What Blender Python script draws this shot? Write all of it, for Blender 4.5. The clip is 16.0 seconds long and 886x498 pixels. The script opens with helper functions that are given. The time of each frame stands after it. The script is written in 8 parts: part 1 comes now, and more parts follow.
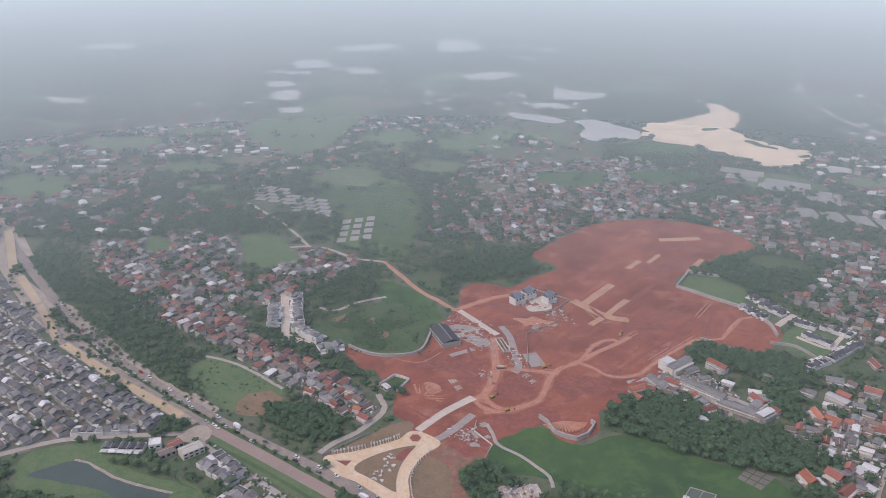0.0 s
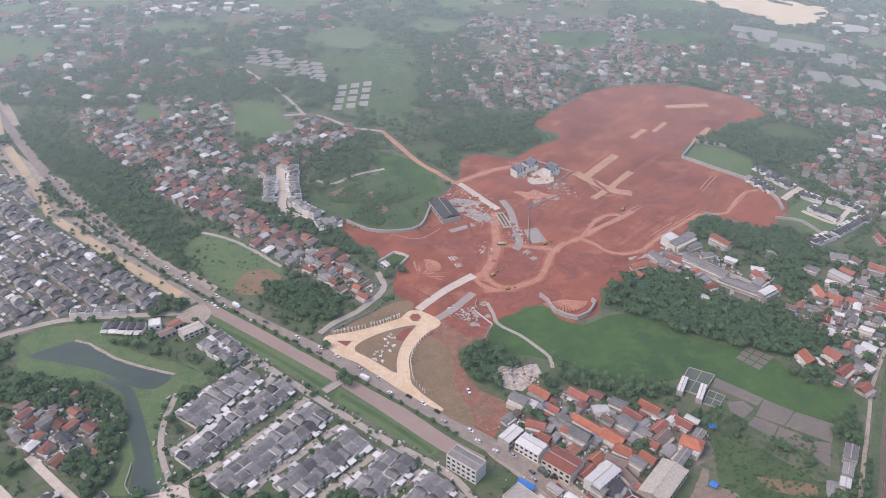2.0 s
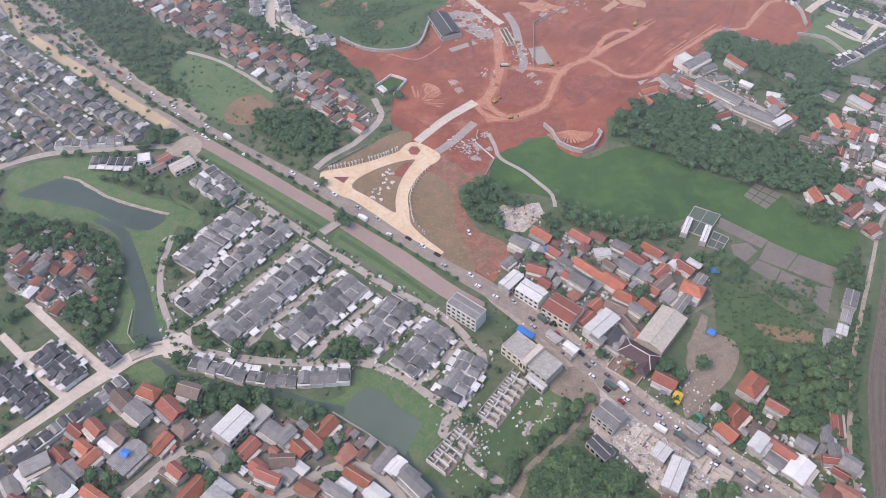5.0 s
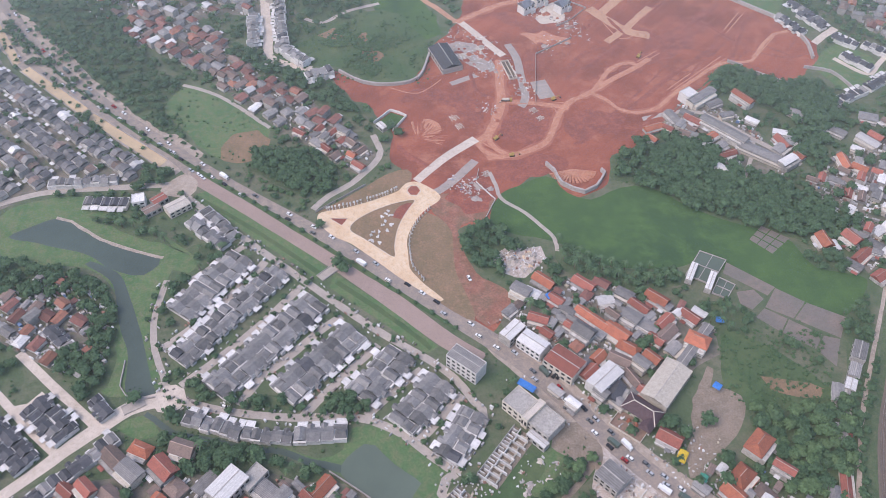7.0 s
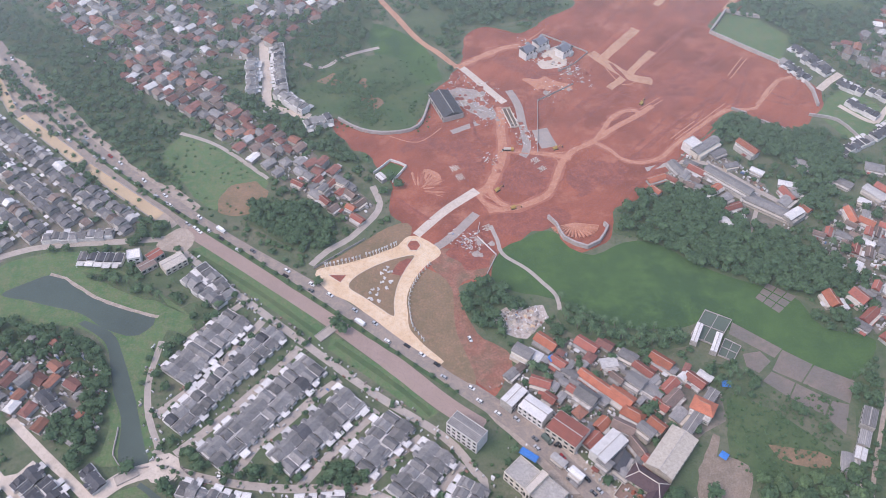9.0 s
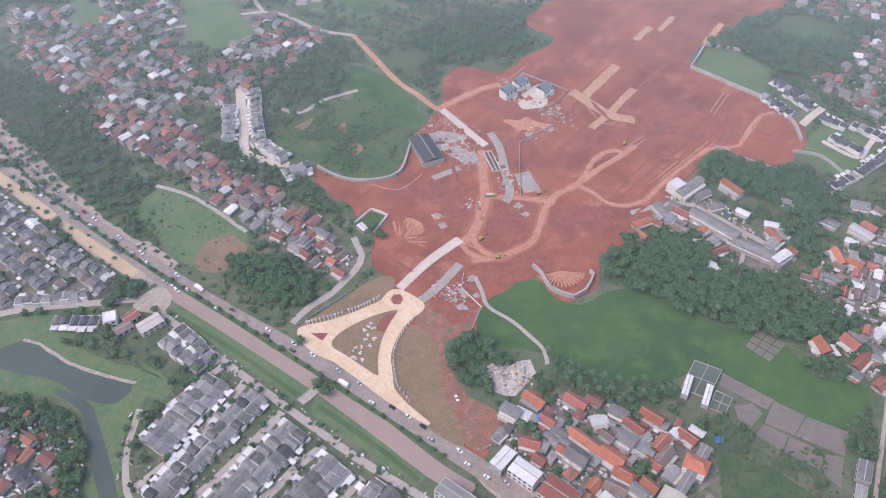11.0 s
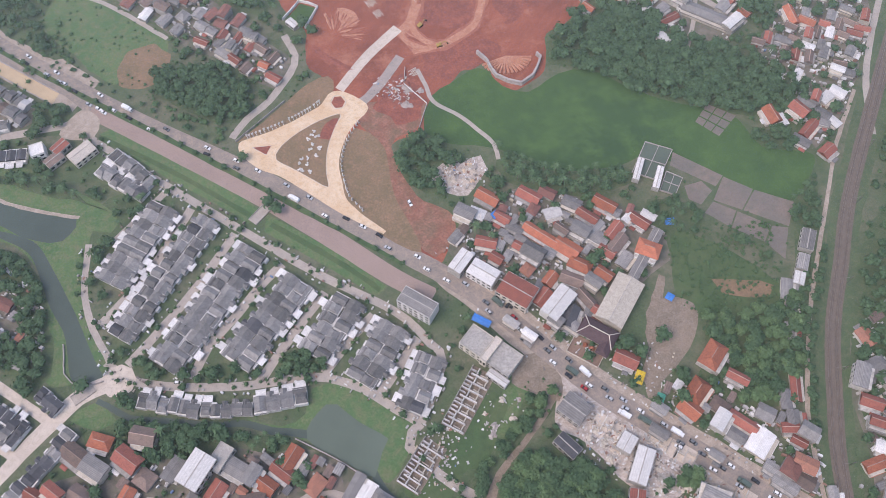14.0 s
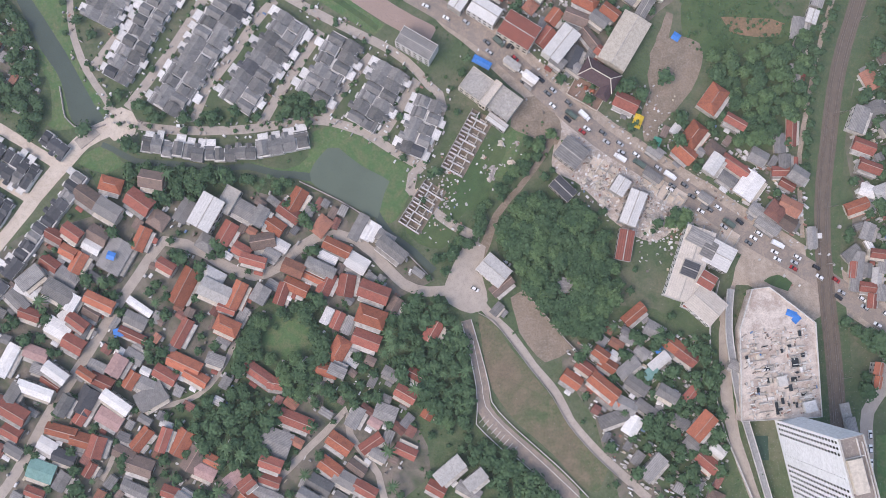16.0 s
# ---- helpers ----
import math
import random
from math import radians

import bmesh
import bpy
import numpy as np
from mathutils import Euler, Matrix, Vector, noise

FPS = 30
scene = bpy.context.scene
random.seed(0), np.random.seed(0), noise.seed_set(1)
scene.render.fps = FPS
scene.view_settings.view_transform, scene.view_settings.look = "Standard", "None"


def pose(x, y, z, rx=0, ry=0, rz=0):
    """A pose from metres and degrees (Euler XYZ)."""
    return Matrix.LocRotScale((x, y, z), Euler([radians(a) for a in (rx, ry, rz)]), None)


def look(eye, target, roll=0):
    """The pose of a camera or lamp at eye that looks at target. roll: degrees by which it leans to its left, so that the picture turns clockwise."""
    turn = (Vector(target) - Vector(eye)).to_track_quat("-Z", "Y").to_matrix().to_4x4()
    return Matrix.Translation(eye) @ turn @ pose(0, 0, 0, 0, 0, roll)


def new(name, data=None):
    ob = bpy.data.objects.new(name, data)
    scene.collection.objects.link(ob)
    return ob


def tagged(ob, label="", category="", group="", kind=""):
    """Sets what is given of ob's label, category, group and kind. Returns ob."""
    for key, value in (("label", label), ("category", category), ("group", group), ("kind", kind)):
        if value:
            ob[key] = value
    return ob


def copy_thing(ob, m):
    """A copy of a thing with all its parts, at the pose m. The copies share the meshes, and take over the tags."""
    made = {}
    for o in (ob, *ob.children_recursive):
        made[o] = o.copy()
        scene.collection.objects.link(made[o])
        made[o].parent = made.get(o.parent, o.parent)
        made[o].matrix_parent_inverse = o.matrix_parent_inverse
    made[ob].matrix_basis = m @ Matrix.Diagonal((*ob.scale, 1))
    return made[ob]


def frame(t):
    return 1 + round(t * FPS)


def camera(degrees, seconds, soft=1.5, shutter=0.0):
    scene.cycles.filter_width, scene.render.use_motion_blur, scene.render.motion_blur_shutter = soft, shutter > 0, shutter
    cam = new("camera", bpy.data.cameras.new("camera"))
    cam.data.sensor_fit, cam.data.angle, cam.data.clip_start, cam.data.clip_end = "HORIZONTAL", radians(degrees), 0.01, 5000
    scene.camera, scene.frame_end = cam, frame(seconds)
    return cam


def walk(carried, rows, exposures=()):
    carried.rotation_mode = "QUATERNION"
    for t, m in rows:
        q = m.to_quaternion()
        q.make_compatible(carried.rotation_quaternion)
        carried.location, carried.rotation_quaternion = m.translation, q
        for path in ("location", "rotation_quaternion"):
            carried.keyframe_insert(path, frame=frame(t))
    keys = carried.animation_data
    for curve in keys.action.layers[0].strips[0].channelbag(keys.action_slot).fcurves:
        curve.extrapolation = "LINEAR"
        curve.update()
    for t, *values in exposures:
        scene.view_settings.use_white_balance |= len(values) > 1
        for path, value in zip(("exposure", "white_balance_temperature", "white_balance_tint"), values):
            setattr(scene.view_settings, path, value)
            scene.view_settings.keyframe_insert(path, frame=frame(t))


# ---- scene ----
cam = camera(54.26, 16.0, 0.75)
# seconds, eye in metres, pitch, roll and yaw in degrees
ROWS = [
    (0.0, 0.00, 0.00, 352.80, -23.176, 0.224, -0.000),
    (0.5, -0.53, 5.19, 354.96, -24.125, 0.182, -0.049),
    (1.0, -0.64, 11.03, 357.19, -26.386, 0.183, -0.083),
    (1.5, -0.79, 16.84, 359.24, -29.448, 0.160, -0.123),
    (2.0, -0.77, 23.19, 362.08, -33.010, 0.173, -0.129),
    (2.5, -0.95, 29.77, 365.53, -36.726, 0.114, -0.159),
    (3.0, -1.05, 36.51, 369.24, -40.268, 0.140, -0.188),
    (3.5, -1.06, 43.89, 372.89, -43.992, 0.131, -0.218),
    (3.7, -1.07, 46.75, 374.10, -45.392, 0.135, -0.222),
    (4.1, -1.08, 52.35, 376.60, -47.480, 0.155, -0.230),
    (4.5, -1.10, 57.90, 379.05, -48.100, 0.185, -0.240),
    (5.2, -1.15, 67.66, 383.20, -48.148, 0.260, -0.262),
    (6.0, -1.17, 78.84, 387.69, -48.155, 0.327, -0.275),
    (6.5, -0.85, 85.90, 389.93, -48.177, 0.278, -0.216),
    (7.0, -0.44, 92.59, 392.55, -48.202, 0.285, -0.158),
    (7.5, -0.14, 99.06, 395.30, -48.241, 0.281, -0.108),
    (8.0, -0.16, 105.90, 397.95, -48.265, 0.281, -0.107),
    (8.5, -0.23, 112.98, 401.05, -48.295, 0.335, -0.101),
    (9.0, -0.25, 119.54, 404.44, -47.416, 0.275, -0.072),
    (9.2, -0.20, 122.20, 405.55, -47.075, 0.245, -0.055),
    (9.5, -0.05, 126.22, 407.15, -46.790, 0.200, -0.040),
    (10.2, 0.65, 135.60, 410.75, -46.745, 0.060, -0.070),
    (10.8, 1.33, 143.62, 413.80, -46.735, -0.070, -0.850),
    (11.3, 1.90, 150.31, 416.25, -46.737, -0.180, -2.704),
    (11.5, 2.08, 152.99, 417.20, -46.773, -0.216, -3.715),
    (12.0, 2.13, 159.37, 419.27, -46.788, -0.177, -5.989),
    (12.5, 2.62, 165.38, 421.24, -47.627, -0.218, -7.090),
    (13.0, 3.13, 171.39, 423.01, -52.345, -0.240, -7.308),
    (13.5, 3.60, 178.05, 424.82, -58.066, -0.220, -7.381),
    (14.0, 4.37, 185.02, 427.11, -64.247, -0.271, -7.357),
    (14.5, 5.11, 192.27, 430.25, -70.363, -0.250, -7.395),
    (15.0, 5.82, 201.09, 432.90, -76.587, -0.009, -7.631),
    (15.5, 6.97, 209.49, 436.03, -82.615, 0.003, -7.572),
    (16.0, 8.16, 217.83, 438.85, -85.590, -0.024, -7.559),
]
walk(cam, [(t, pose(x, y, z, 90 + pitch, 0, yaw) @ pose(0, 0, 0, 0, 0, roll)) for t, x, y, z, pitch, roll, yaw in ROWS], [(0, 0.6, 7350, 21), (1.5, 0.83, 7350, 21), (3.5, 1.06, 7350, 20), (6, 1.05, 7100, 20), (9, 1.08, 6950, 22), (12.5, 1.09, 7000, 23), (14.5, 1.0, 7250, 19), (16, 1.01, 7250, 18)])

# ---- light ----
SUN_UP, SUN_TURN = radians(55), radians(245)
world = bpy.data.worlds.new("overcast_sky")
scene.world = world
world.use_nodes = True
wn = world.node_tree
sky = wn.nodes.new("ShaderNodeTexSky")
sky.sky_type, sky.sun_disc = "NISHITA", False
sky.sun_elevation, sky.sun_rotation = SUN_UP, SUN_TURN
sky.air_density, sky.dust_density, sky.ozone_density = 1.0, 1.5, 2.0
wn.links.new(sky.outputs[0], wn.nodes["Background"].inputs[0])
wn.nodes["Background"].inputs[1].default_value = 0.15
lamp = bpy.data.lights.new("sun", "SUN")
lamp.energy, lamp.angle, lamp.color = 0.8, radians(35), (1.0, 0.96, 0.92)
sun = new("sun", lamp)
sun.matrix_world = look((0, 0, 300), (-300 * math.sin(SUN_TURN) / math.tan(SUN_UP), -300 * math.cos(SUN_TURN) / math.tan(SUN_UP), 0))

# ---- materials ----


def graph(name):
    m = bpy.data.materials.new(name)
    m.use_nodes = True
    nt = m.node_tree
    return m, nt, nt.nodes["Principled BSDF"]


def noise_tex(nt, scale, detail=4.0, rough=0.6, coord=None):
    n = nt.nodes.new("ShaderNodeTexNoise")
    n.inputs["Scale"].default_value, n.inputs["Detail"].default_value, n.inputs["Roughness"].default_value = scale, detail, rough
    nt.links.new(coord, n.inputs["Vector"])
    return n.outputs["Fac"]


def mixed(nt, fac, a, b, blend="MIX"):
    m = nt.nodes.new("ShaderNodeMix")
    m.data_type, m.blend_type = "RGBA", blend
    for socket, v in ((m.inputs[0], fac), (m.inputs[6], a), (m.inputs[7], b)):
        if isinstance(v, bpy.types.NodeSocket):
            nt.links.new(v, socket)
        else:
            socket.default_value = v if isinstance(v, float) else (*v, 1.0)
    return m.outputs[2]


def ramp(nt, fac, lo, hi):
    r = nt.nodes.new("ShaderNodeMapRange")
    r.inputs["From Min"].default_value, r.inputs["From Max"].default_value = lo, hi
    nt.links.new(fac, r.inputs["Value"])
    return r.outputs["Result"]


def surface(name, a, b, scale, c=None, scale2=0.5, rough=0.9, bump=0.0, bump_scale=4.0, vary="", amount=0.25, metal=0.0, lo=0.38, hi=0.62, spec=0.3, fine_=0.28):
    """Two colours mixed by coarse noise, a third by finer noise, brightness varied per object or per island."""
    m, nt, b_ = graph(name)
    pos = nt.nodes.new("ShaderNodeNewGeometry").outputs["Position"]
    col = mixed(nt, ramp(nt, noise_tex(nt, scale, coord=pos), lo, hi), a, b)
    if c:
        col = mixed(nt, ramp(nt, noise_tex(nt, scale2, 5.0, 0.7, pos), 0.45, 0.7), col, c)
    fine = ramp(nt, noise_tex(nt, max(scale2 * 4, 0.8), 6.0, 0.8, pos), 0.25, 0.75)
    col = mixed(nt, fine, mixed(nt, 1.0, col, (1 - fine_,) * 3, "MULTIPLY"), mixed(nt, 1.0, col, (1 + fine_,) * 3, "MULTIPLY"))
    if vary:
        if vary == "object":
            r = nt.nodes.new("ShaderNodeObjectInfo").outputs["Random"]
        else:
            r = nt.nodes.new("ShaderNodeNewGeometry").outputs["Random Per Island"]
        hsv = nt.nodes.new("ShaderNodeHueSaturation")
        mr = nt.nodes.new("ShaderNodeMapRange")
        mr.inputs["To Min"].default_value, mr.inputs["To Max"].default_value = 1 - amount, 1 + amount
        nt.links.new(r, mr.inputs["Value"])
        nt.links.new(mr.outputs["Result"], hsv.inputs["Value"])
        nt.links.new(col, hsv.inputs["Color"])
        col = hsv.outputs["Color"]
    nt.links.new(col, b_.inputs["Base Color"])
    b_.inputs["Roughness"].default_value, b_.inputs["Metallic"].default_value = rough, metal
    b_.inputs["Specular IOR Level"].default_value = spec
    if bump:
        bp = nt.nodes.new("ShaderNodeBump")
        bp.inputs["Strength"].default_value, bp.inputs["Distance"].default_value = bump, 0.3
        nt.links.new(noise_tex(nt, bump_scale, 5.0, 0.7, pos), bp.inputs["Height"])
        nt.links.new(bp.outputs["Normal"], b_.inputs["Normal"])
    return m


def plain(name, col, rough=0.6, metal=0.0, vary=0.0):
    return surface(name, col, tuple(v * 0.82 for v in col), 0.6, rough=rough, metal=metal, vary="object" if vary else "", amount=vary, scale2=1.5)


def roof_tile(name, col, dark, amount=0.2, vary="object", ribs=0.74):
    """Rows of tiles along the slope, weathered in patches."""
    m, nt, b_ = graph(name)
    tc = nt.nodes.new("ShaderNodeTexCoord").outputs["Object"]
    pos = nt.nodes.new("ShaderNodeNewGeometry").outputs["Position"]
    c = mixed(nt, ramp(nt, noise_tex(nt, 0.35, 4.0, 0.7, pos), 0.35, 0.7), col, dark)
    w = nt.nodes.new("ShaderNodeTexWave")
    w.wave_type, w.bands_direction = "BANDS", "Z"
    w.inputs["Scale"].default_value, w.inputs["Distortion"].default_value = 2.2, 0.6
    nt.links.new(tc, w.inputs["Vector"])
    c = mixed(nt, ramp(nt, w.outputs["Fac"], 0.0, 1.0), mixed(nt, 1.0, c, (ribs, ribs, ribs), "MULTIPLY"), c)
    c = mixed(nt, ramp(nt, noise_tex(nt, 1.6, 6.0, 0.75, pos), 0.3, 0.72), mixed(nt, 1.0, c, (0.82, 0.82, 0.83), "MULTIPLY"), mixed(nt, 1.0, c, (1.32, 1.29, 1.26), "MULTIPLY"))
    if vary == "object":
        r = nt.nodes.new("ShaderNodeObjectInfo").outputs["Random"]
    else:
        r = nt.nodes.new("ShaderNodeNewGeometry").outputs["Random Per Island"]
    hsv = nt.nodes.new("ShaderNodeHueSaturation")
    mr = nt.nodes.new("ShaderNodeMapRange")
    mr.inputs["To Min"].default_value, mr.inputs["To Max"].default_value = 1 - amount, 1 + amount
    nt.links.new(r, mr.inputs["Value"])
    nt.links.new(mr.outputs["Result"], hsv.inputs["Value"])
    nt.links.new(c, hsv.inputs["Color"])
    nt.links.new(hsv.outputs["Color"], b_.inputs["Base Color"])
    b_.inputs["Roughness"].default_value = 0.85
    b_.inputs["Specular IOR Level"].default_value = 0.25
    return m


def water(name, col, rough=0.12):
    m, nt, b_ = graph(name)
    pos = nt.nodes.new("ShaderNodeNewGeometry").outputs["Position"]
    c = mixed(nt, ramp(nt, noise_tex(nt, 0.03, 4.0, 0.6, pos), 0.35, 0.65), col, tuple(v * 0.8 for v in col))
    nt.links.new(c, b_.inputs["Base Color"])
    b_.inputs["Roughness"].default_value, b_.inputs["Specular IOR Level"].default_value = rough, 0.35
    bp = nt.nodes.new("ShaderNodeBump")
    bp.inputs["Strength"].default_value, bp.inputs["Distance"].default_value = 0.08, 0.1
    nt.links.new(noise_tex(nt, 0.8, 4.0, 0.6, pos), bp.inputs["Height"])
    nt.links.new(bp.outputs["Normal"], b_.inputs["Normal"])
    return m


M_GROUND = surface("village_ground", (0.078, 0.112, 0.056), (0.14, 0.14, 0.092), 0.035, (0.06, 0.096, 0.046), 0.12, bump=0.3)


def soil(name, base, dark, pale):
    """Laterite graded by machines: broad tone changes, ragged pale scrapes, darker damp streaks and fine clods."""
    m, nt, b_ = graph(name)
    pos = nt.nodes.new("ShaderNodeNewGeometry").outputs["Position"]
    turn = nt.nodes.new("ShaderNodeMapping")
    turn.vector_type = "TEXTURE"
    turn.inputs["Rotation"].default_value, turn.inputs["Scale"].default_value = (0, 0, radians(51)), (6.0, 1.0, 1.0)
    nt.links.new(pos, turn.inputs["Vector"])
    streak = ramp(nt, noise_tex(nt, 0.11, 7.0, 0.72, turn.outputs["Vector"]), 0.42, 0.66)
    col = mixed(nt, ramp(nt, noise_tex(nt, 0.018, 6.0, 0.65, pos), 0.36, 0.64), base, dark)
    col = mixed(nt, streak, col, mixed(nt, 1.0, col, (0.82, 0.78, 0.79), "MULTIPLY"))
    col = mixed(nt, ramp(nt, noise_tex(nt, 0.03, 9.0, 0.78, pos), 0.52, 0.72), col, pale)
    fine = ramp(nt, noise_tex(nt, 0.9, 8.0, 0.8, pos), 0.25, 0.75)
    col = mixed(nt, fine, mixed(nt, 1.0, col, (0.74, 0.74, 0.74), "MULTIPLY"), mixed(nt, 1.0, col, (1.22, 1.24, 1.24), "MULTIPLY"))
    nt.links.new(col, b_.inputs["Base Color"])
    b_.inputs["Roughness"].default_value, b_.inputs["Specular IOR Level"].default_value = 0.95, 0.2
    bp = nt.nodes.new("ShaderNodeBump")
    bp.inputs["Strength"].default_value, bp.inputs["Distance"].default_value = 0.6, 0.4
    nt.links.new(noise_tex(nt, 0.7, 8.0, 0.75, pos), bp.inputs["Height"])
    nt.links.new(bp.outputs["Normal"], b_.inputs["Normal"])
    return m


M_RED = soil("red_laterite", (0.35, 0.114, 0.072), (0.215, 0.07, 0.05), (0.44, 0.18, 0.118))
M_RED_PALE = surface("pale_red_soil", (0.455, 0.205, 0.132), (0.385, 0.158, 0.102), 0.12, (0.49, 0.255, 0.17), 0.4, bump=0.4)
M_RED_DARK = surface("damp_and_shaded_red_soil", (0.205, 0.068, 0.052), (0.255, 0.084, 0.06), 0.06, (0.32, 0.105, 0.068), 0.2, bump=0.4)
M_RICE = surface("rice_field", (0.034, 0.078, 0.029), (0.053, 0.11, 0.033), 0.011, (0.068, 0.132, 0.038), 0.07, bump=0.5, bump_scale=1.6)
M_GRASS = surface("grass", (0.072, 0.14, 0.056), (0.10, 0.158, 0.066), 0.05, (0.14, 0.15, 0.08), 0.2, bump=0.3)
M_SCRUB = surface("scrub_grass", (0.058, 0.108, 0.043), (0.096, 0.128, 0.056), 0.05, (0.04, 0.078, 0.034), 0.2, bump=0.5, bump_scale=1.5)
M_LAWN = surface("worn_brown_lawn", (0.225, 0.15, 0.092), (0.17, 0.128, 0.074), 0.05, (0.275, 0.165, 0.105), 0.2, bump=0.2)
M_TAIL = surface("trampled_red_ground", (0.25, 0.105, 0.074), (0.18, 0.115, 0.075), 0.07, (0.32, 0.155, 0.11), 0.2, bump=0.4)
M_TAN = surface("sandy_concrete_road", (0.60, 0.43, 0.28), (0.66, 0.52, 0.37), 0.06, (0.54, 0.36, 0.22), 0.3, fine_=0.1)
M_GRAVEL = surface("tan_gravel", (0.45, 0.245, 0.155), (0.37, 0.19, 0.122), 0.05, (0.49, 0.29, 0.195), 0.3)
M_YARD = surface("village_yards", (0.215, 0.182, 0.15), (0.135, 0.122, 0.098), 0.09, (0.07, 0.098, 0.052), 0.1, bump=0.4)
M_PALE = surface("pale_concrete", (0.58, 0.50, 0.42), (0.50, 0.42, 0.35), 0.08, (0.44, 0.37, 0.30), 0.4, fine_=0.1)
M_GREYROAD = surface("grey_gravel_road", (0.33, 0.28, 0.25), (0.27, 0.235, 0.21), 0.06, (0.38, 0.31, 0.27), 0.3, fine_=0.1)
M_ASPHALT = surface("dusty_asphalt", (0.265, 0.222, 0.19), (0.225, 0.19, 0.165), 0.03, (0.34, 0.268, 0.215), 0.25, fine_=0.1)
M_PINKROAD = surface("pinkish_paved_road", (0.31, 0.228, 0.19), (0.275, 0.202, 0.172), 0.03, (0.335, 0.245, 0.21), 0.12, fine_=0.1)
M_LANE = surface("village_lane", (0.36, 0.315, 0.272), (0.41, 0.355, 0.305), 0.05, (0.31, 0.272, 0.237), 0.3, fine_=0.1)
M_EARTH = surface("trodden_earth", (0.375, 0.305, 0.245), (0.29, 0.235, 0.188), 0.08, (0.43, 0.36, 0.295), 0.35, bump=0.3, fine_=0.15)
M_BALLAST = surface("rail_ballast", (0.15, 0.118, 0.094), (0.125, 0.10, 0.08), 0.2, (0.175, 0.135, 0.105), 1.0, bump=0.5)
M_MUDWATER = water("muddy_canal_water", (0.52, 0.385, 0.24), 0.6)
M_LAKE = water("muddy_lake_water", (0.78, 0.60, 0.41), 0.6)
M_FLOOD = water("pale_flood_water", (0.47, 0.44, 0.385), 0.4)
M_BASIN = water("fish_basin_water", (0.29, 0.27, 0.225), 0.45)
M_POND = water("green_pond_water", (0.105, 0.135, 0.10), 0.35)
M_RIVER = water("dark_river_water", (0.068, 0.092, 0.072), 0.3)
M_PADDY = surface("flooded_paddy", (0.165, 0.142, 0.122), (0.215, 0.165, 0.135), 0.05, (0.13, 0.128, 0.1), 0.2, rough=0.45)
M_WALL = plain("white_plaster", (0.60, 0.575, 0.54), 0.85, vary=0.15)
M_CREAM = plain("cream_plaster", (0.54, 0.48, 0.40), 0.85, vary=0.12)
M_PLASTER = surface("stained_plaster", (0.45, 0.42, 0.38), (0.36, 0.335, 0.30), 0.25, (0.26, 0.235, 0.205), 0.5, vary="object", amount=0.3)
M_CONC = surface("bare_concrete", (0.42, 0.39, 0.35), (0.34, 0.32, 0.29), 0.3, (0.26, 0.24, 0.22), 0.8)
M_STONEWALL = surface("grey_retaining_wall", (0.40, 0.36, 0.33), (0.33, 0.29, 0.265), 0.15, (0.28, 0.245, 0.22), 0.7)
M_SLATE = roof_tile("grey_roof_tiles", (0.205, 0.2, 0.194), (0.135, 0.132, 0.131), 0.38)
M_DARKSLATE = roof_tile("charcoal_roof_tiles", (0.092, 0.092, 0.10), (0.066, 0.067, 0.074))
M_ORANGE = roof_tile("orange_clay_tiles", (0.42, 0.143, 0.084), (0.30, 0.108, 0.07), 0.3)
M_REDTILE = roof_tile("dark_red_tiles", (0.33, 0.113, 0.084), (0.245, 0.09, 0.07), 0.28)
M_BROWN = roof_tile("brown_weathered_tiles", (0.21, 0.15, 0.125), (0.15, 0.115, 0.10), 0.25)
M_ASBESTOS = roof_tile("grey_corrugated_sheets", (0.255, 0.245, 0.235), (0.175, 0.168, 0.162), 0.3)
M_WHITE = roof_tile("white_metal_sheets", (0.61, 0.60, 0.58), (0.52, 0.505, 0.48), 0.16, ribs=0.9)
M_BLUE = plain("blue_tarpaulin", (0.04, 0.20, 0.55), 0.5)
M_TRUNK = surface("bark", (0.13, 0.095, 0.07), (0.09, 0.07, 0.055), 1.0)


def foliage(name, a, b, vary):
    m = surface(name, a, b, 0.12, tuple(v * 1.2 for v in a), 0.5, rough=0.8, vary=vary, amount=0.24, spec=0.12, fine_=0.24)
    return m


M_LEAF = foliage("leaves", (0.052, 0.098, 0.05), (0.07, 0.12, 0.06), "island")
M_LEAF_LIGHT = foliage("light_leaves", (0.076, 0.132, 0.06), (0.095, 0.15, 0.068), "island")
M_RED_MID = surface("loose_red_soil", (0.325, 0.118, 0.078), (0.29, 0.102, 0.068), 0.03, (0.36, 0.14, 0.095), 0.09, bump=0.3)
M_MEADOW = surface("half_dry_meadow", (0.085, 0.115, 0.055), (0.165, 0.13, 0.09), 0.03, (0.20, 0.155, 0.105), 0.15, bump=0.3)
M_FIELD = surface("pale_green_field", (0.10, 0.145, 0.072), (0.13, 0.158, 0.086), 0.012, (0.10, 0.155, 0.07), 0.03, bump=0.2)
M_RUBBLE = surface("crushed_rubble", (0.44, 0.37, 0.32), (0.31, 0.26, 0.22), 0.14, (0.56, 0.50, 0.45), 0.5, bump=0.5, bump_scale=1.5, fine_=0.3)
M_MUD = surface("muddy_track", (0.25, 0.195, 0.148), (0.185, 0.148, 0.112), 0.07, (0.27, 0.22, 0.175), 0.25, bump=0.3)
M_UNDER = surface("undergrowth", (0.058, 0.092, 0.045), (0.08, 0.118, 0.056), 0.08, (0.11, 0.125, 0.07), 0.3, bump=0.5, bump_scale=1.2)
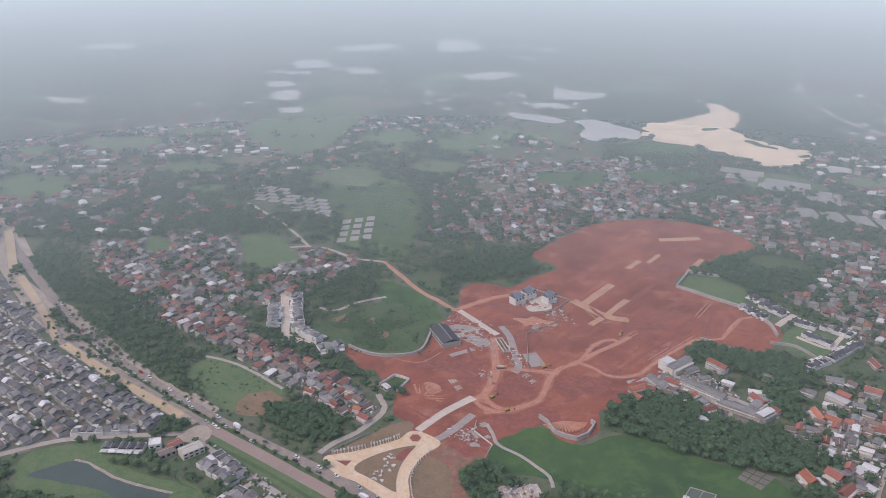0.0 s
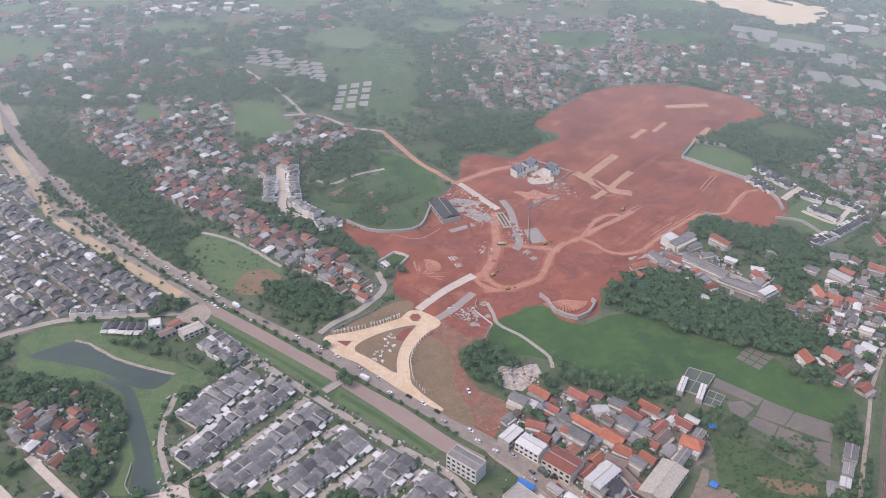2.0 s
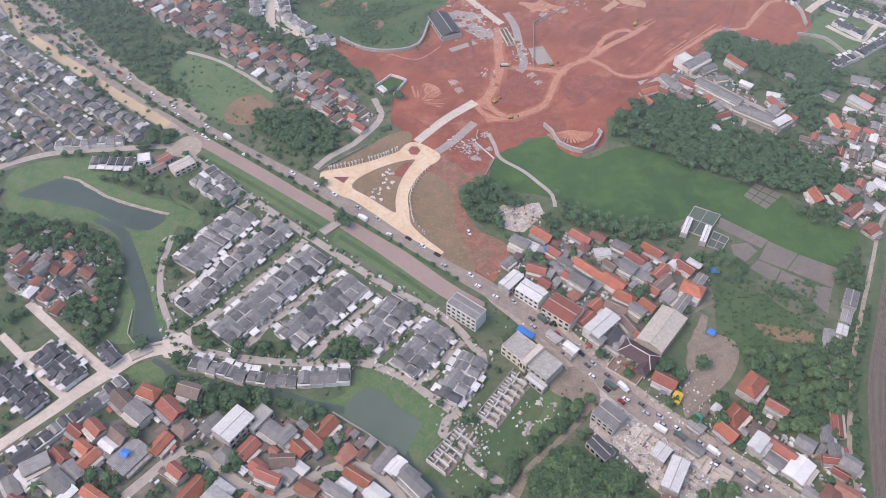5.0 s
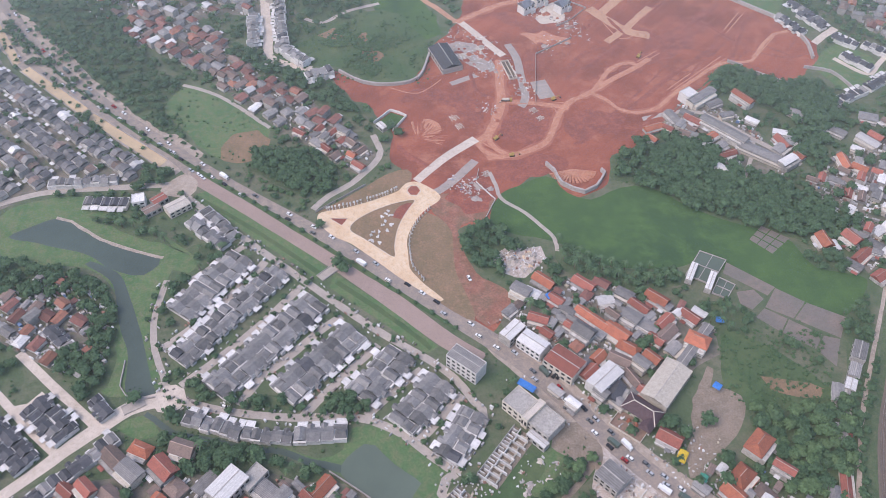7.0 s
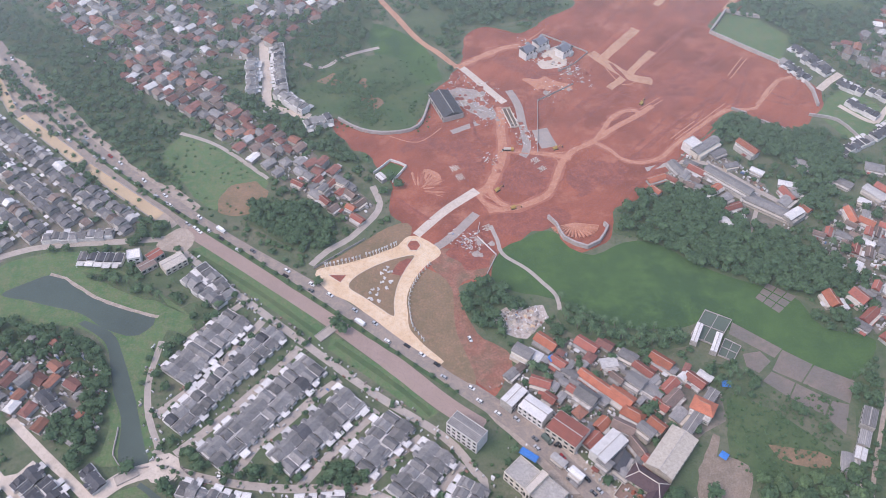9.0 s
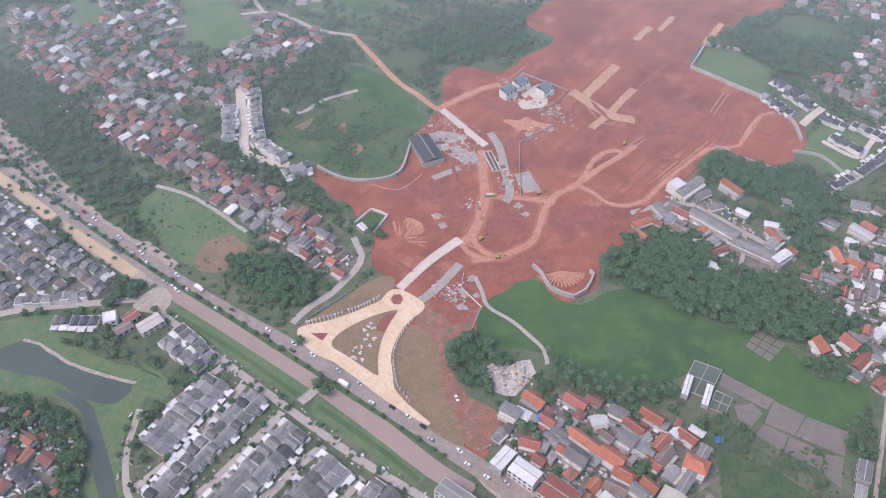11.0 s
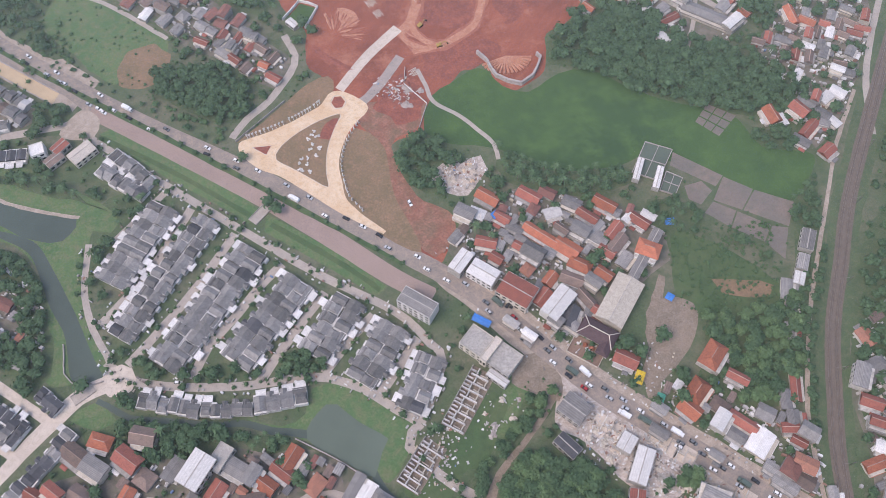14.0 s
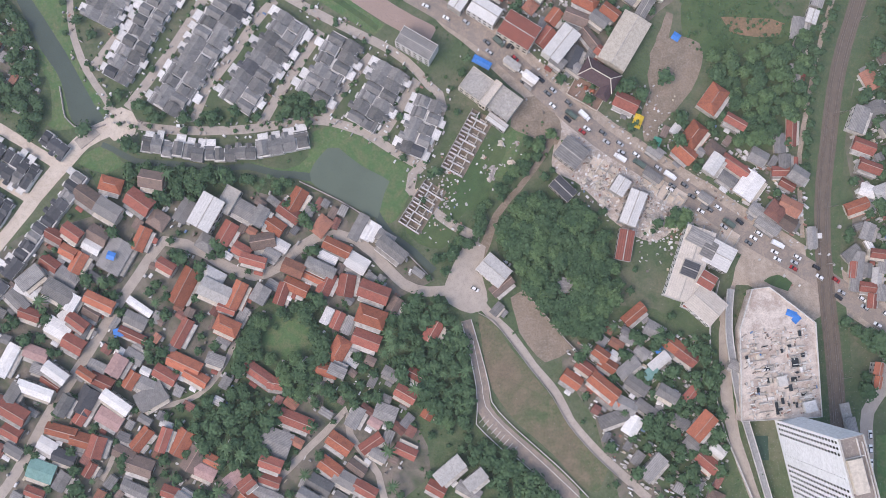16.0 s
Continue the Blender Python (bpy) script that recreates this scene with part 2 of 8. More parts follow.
M_PALM = foliage("palm_fronds", (0.066, 0.116, 0.058), (0.085, 0.135, 0.066), "island")

# ---- mesh tools ----


class Shape:
    """Collects boxes, roofs and strips into one mesh."""

    def __init__(self):
        self.v, self.f = [], []

    def add(self, verts, faces):
        n = len(self.v)
        self.v += [tuple(p) for p in verts]
        self.f += [tuple(n + i for i in f) for f in faces]
        return self

    def box(self, cx, cy, z0, lx, ly, h, ang=0.0, taper=1.0):
        c, s = math.cos(ang), math.sin(ang)
        vs = []
        for z, k in ((z0, 1.0), (z0 + h, taper)):
            for sx, sy in ((-1, -1), (1, -1), (1, 1), (-1, 1)):
                x, y = sx * lx / 2 * k, sy * ly / 2 * k
                vs.append((cx + c * x - s * y, cy + s * x + c * y, z))
        return self.add(vs, [(3, 2, 1, 0), (4, 5, 6, 7), (0, 1, 5, 4), (1, 2, 6, 5), (2, 3, 7, 6), (3, 0, 4, 7)])

    def gable(self, cx, cy, z0, lx, ly, h, ang=0.0, over=0.5, hip=0.0, thick=0.18):
        """A roof with its ridge along x; hip: how far the ridge ends stand in."""
        c, s = math.cos(ang), math.sin(ang)
        a, b = lx / 2 + over, ly / 2 + over
        drop = h * over / (ly / 2)
        lo = [(-a, -b, z0 - drop), (a, -b, z0 - drop), (a, b, z0 - drop), (-a, b, z0 - drop)]
        top = [(-a + hip, 0, z0 + h), (a - hip, 0, z0 + h)]
        vs = [(x, y, z) for x, y, z in lo + top] + [(x, y, z - thick) for x, y, z in lo + top]
        vs = [(cx + c * x - s * y, cy + s * x + c * y, z) for x, y, z in vs]
        fs = [(0, 1, 5, 4), (2, 3, 4, 5), (1, 0, 6, 7), (3, 2, 8, 9), (7, 6, 10, 11), (9, 8, 11, 10)]
        if hip:
            fs += [(1, 2, 5), (3, 0, 4), (2, 1, 7, 8), (0, 3, 9, 6), (8, 7, 11), (6, 9, 10)]
        else:
            fs += [(1, 2, 5), (3, 0, 4), (8, 7, 11), (6, 9, 10), (2, 1, 7, 8), (0, 3, 9, 6)]
        return self.add(vs, fs)

    def prism(self, pts, z0, z1):
        n = len(pts)
        vs = [(x, y, z0) for x, y in pts] + [(x, y, z1) for x, y in pts]
        return self.add(vs, [tuple(range(n, 2 * n)), tuple(range(n - 1, -1, -1))] + [(i, (i + 1) % n, n + (i + 1) % n, n + i) for i in range(n)])

    def wall(self, pts, width, z0, z1):
        """An upright wall or kerb that follows a line."""
        l, r = sides(pts, width)
        n = len(pts)
        vs = [(x, y, z) for z in (z0, z1) for x, y in l] + [(x, y, z) for z in (z0, z1) for x, y in r]
        fs = []
        for i in range(n - 1):
            a, b, c, d = i, n + i, 2 * n + i, 3 * n + i
            fs += [(a, a + 1, b + 1, b), (c + 1, c, d, d + 1), (b, b + 1, d + 1, d)]
        fs += [(0, n, 3 * n, 2 * n), (n - 1, 3 * n - 1, 4 * n - 1, 2 * n - 1)]
        return self.add(vs, fs)

    def rod(self, p, q, r, sides_=6, r2=None):
        p, q = Vector(p), Vector(q)
        m = (q - p).to_track_quat("Z", "Y").to_matrix()
        vs = []
        for base, rr in ((p, r), (q, r if r2 is None else r2)):
            for k in range(sides_):
                w = 2 * math.pi * k / sides_
                vs.append(base + m @ Vector((rr * math.cos(w), rr * math.sin(w), 0)))
        fs = [(k, (k + 1) % sides_, sides_ + (k + 1) % sides_, sides_ + k) for k in range(sides_)]
        fs += [tuple(range(sides_ - 1, -1, -1)), tuple(range(sides_, 2 * sides_))]
        return self.add(vs, fs)

    def mesh(self, name, material):
        me = bpy.data.meshes.new(name)
        me.from_pydata(self.v, [], self.f)
        me.materials.append(material)
        me.update()
        return me


def sides(pts, width):
    """The left and right edges of a band along a line."""
    left, right = [], []
    for i, (x, y) in enumerate(pts):
        x0, y0 = pts[max(i - 1, 0)]
        x1, y1 = pts[min(i + 1, len(pts) - 1)]
        d = math.hypot(x1 - x0, y1 - y0) or 1.0
        nx, ny = -(y1 - y0) / d, (x1 - x0) / d
        w = width[i] if isinstance(width, (list, tuple)) else width
        left.append((x + nx * w / 2, y + ny * w / 2))
        right.append((x - nx * w / 2, y - ny * w / 2))
    return left, right


def curve_through(pts, step=6.0, closed=False):
    """A smooth line through the given points (Catmull-Rom)."""
    p = [Vector(q) for q in pts]
    n = len(p)
    out = []
    for i in range(n if closed else n - 1):
        if closed:
            a, b, c, d = p[i - 1], p[i], p[(i + 1) % n], p[(i + 2) % n]
        else:
            a, b, c, d = p[max(i - 1, 0)], p[i], p[i + 1], p[min(i + 2, n - 1)]
        k = max(1, int((c - b).length / step))
        for j in range(k):
            t = j / k
            out.append(tuple(0.5 * (2 * b + (c - a) * t + (2 * a - 5 * b + 4 * c - d) * t * t + (3 * b - a - 3 * c + d) * t**3)))
    if not closed:
        out.append(tuple(p[-1]))
    return out


def uneven(pts, amount, scale=0.08):
    return [(x + amount * noise.noise((x * scale, y * scale, 3.1)), y + amount * noise.noise((x * scale, y * scale, 9.7))) for x, y in pts]


def part(name, shape, material, parent, label=""):
    ob = new(name, shape.mesh(name, material) if isinstance(shape, Shape) else shape)
    ob.parent = parent
    return tagged(ob, label)


def thing(name, label, category, m=None, group=""):
    ob = new(name)
    if m is not None:
        ob.matrix_basis = m
    return tagged(ob, label, category, group)


def at(x, y, z=0.0, deg=0.0, s=1.0):
    return pose(x, y, z, 0, 0, deg) @ Matrix.Diagonal((s, s, s, 1))


# ---- the plan: a map of what is already built on ----
CELL, X0, Y0, NX, NY = 2.0, -1300.0, 60.0, 1300, 1500
taken = np.zeros((NY, NX), bool)
GX, GY = np.meshgrid(X0 + CELL * (np.arange(NX) + 0.5), Y0 + CELL * (np.arange(NY) + 0.5))


def inside(pts, x, y):
    res = np.zeros(np.shape(x), bool)
    for (x0, y0), (x1, y1) in zip(pts, list(pts[1:]) + [pts[0]]):
        if y0 != y1:
            res ^= ((y0 > y) != (y1 > y)) & (x < (x1 - x0) * (y - y0) / (y1 - y0) + x0)
    return res


def window(pts, pad=4):
    xs, ys = [p[0] for p in pts], [p[1] for p in pts]
    i0, i1 = int((min(xs) - X0) / CELL) - pad, int((max(xs) - X0) / CELL) + pad
    j0, j1 = int((min(ys) - Y0) / CELL) - pad, int((max(ys) - Y0) / CELL) + pad
    return slice(max(j0, 0), max(min(j1, NY), 0)), slice(max(i0, 0), max(min(i1, NX), 0))


def claim(pts):
    w = window(pts)
    taken[w] |= inside(pts, GX[w], GY[w])


def free(x, y, r=0.0):
    j, i = int((y - Y0) / CELL), int((x - X0) / CELL)
    if not (0 <= j < NY and 0 <= i < NX):
        return True
    k = int(math.ceil(r / CELL))
    return not taken[max(j - k, 0) : j + k + 1, max(i - k, 0) : i + k + 1].any()


def claim_disc(x, y, r):
    w = window([(x - r, y - r), (x + r, y + r)], 1)
    taken[w] |= (GX[w] - x) ** 2 + (GY[w] - y) ** 2 < r * r


LAYERS = {0}


def layer(z):
    """The height z, lifted a hair with each sheet so that no two lie in one plane."""
    n = round(z / 0.0004)
    while n in LAYERS:
        n += 1
    LAYERS.add(n)
    return n * 0.0004


def sheet(name, pts, z, material, label, category, step=6.0, rough=1.2, own=True):
    """A piece of ground with a natural outline, lying z metres above the base."""
    z = layer(z)
    line = uneven(curve_through(pts, step, True), rough) if step else list(pts)
    if own:
        claim(line)
    bm = bmesh.new()
    loop = [bm.verts.new((x, y, z)) for x, y in line]
    bm.faces.new(loop)
    bmesh.ops.triangulate(bm, faces=bm.faces[:])
    for f in bm.faces:
        if f.normal.z < 0:
            f.normal_flip()
    me = bpy.data.meshes.new(name)
    bm.to_mesh(me)
    bm.free()
    me.materials.append(material)
    return tagged(new(name, me), label, category, kind="structure")


def road(name, pts, width, z, material, label, step=8.0, rough=0.25, own=True, category="road"):
    z = layer(z)
    line = curve_through(pts, step)
    w = width if not isinstance(width, (list, tuple)) else list(np.interp(np.linspace(0, 1, len(line)), np.linspace(0, 1, len(width)), width))
    l, r = sides(line, w)
    l, r = uneven(l, rough, 0.2), uneven(r, rough, 0.2)
    n = len(line)
    if own:
        for i in range(n - 1):
            claim([l[i], l[i + 1], r[i + 1], r[i]])
    s = Shape().add([(x, y, z) for x, y in l] + [(x, y, z) for x, y in r], [(i, n + i, n + i + 1, i + 1) for i in range(n - 1)])
    return tagged(new(name, s.mesh(name, material)), label, category, kind="structure")

# ---- ground, fields, water and roads ----
ground = new("ground", Shape().add([(-5200, -1500, 0), (5200, -1500, 0), (5200, 5200, 0), (-5200, 5200, 0)], [(0, 1, 2, 3)]).mesh("ground", M_GROUND))
tagged(ground, "green and brown village ground reaching the hazy horizon", "ground", kind="structure")

# villages: outline, how densely built, and the usual direction of the houses
VILLAGES = [
    ([(-262, 672), (-238, 712), (-205, 690), (-165, 655), (-140, 640), (-112, 606), (-78, 570), (-42, 524), (-56, 508), (-84, 533), (-128, 568), (-170, 608), (-215, 645)], 0.9, -40),
    ([(-370, 837), (-323, 838), (-270, 838), (-201, 767), (-174, 718), (-168, 768), (-129, 810), (-92, 782), (-99, 743), (-127, 718), (-144, 695), (-175, 694), (-224, 672), (-235, 642), (-281, 694), (-333, 766)], 0.5, -35),
]
VILLAGES += [
    ([(-10, 1023), (51, 1142), (134, 1118), (246, 1145), (326, 1096), (294, 946), (252, 909), (162, 900), (129, 842), (69, 841), (28, 857), (-15, 856)], 0.42, 20),
    ([(274, 946), (338, 985), (421, 986), (399, 860), (462, 830), (390, 678), (354, 747), (332, 844)], 0.45, -20),
    ([(141, 567), (180, 596), (209, 569), (226, 535), (228, 509), (199, 513), (166, 542)], 0.6, -40),
    ([(241, 503), (278, 538), (321, 544), (309, 494), (275, 444), (254, 426), (248, 447), (241, 474)], 0.6, -30),
]
VILLAGES += [
    ([(309, 723), (375, 755), (420, 680), (400, 600), (369, 621), (345, 638), (340, 675)], 0.5, -30),
    ([(-211, 281), (-173, 288), (-123, 293), (-88, 294), (-48, 289), (-13, 261), (7, 238), (-15, 229), (-34, 212), (-26, 182), (-11, 169), (-27, 131), (-222, 157), (-260, 240)], 0.08, 52),
    ([(33, 393), (66, 421), (103, 416), (150, 395), (156, 377), (131, 350), (107, 337), (78, 344), (48, 364)], 0.12, -38),
    ([(67, 192), (98, 206), (133, 190), (136, 155), (141, 132), (127, 100), (91, 110), (76, 157)], 0.05, -40),
]
VILLAGES += [
    ([(-257, 408), (-229, 425), (-196, 408), (-180, 376), (-185, 345), (-222, 360), (-246, 376)], 0.8, -30),
    ([(232, 310), (262, 330), (280, 260), (260, 180), (236, 200), (222, 224)], 0.75, 15),
    ([(120, 300), (140, 292), (160, 262), (190, 232), (215, 236), (210, 262), (170, 284), (150, 296)], 0.7, -40),
]
VILLAGES += [([(-171, 828), (-134, 830), (-74, 790), (-100, 751), (-157, 736)], 0.3, -30), ([(-301, 875), (-249, 866), (-196, 816), (-209, 775), (-268, 792)], 0.45, -40)]
for pts, dense, deg in VILLAGES:
    if dense != 0.7:
        sheet("village_yards", pts, 0.012, M_YARD, "trodden grey-brown yards between village houses", "yard", 12, 5.0, own=False)

SITE_A = [(-80, 621), (-63, 610), (-43, 604), (-23, 610), (-15, 627), (-9, 648), (4, 672), (14, 691), (19, 730), (36, 743), (63, 735), (84, 752), (112, 781), (91, 805), (103, 827), (131, 858), (160, 891)]
SITE_B = [(214, 909), (275, 901), (316, 868), (324, 829), (280, 806), (230, 758), (223, 739), (260, 704), (286, 666), (282, 636), (255, 612), (215, 632), (197, 612), (180, 596), (157, 570), (146, 556), (130, 537), (112, 524), (108, 506)]
SITE_C = [(94, 489), (78, 496), (70, 515), (50, 499), (38, 490), (30, 467), (11, 461), (6, 446), (14, 422), (24, 403), (36, 398), (28, 382), (17, 390), (8, 430), (-2, 463), (-19, 465), (-32, 483), (-24, 504), (-37, 529), (-33, 543), (-40, 559), (-55, 582), (-66, 589), (-78, 607)]
sheet("building_site_ground", SITE_A + SITE_B + SITE_C, 0.06, M_RED, "bare red laterite earth of a large building site", "building site", 4, 4.0)
def soil_patch(mat, *pts):
    sheet("soil_patch", pts, 0.09, mat, "patch of disturbed red soil on the site", "soil", 2.5, 7.0)


soil_patch(M_RED_DARK, (48, 570), (68, 572), (76, 561), (66, 546), (46, 540), (40, 555))
soil_patch(M_RED_DARK, (159, 668), (195, 678), (190, 650), (168, 637), (161, 651))
soil_patch(M_RED_DARK, (193, 780), (239, 804), (252, 785), (209, 758))
soil_patch(M_RED_DARK, (132, 623), (172, 664), (203, 686), (208, 680), (174, 647), (144, 620))
soil_patch(M_RED_PALE, (-15.0, 559.4), (-10.3, 566.8), (-4.3, 564.3), (-1.9, 554.6), (-7.0, 548.6), (-12.9, 551.0))
soil_patch(M_RED_PALE, (62, 670), (80, 672), (100, 664), (92, 656), (70, 658))


sheet("site_tail", [(-8, 491), (31, 489), (32, 477), (23, 467), (12, 464), (11, 450), (20, 425), (32, 416), (40, 409), (37, 395), (26, 386), (20, 391), (13, 406), (8, 423), (6, 439), (5, 456), (-3, 470)], 0.085, M_TAIL, "bare red soil running down to the main road", "building site", 5, 2.0)
RICE = [(38, 492), (50, 499), (69, 508), (81, 493), (96, 486), (108, 494), (125, 499), (142, 494), (157, 481), (184, 466), (210, 456), (218, 443), (224, 430), (251, 420), (230, 394), (207, 403), (186, 419), (166, 429), (158, 436), (139, 429), (106, 429), (82, 442), (70, 450), (44, 457), (30, 467)]
sheet("rice_field", RICE, 0.09, M_RICE, "lush dark green rice field beside the red site", "field")
road("field_path", [(31, 512), (35, 499), (38, 487), (52, 475), (61, 464), (69, 453), (70, 442)], 2.6, 0.13, M_LANE, "pale footpath through the rice field", 4)
LAKE = [(317, 1308), (428, 1380), (444, 1457), (472, 1437), (478, 1363), (442, 1278), (482, 1197), (514, 1176), (490, 1122), (441, 1102), (374, 1187), (311, 1230)]
sheet("lake", LAKE, 1.6, M_LAKE, "wide muddy tan lake among fields", "lake", 7, 15)
PONDS = [
    [(-396, 1709), (-348, 1688), (-260, 1679), (-272, 1733), (-300, 1744), (-309, 1802), (-287, 1839), (-235, 1803), (-222, 1746), (-168, 1775), (-139, 1824), (-166, 1747), (-220, 1723), (-261, 1717)],
    [(-186, 1724), (-143, 1747), (-135, 1698), (-171, 1681)],
    [(-330, 1617), (-287, 1618), (-276, 1584), (-316, 1574)],
    [(-306, 1529), (-265, 1543), (-248, 1482), (-286, 1465)],
    [(-276, 1418), (-240, 1418), (-232, 1388), (-264, 1380)],
    [(205, 1598), (221, 1560), (259, 1539), (290, 1526), (279, 1491), (229, 1474), (196, 1482)],
    [(107, 1393), (134, 1383), (160, 1372), (193, 1344), (177, 1323), (148, 1336), (109, 1361)],
    [(208, 1338), (238, 1345), (276, 1308), (299, 1273), (286, 1236), (259, 1238), (219, 1223), (206, 1259), (218, 1297)],
    [(38, 1674), (95, 1713), (144, 1698), (125, 1661), (70, 1634)],
    [(-822, 2003), (-724, 2020), (-698, 1963), (-771, 1933)],
    [(-7, 2066), (59, 2068), (82, 1952), (-7, 1929)],
    [(146, 1873), (192, 1855), (182, 1812)],
    [(-683, 1484), (-618, 1468), (-615, 1436), (-661, 1443)],
]
for pts in PONDS:
    sheet("pond", pts, 1.4, M_FLOOD, "pale flooded pond among fields in the haze", "pond", 5, 6)

for pts in ([(440, 1225), (455, 1228), (462, 1205), (478, 1190), (474, 1184), (452, 1200)], [(395, 1290), (420, 1300), (424, 1292), (400, 1280)], [(490, 1150), (508, 1158), (508, 1150), (492, 1142)]):
    sheet("islet", pts, 1.75, M_UNDER, "overgrown spit of land in the lake", "islet", 5, 4)
# patchwork of farther fields and flooded plots
LAND = random.Random(31)
for k in range(210):
    x, y = LAND.uniform(-0.62, 0.62), 1000 + 2200 * LAND.random() ** 1.2
    x, r = x * y, LAND.uniform(18, 62) * (0.5 + y / 2200)
    w = LAND.uniform(0, 3)
    pts = [(x + r * math.cos(w + q) * LAND.uniform(0.6, 1.3), y + 0.7 * r * math.sin(w + q) * LAND.uniform(0.6, 1.3)) for q in (0, 1.0, 2.1, 3.1, 4.2, 5.3)]
    flooded = k % 11 == 0
    if free(x, y, 26):
        sheet("far_field", pts, 0.5 + 0.004 * k, M_FLOOD if flooded else (M_FIELD, M_GRASS, M_FIELD, M_RICE, M_FIELD, M_MEADOW, M_GRASS)[k % 7], "flooded plot in the far plain" if flooded else "open field in the far hazy plain", "field", 12, 9.0)

CAR = [(-560, 980), (-470, 860), (-400, 765), (-346, 695), (-301, 638), (-252, 591), (-190, 539), (-133, 495), (-78, 457), (-31, 421), (6, 392), (29, 374), (49, 356), (76, 325), (100, 298), (123, 278), (146, 258), (170, 236), (198, 214), (230, 185), (300, 120)]
NEAR_LANES = [(-351, 672), (-325, 640), (-299, 617), (-238, 571), (-176, 522), (-165, 508)]
PINK = [(-165, 508), (-119, 475), (-65, 434), (-27, 402), (2, 376), (22, 362)]
road("road_verge", [(29, 374), (49, 356), (76, 325), (100, 298), (123, 278), (146, 258), (170, 236), (198, 214), (230, 185)], [12, 19, 21, 21, 20, 22, 21, 19, 15], 0.05, M_EARTH, "trodden dusty shoulder of the main road", 8, 1.5)
road("road_reserve", [(-500, 905), (-428, 792), (-376, 720), (-330, 664), (-276, 610), (-222, 561), (-168, 518)], [34, 34, 34, 35, 36, 34, 26], 0.03, M_EARTH, "dusty brown ground between canal and main road", 8, 1.0, own=False)
road("main_road", CAR, [9, 9, 9, 9, 9, 9, 10, 11, 11, 11, 10], 0.12, M_ASPHALT, "dusty grey asphalt main road with slow traffic")
road("near_lanes", NEAR_LANES, 8.5, 0.11, M_ASPHALT, "dusty lanes along the muddy canal")
road("paved_road", PINK, [10, 11.5, 11.5, 11.5, 10], 0.10, M_PINKROAD, "wide pinkish paved road without traffic")
MEDIAN = [(-330, 668), (-276, 608), (-222, 560), (-170, 519), (-120, 482), (-70, 444), (-25, 409), (8, 383)]
road("median", MEDIAN, [2, 2, 2.2, 3, 3.5, 3.5, 3, 2], 0.15, M_SCRUB, "narrow grass median between the roads", 8, 0.6, category="verge")
sheet("grass_strip", [(-159, 490), (-151, 494), (-115, 468), (-76, 437), (-67, 425), (-75, 419), (-84, 428), (-120, 455)], 0.08, M_GRASS, "long grassy ditch beside the paved road", "verge", 0)
sheet("grass_strip", [(-64, 424), (-55, 417), (-27, 395), (-2, 371), (-8, 366), (-33, 387), (-66, 413)], 0.08, M_GRASS, "long grassy ditch beside the paved road", "verge", 0)
for l, label in (([(-157, 487), (-118, 460), (-80, 430), (-72, 423)], 1), ([(-62, 417), (-30, 392), (-6, 370)], 1)):
    road("ditch_bed", l, 3.0, 0.12, M_SCRUB, "darker overgrown bed of the ditch", 8, 0.8, category="ditch")
for pts in ([(-250, 564), (-246, 571), (-184, 523), (-188, 515)], [(-314, 619), (-309, 625), (-252, 577), (-257, 570)], [(-364, 689), (-359, 695), (-317, 631), (-321, 625)], [(-410, 750), (-404, 756), (-363, 701), (-368, 694)], [(-476, 868), (-470, 877), (-420, 778), (-426, 770)]):
    sheet("canal", pts, 0.16, M_MUDWATER, "muddy brown water in a straight canal", "canal", 0)
    a, b, c, d = (Vector(p) for p in pts)
    for p, q in ((a, d), (b, c)):
        s = Shape().wall([tuple(p), tuple((p + q) / 2), tuple(q)], 0.5, 0.0, 0.9)
        tagged(new("canal_wall", s.mesh("canal_wall", M_STONEWALL)), "low concrete wall along the canal", "wall", kind="structure")

# river, ponds and their banks
sheet("river_bank", [(-278, 469), (-261, 483), (-230, 487), (-192, 467), (-156, 443), (-146, 430), (-154, 421), (-163, 408), (-162, 392), (-156, 362), (-150, 345), (-177, 338), (-182, 352), (-182, 392), (-196, 416), (-214, 428), (-244, 430), (-267, 438)], 0.05, M_GRASS, "bright grass bank round the old river arm", "bank", 6, 1.0)
sheet("river", [(-266.8, 452.3), (-254.2, 461.9), (-241.9, 467.8), (-232.1, 464.4), (-214.8, 452.5), (-200.8, 445.5), (-182.0, 438.7), (-169.3, 435.1), (-169.8, 429.7), (-176.5, 422.2), (-183.0, 421.7), (-197.9, 427.4), (-216.1, 438.6), (-234.8, 444.0), (-253.5, 448.6)], 0.10, M_RIVER, "still dark green water of the river arm", "river", 4, 0.8)
sheet("river", [(-213.9, 430.5), (-201.8, 423.0), (-192.9, 414.4), (-186.8, 399.7), (-180.7, 382.8), (-173.0, 368.2), (-170.3, 357.0), (-168.0, 342.7), (-162.3, 336.4), (-151.5, 338.5), (-155.6, 349.1), (-159.7, 358.9), (-166.7, 375.8), (-171.2, 385.6), (-182.1, 408.0), (-189.5, 420.8), (-197.9, 427.4), (-211.1, 432.7)], 0.10, M_RIVER, "still dark green water of the narrow river arm", "river", 4, 0.6)
road("muddy_shore", [(-242.2, 468.8), (-231.7, 465.4), (-214.3, 453.4), (-200.4, 446.5), (-181.5, 439.6), (-168.3, 435.6)], 2.2, 0.12, M_EARTH, "strip of bare brown mud along the water", 4, 0.8, category="shore")
shore = curve_through([(-172.4, 360.7), (-171.8, 353.4), (-171.1, 344.4), (-167.1, 339.2), (-161.0, 336.1), (-151.0, 337.9)], 4)
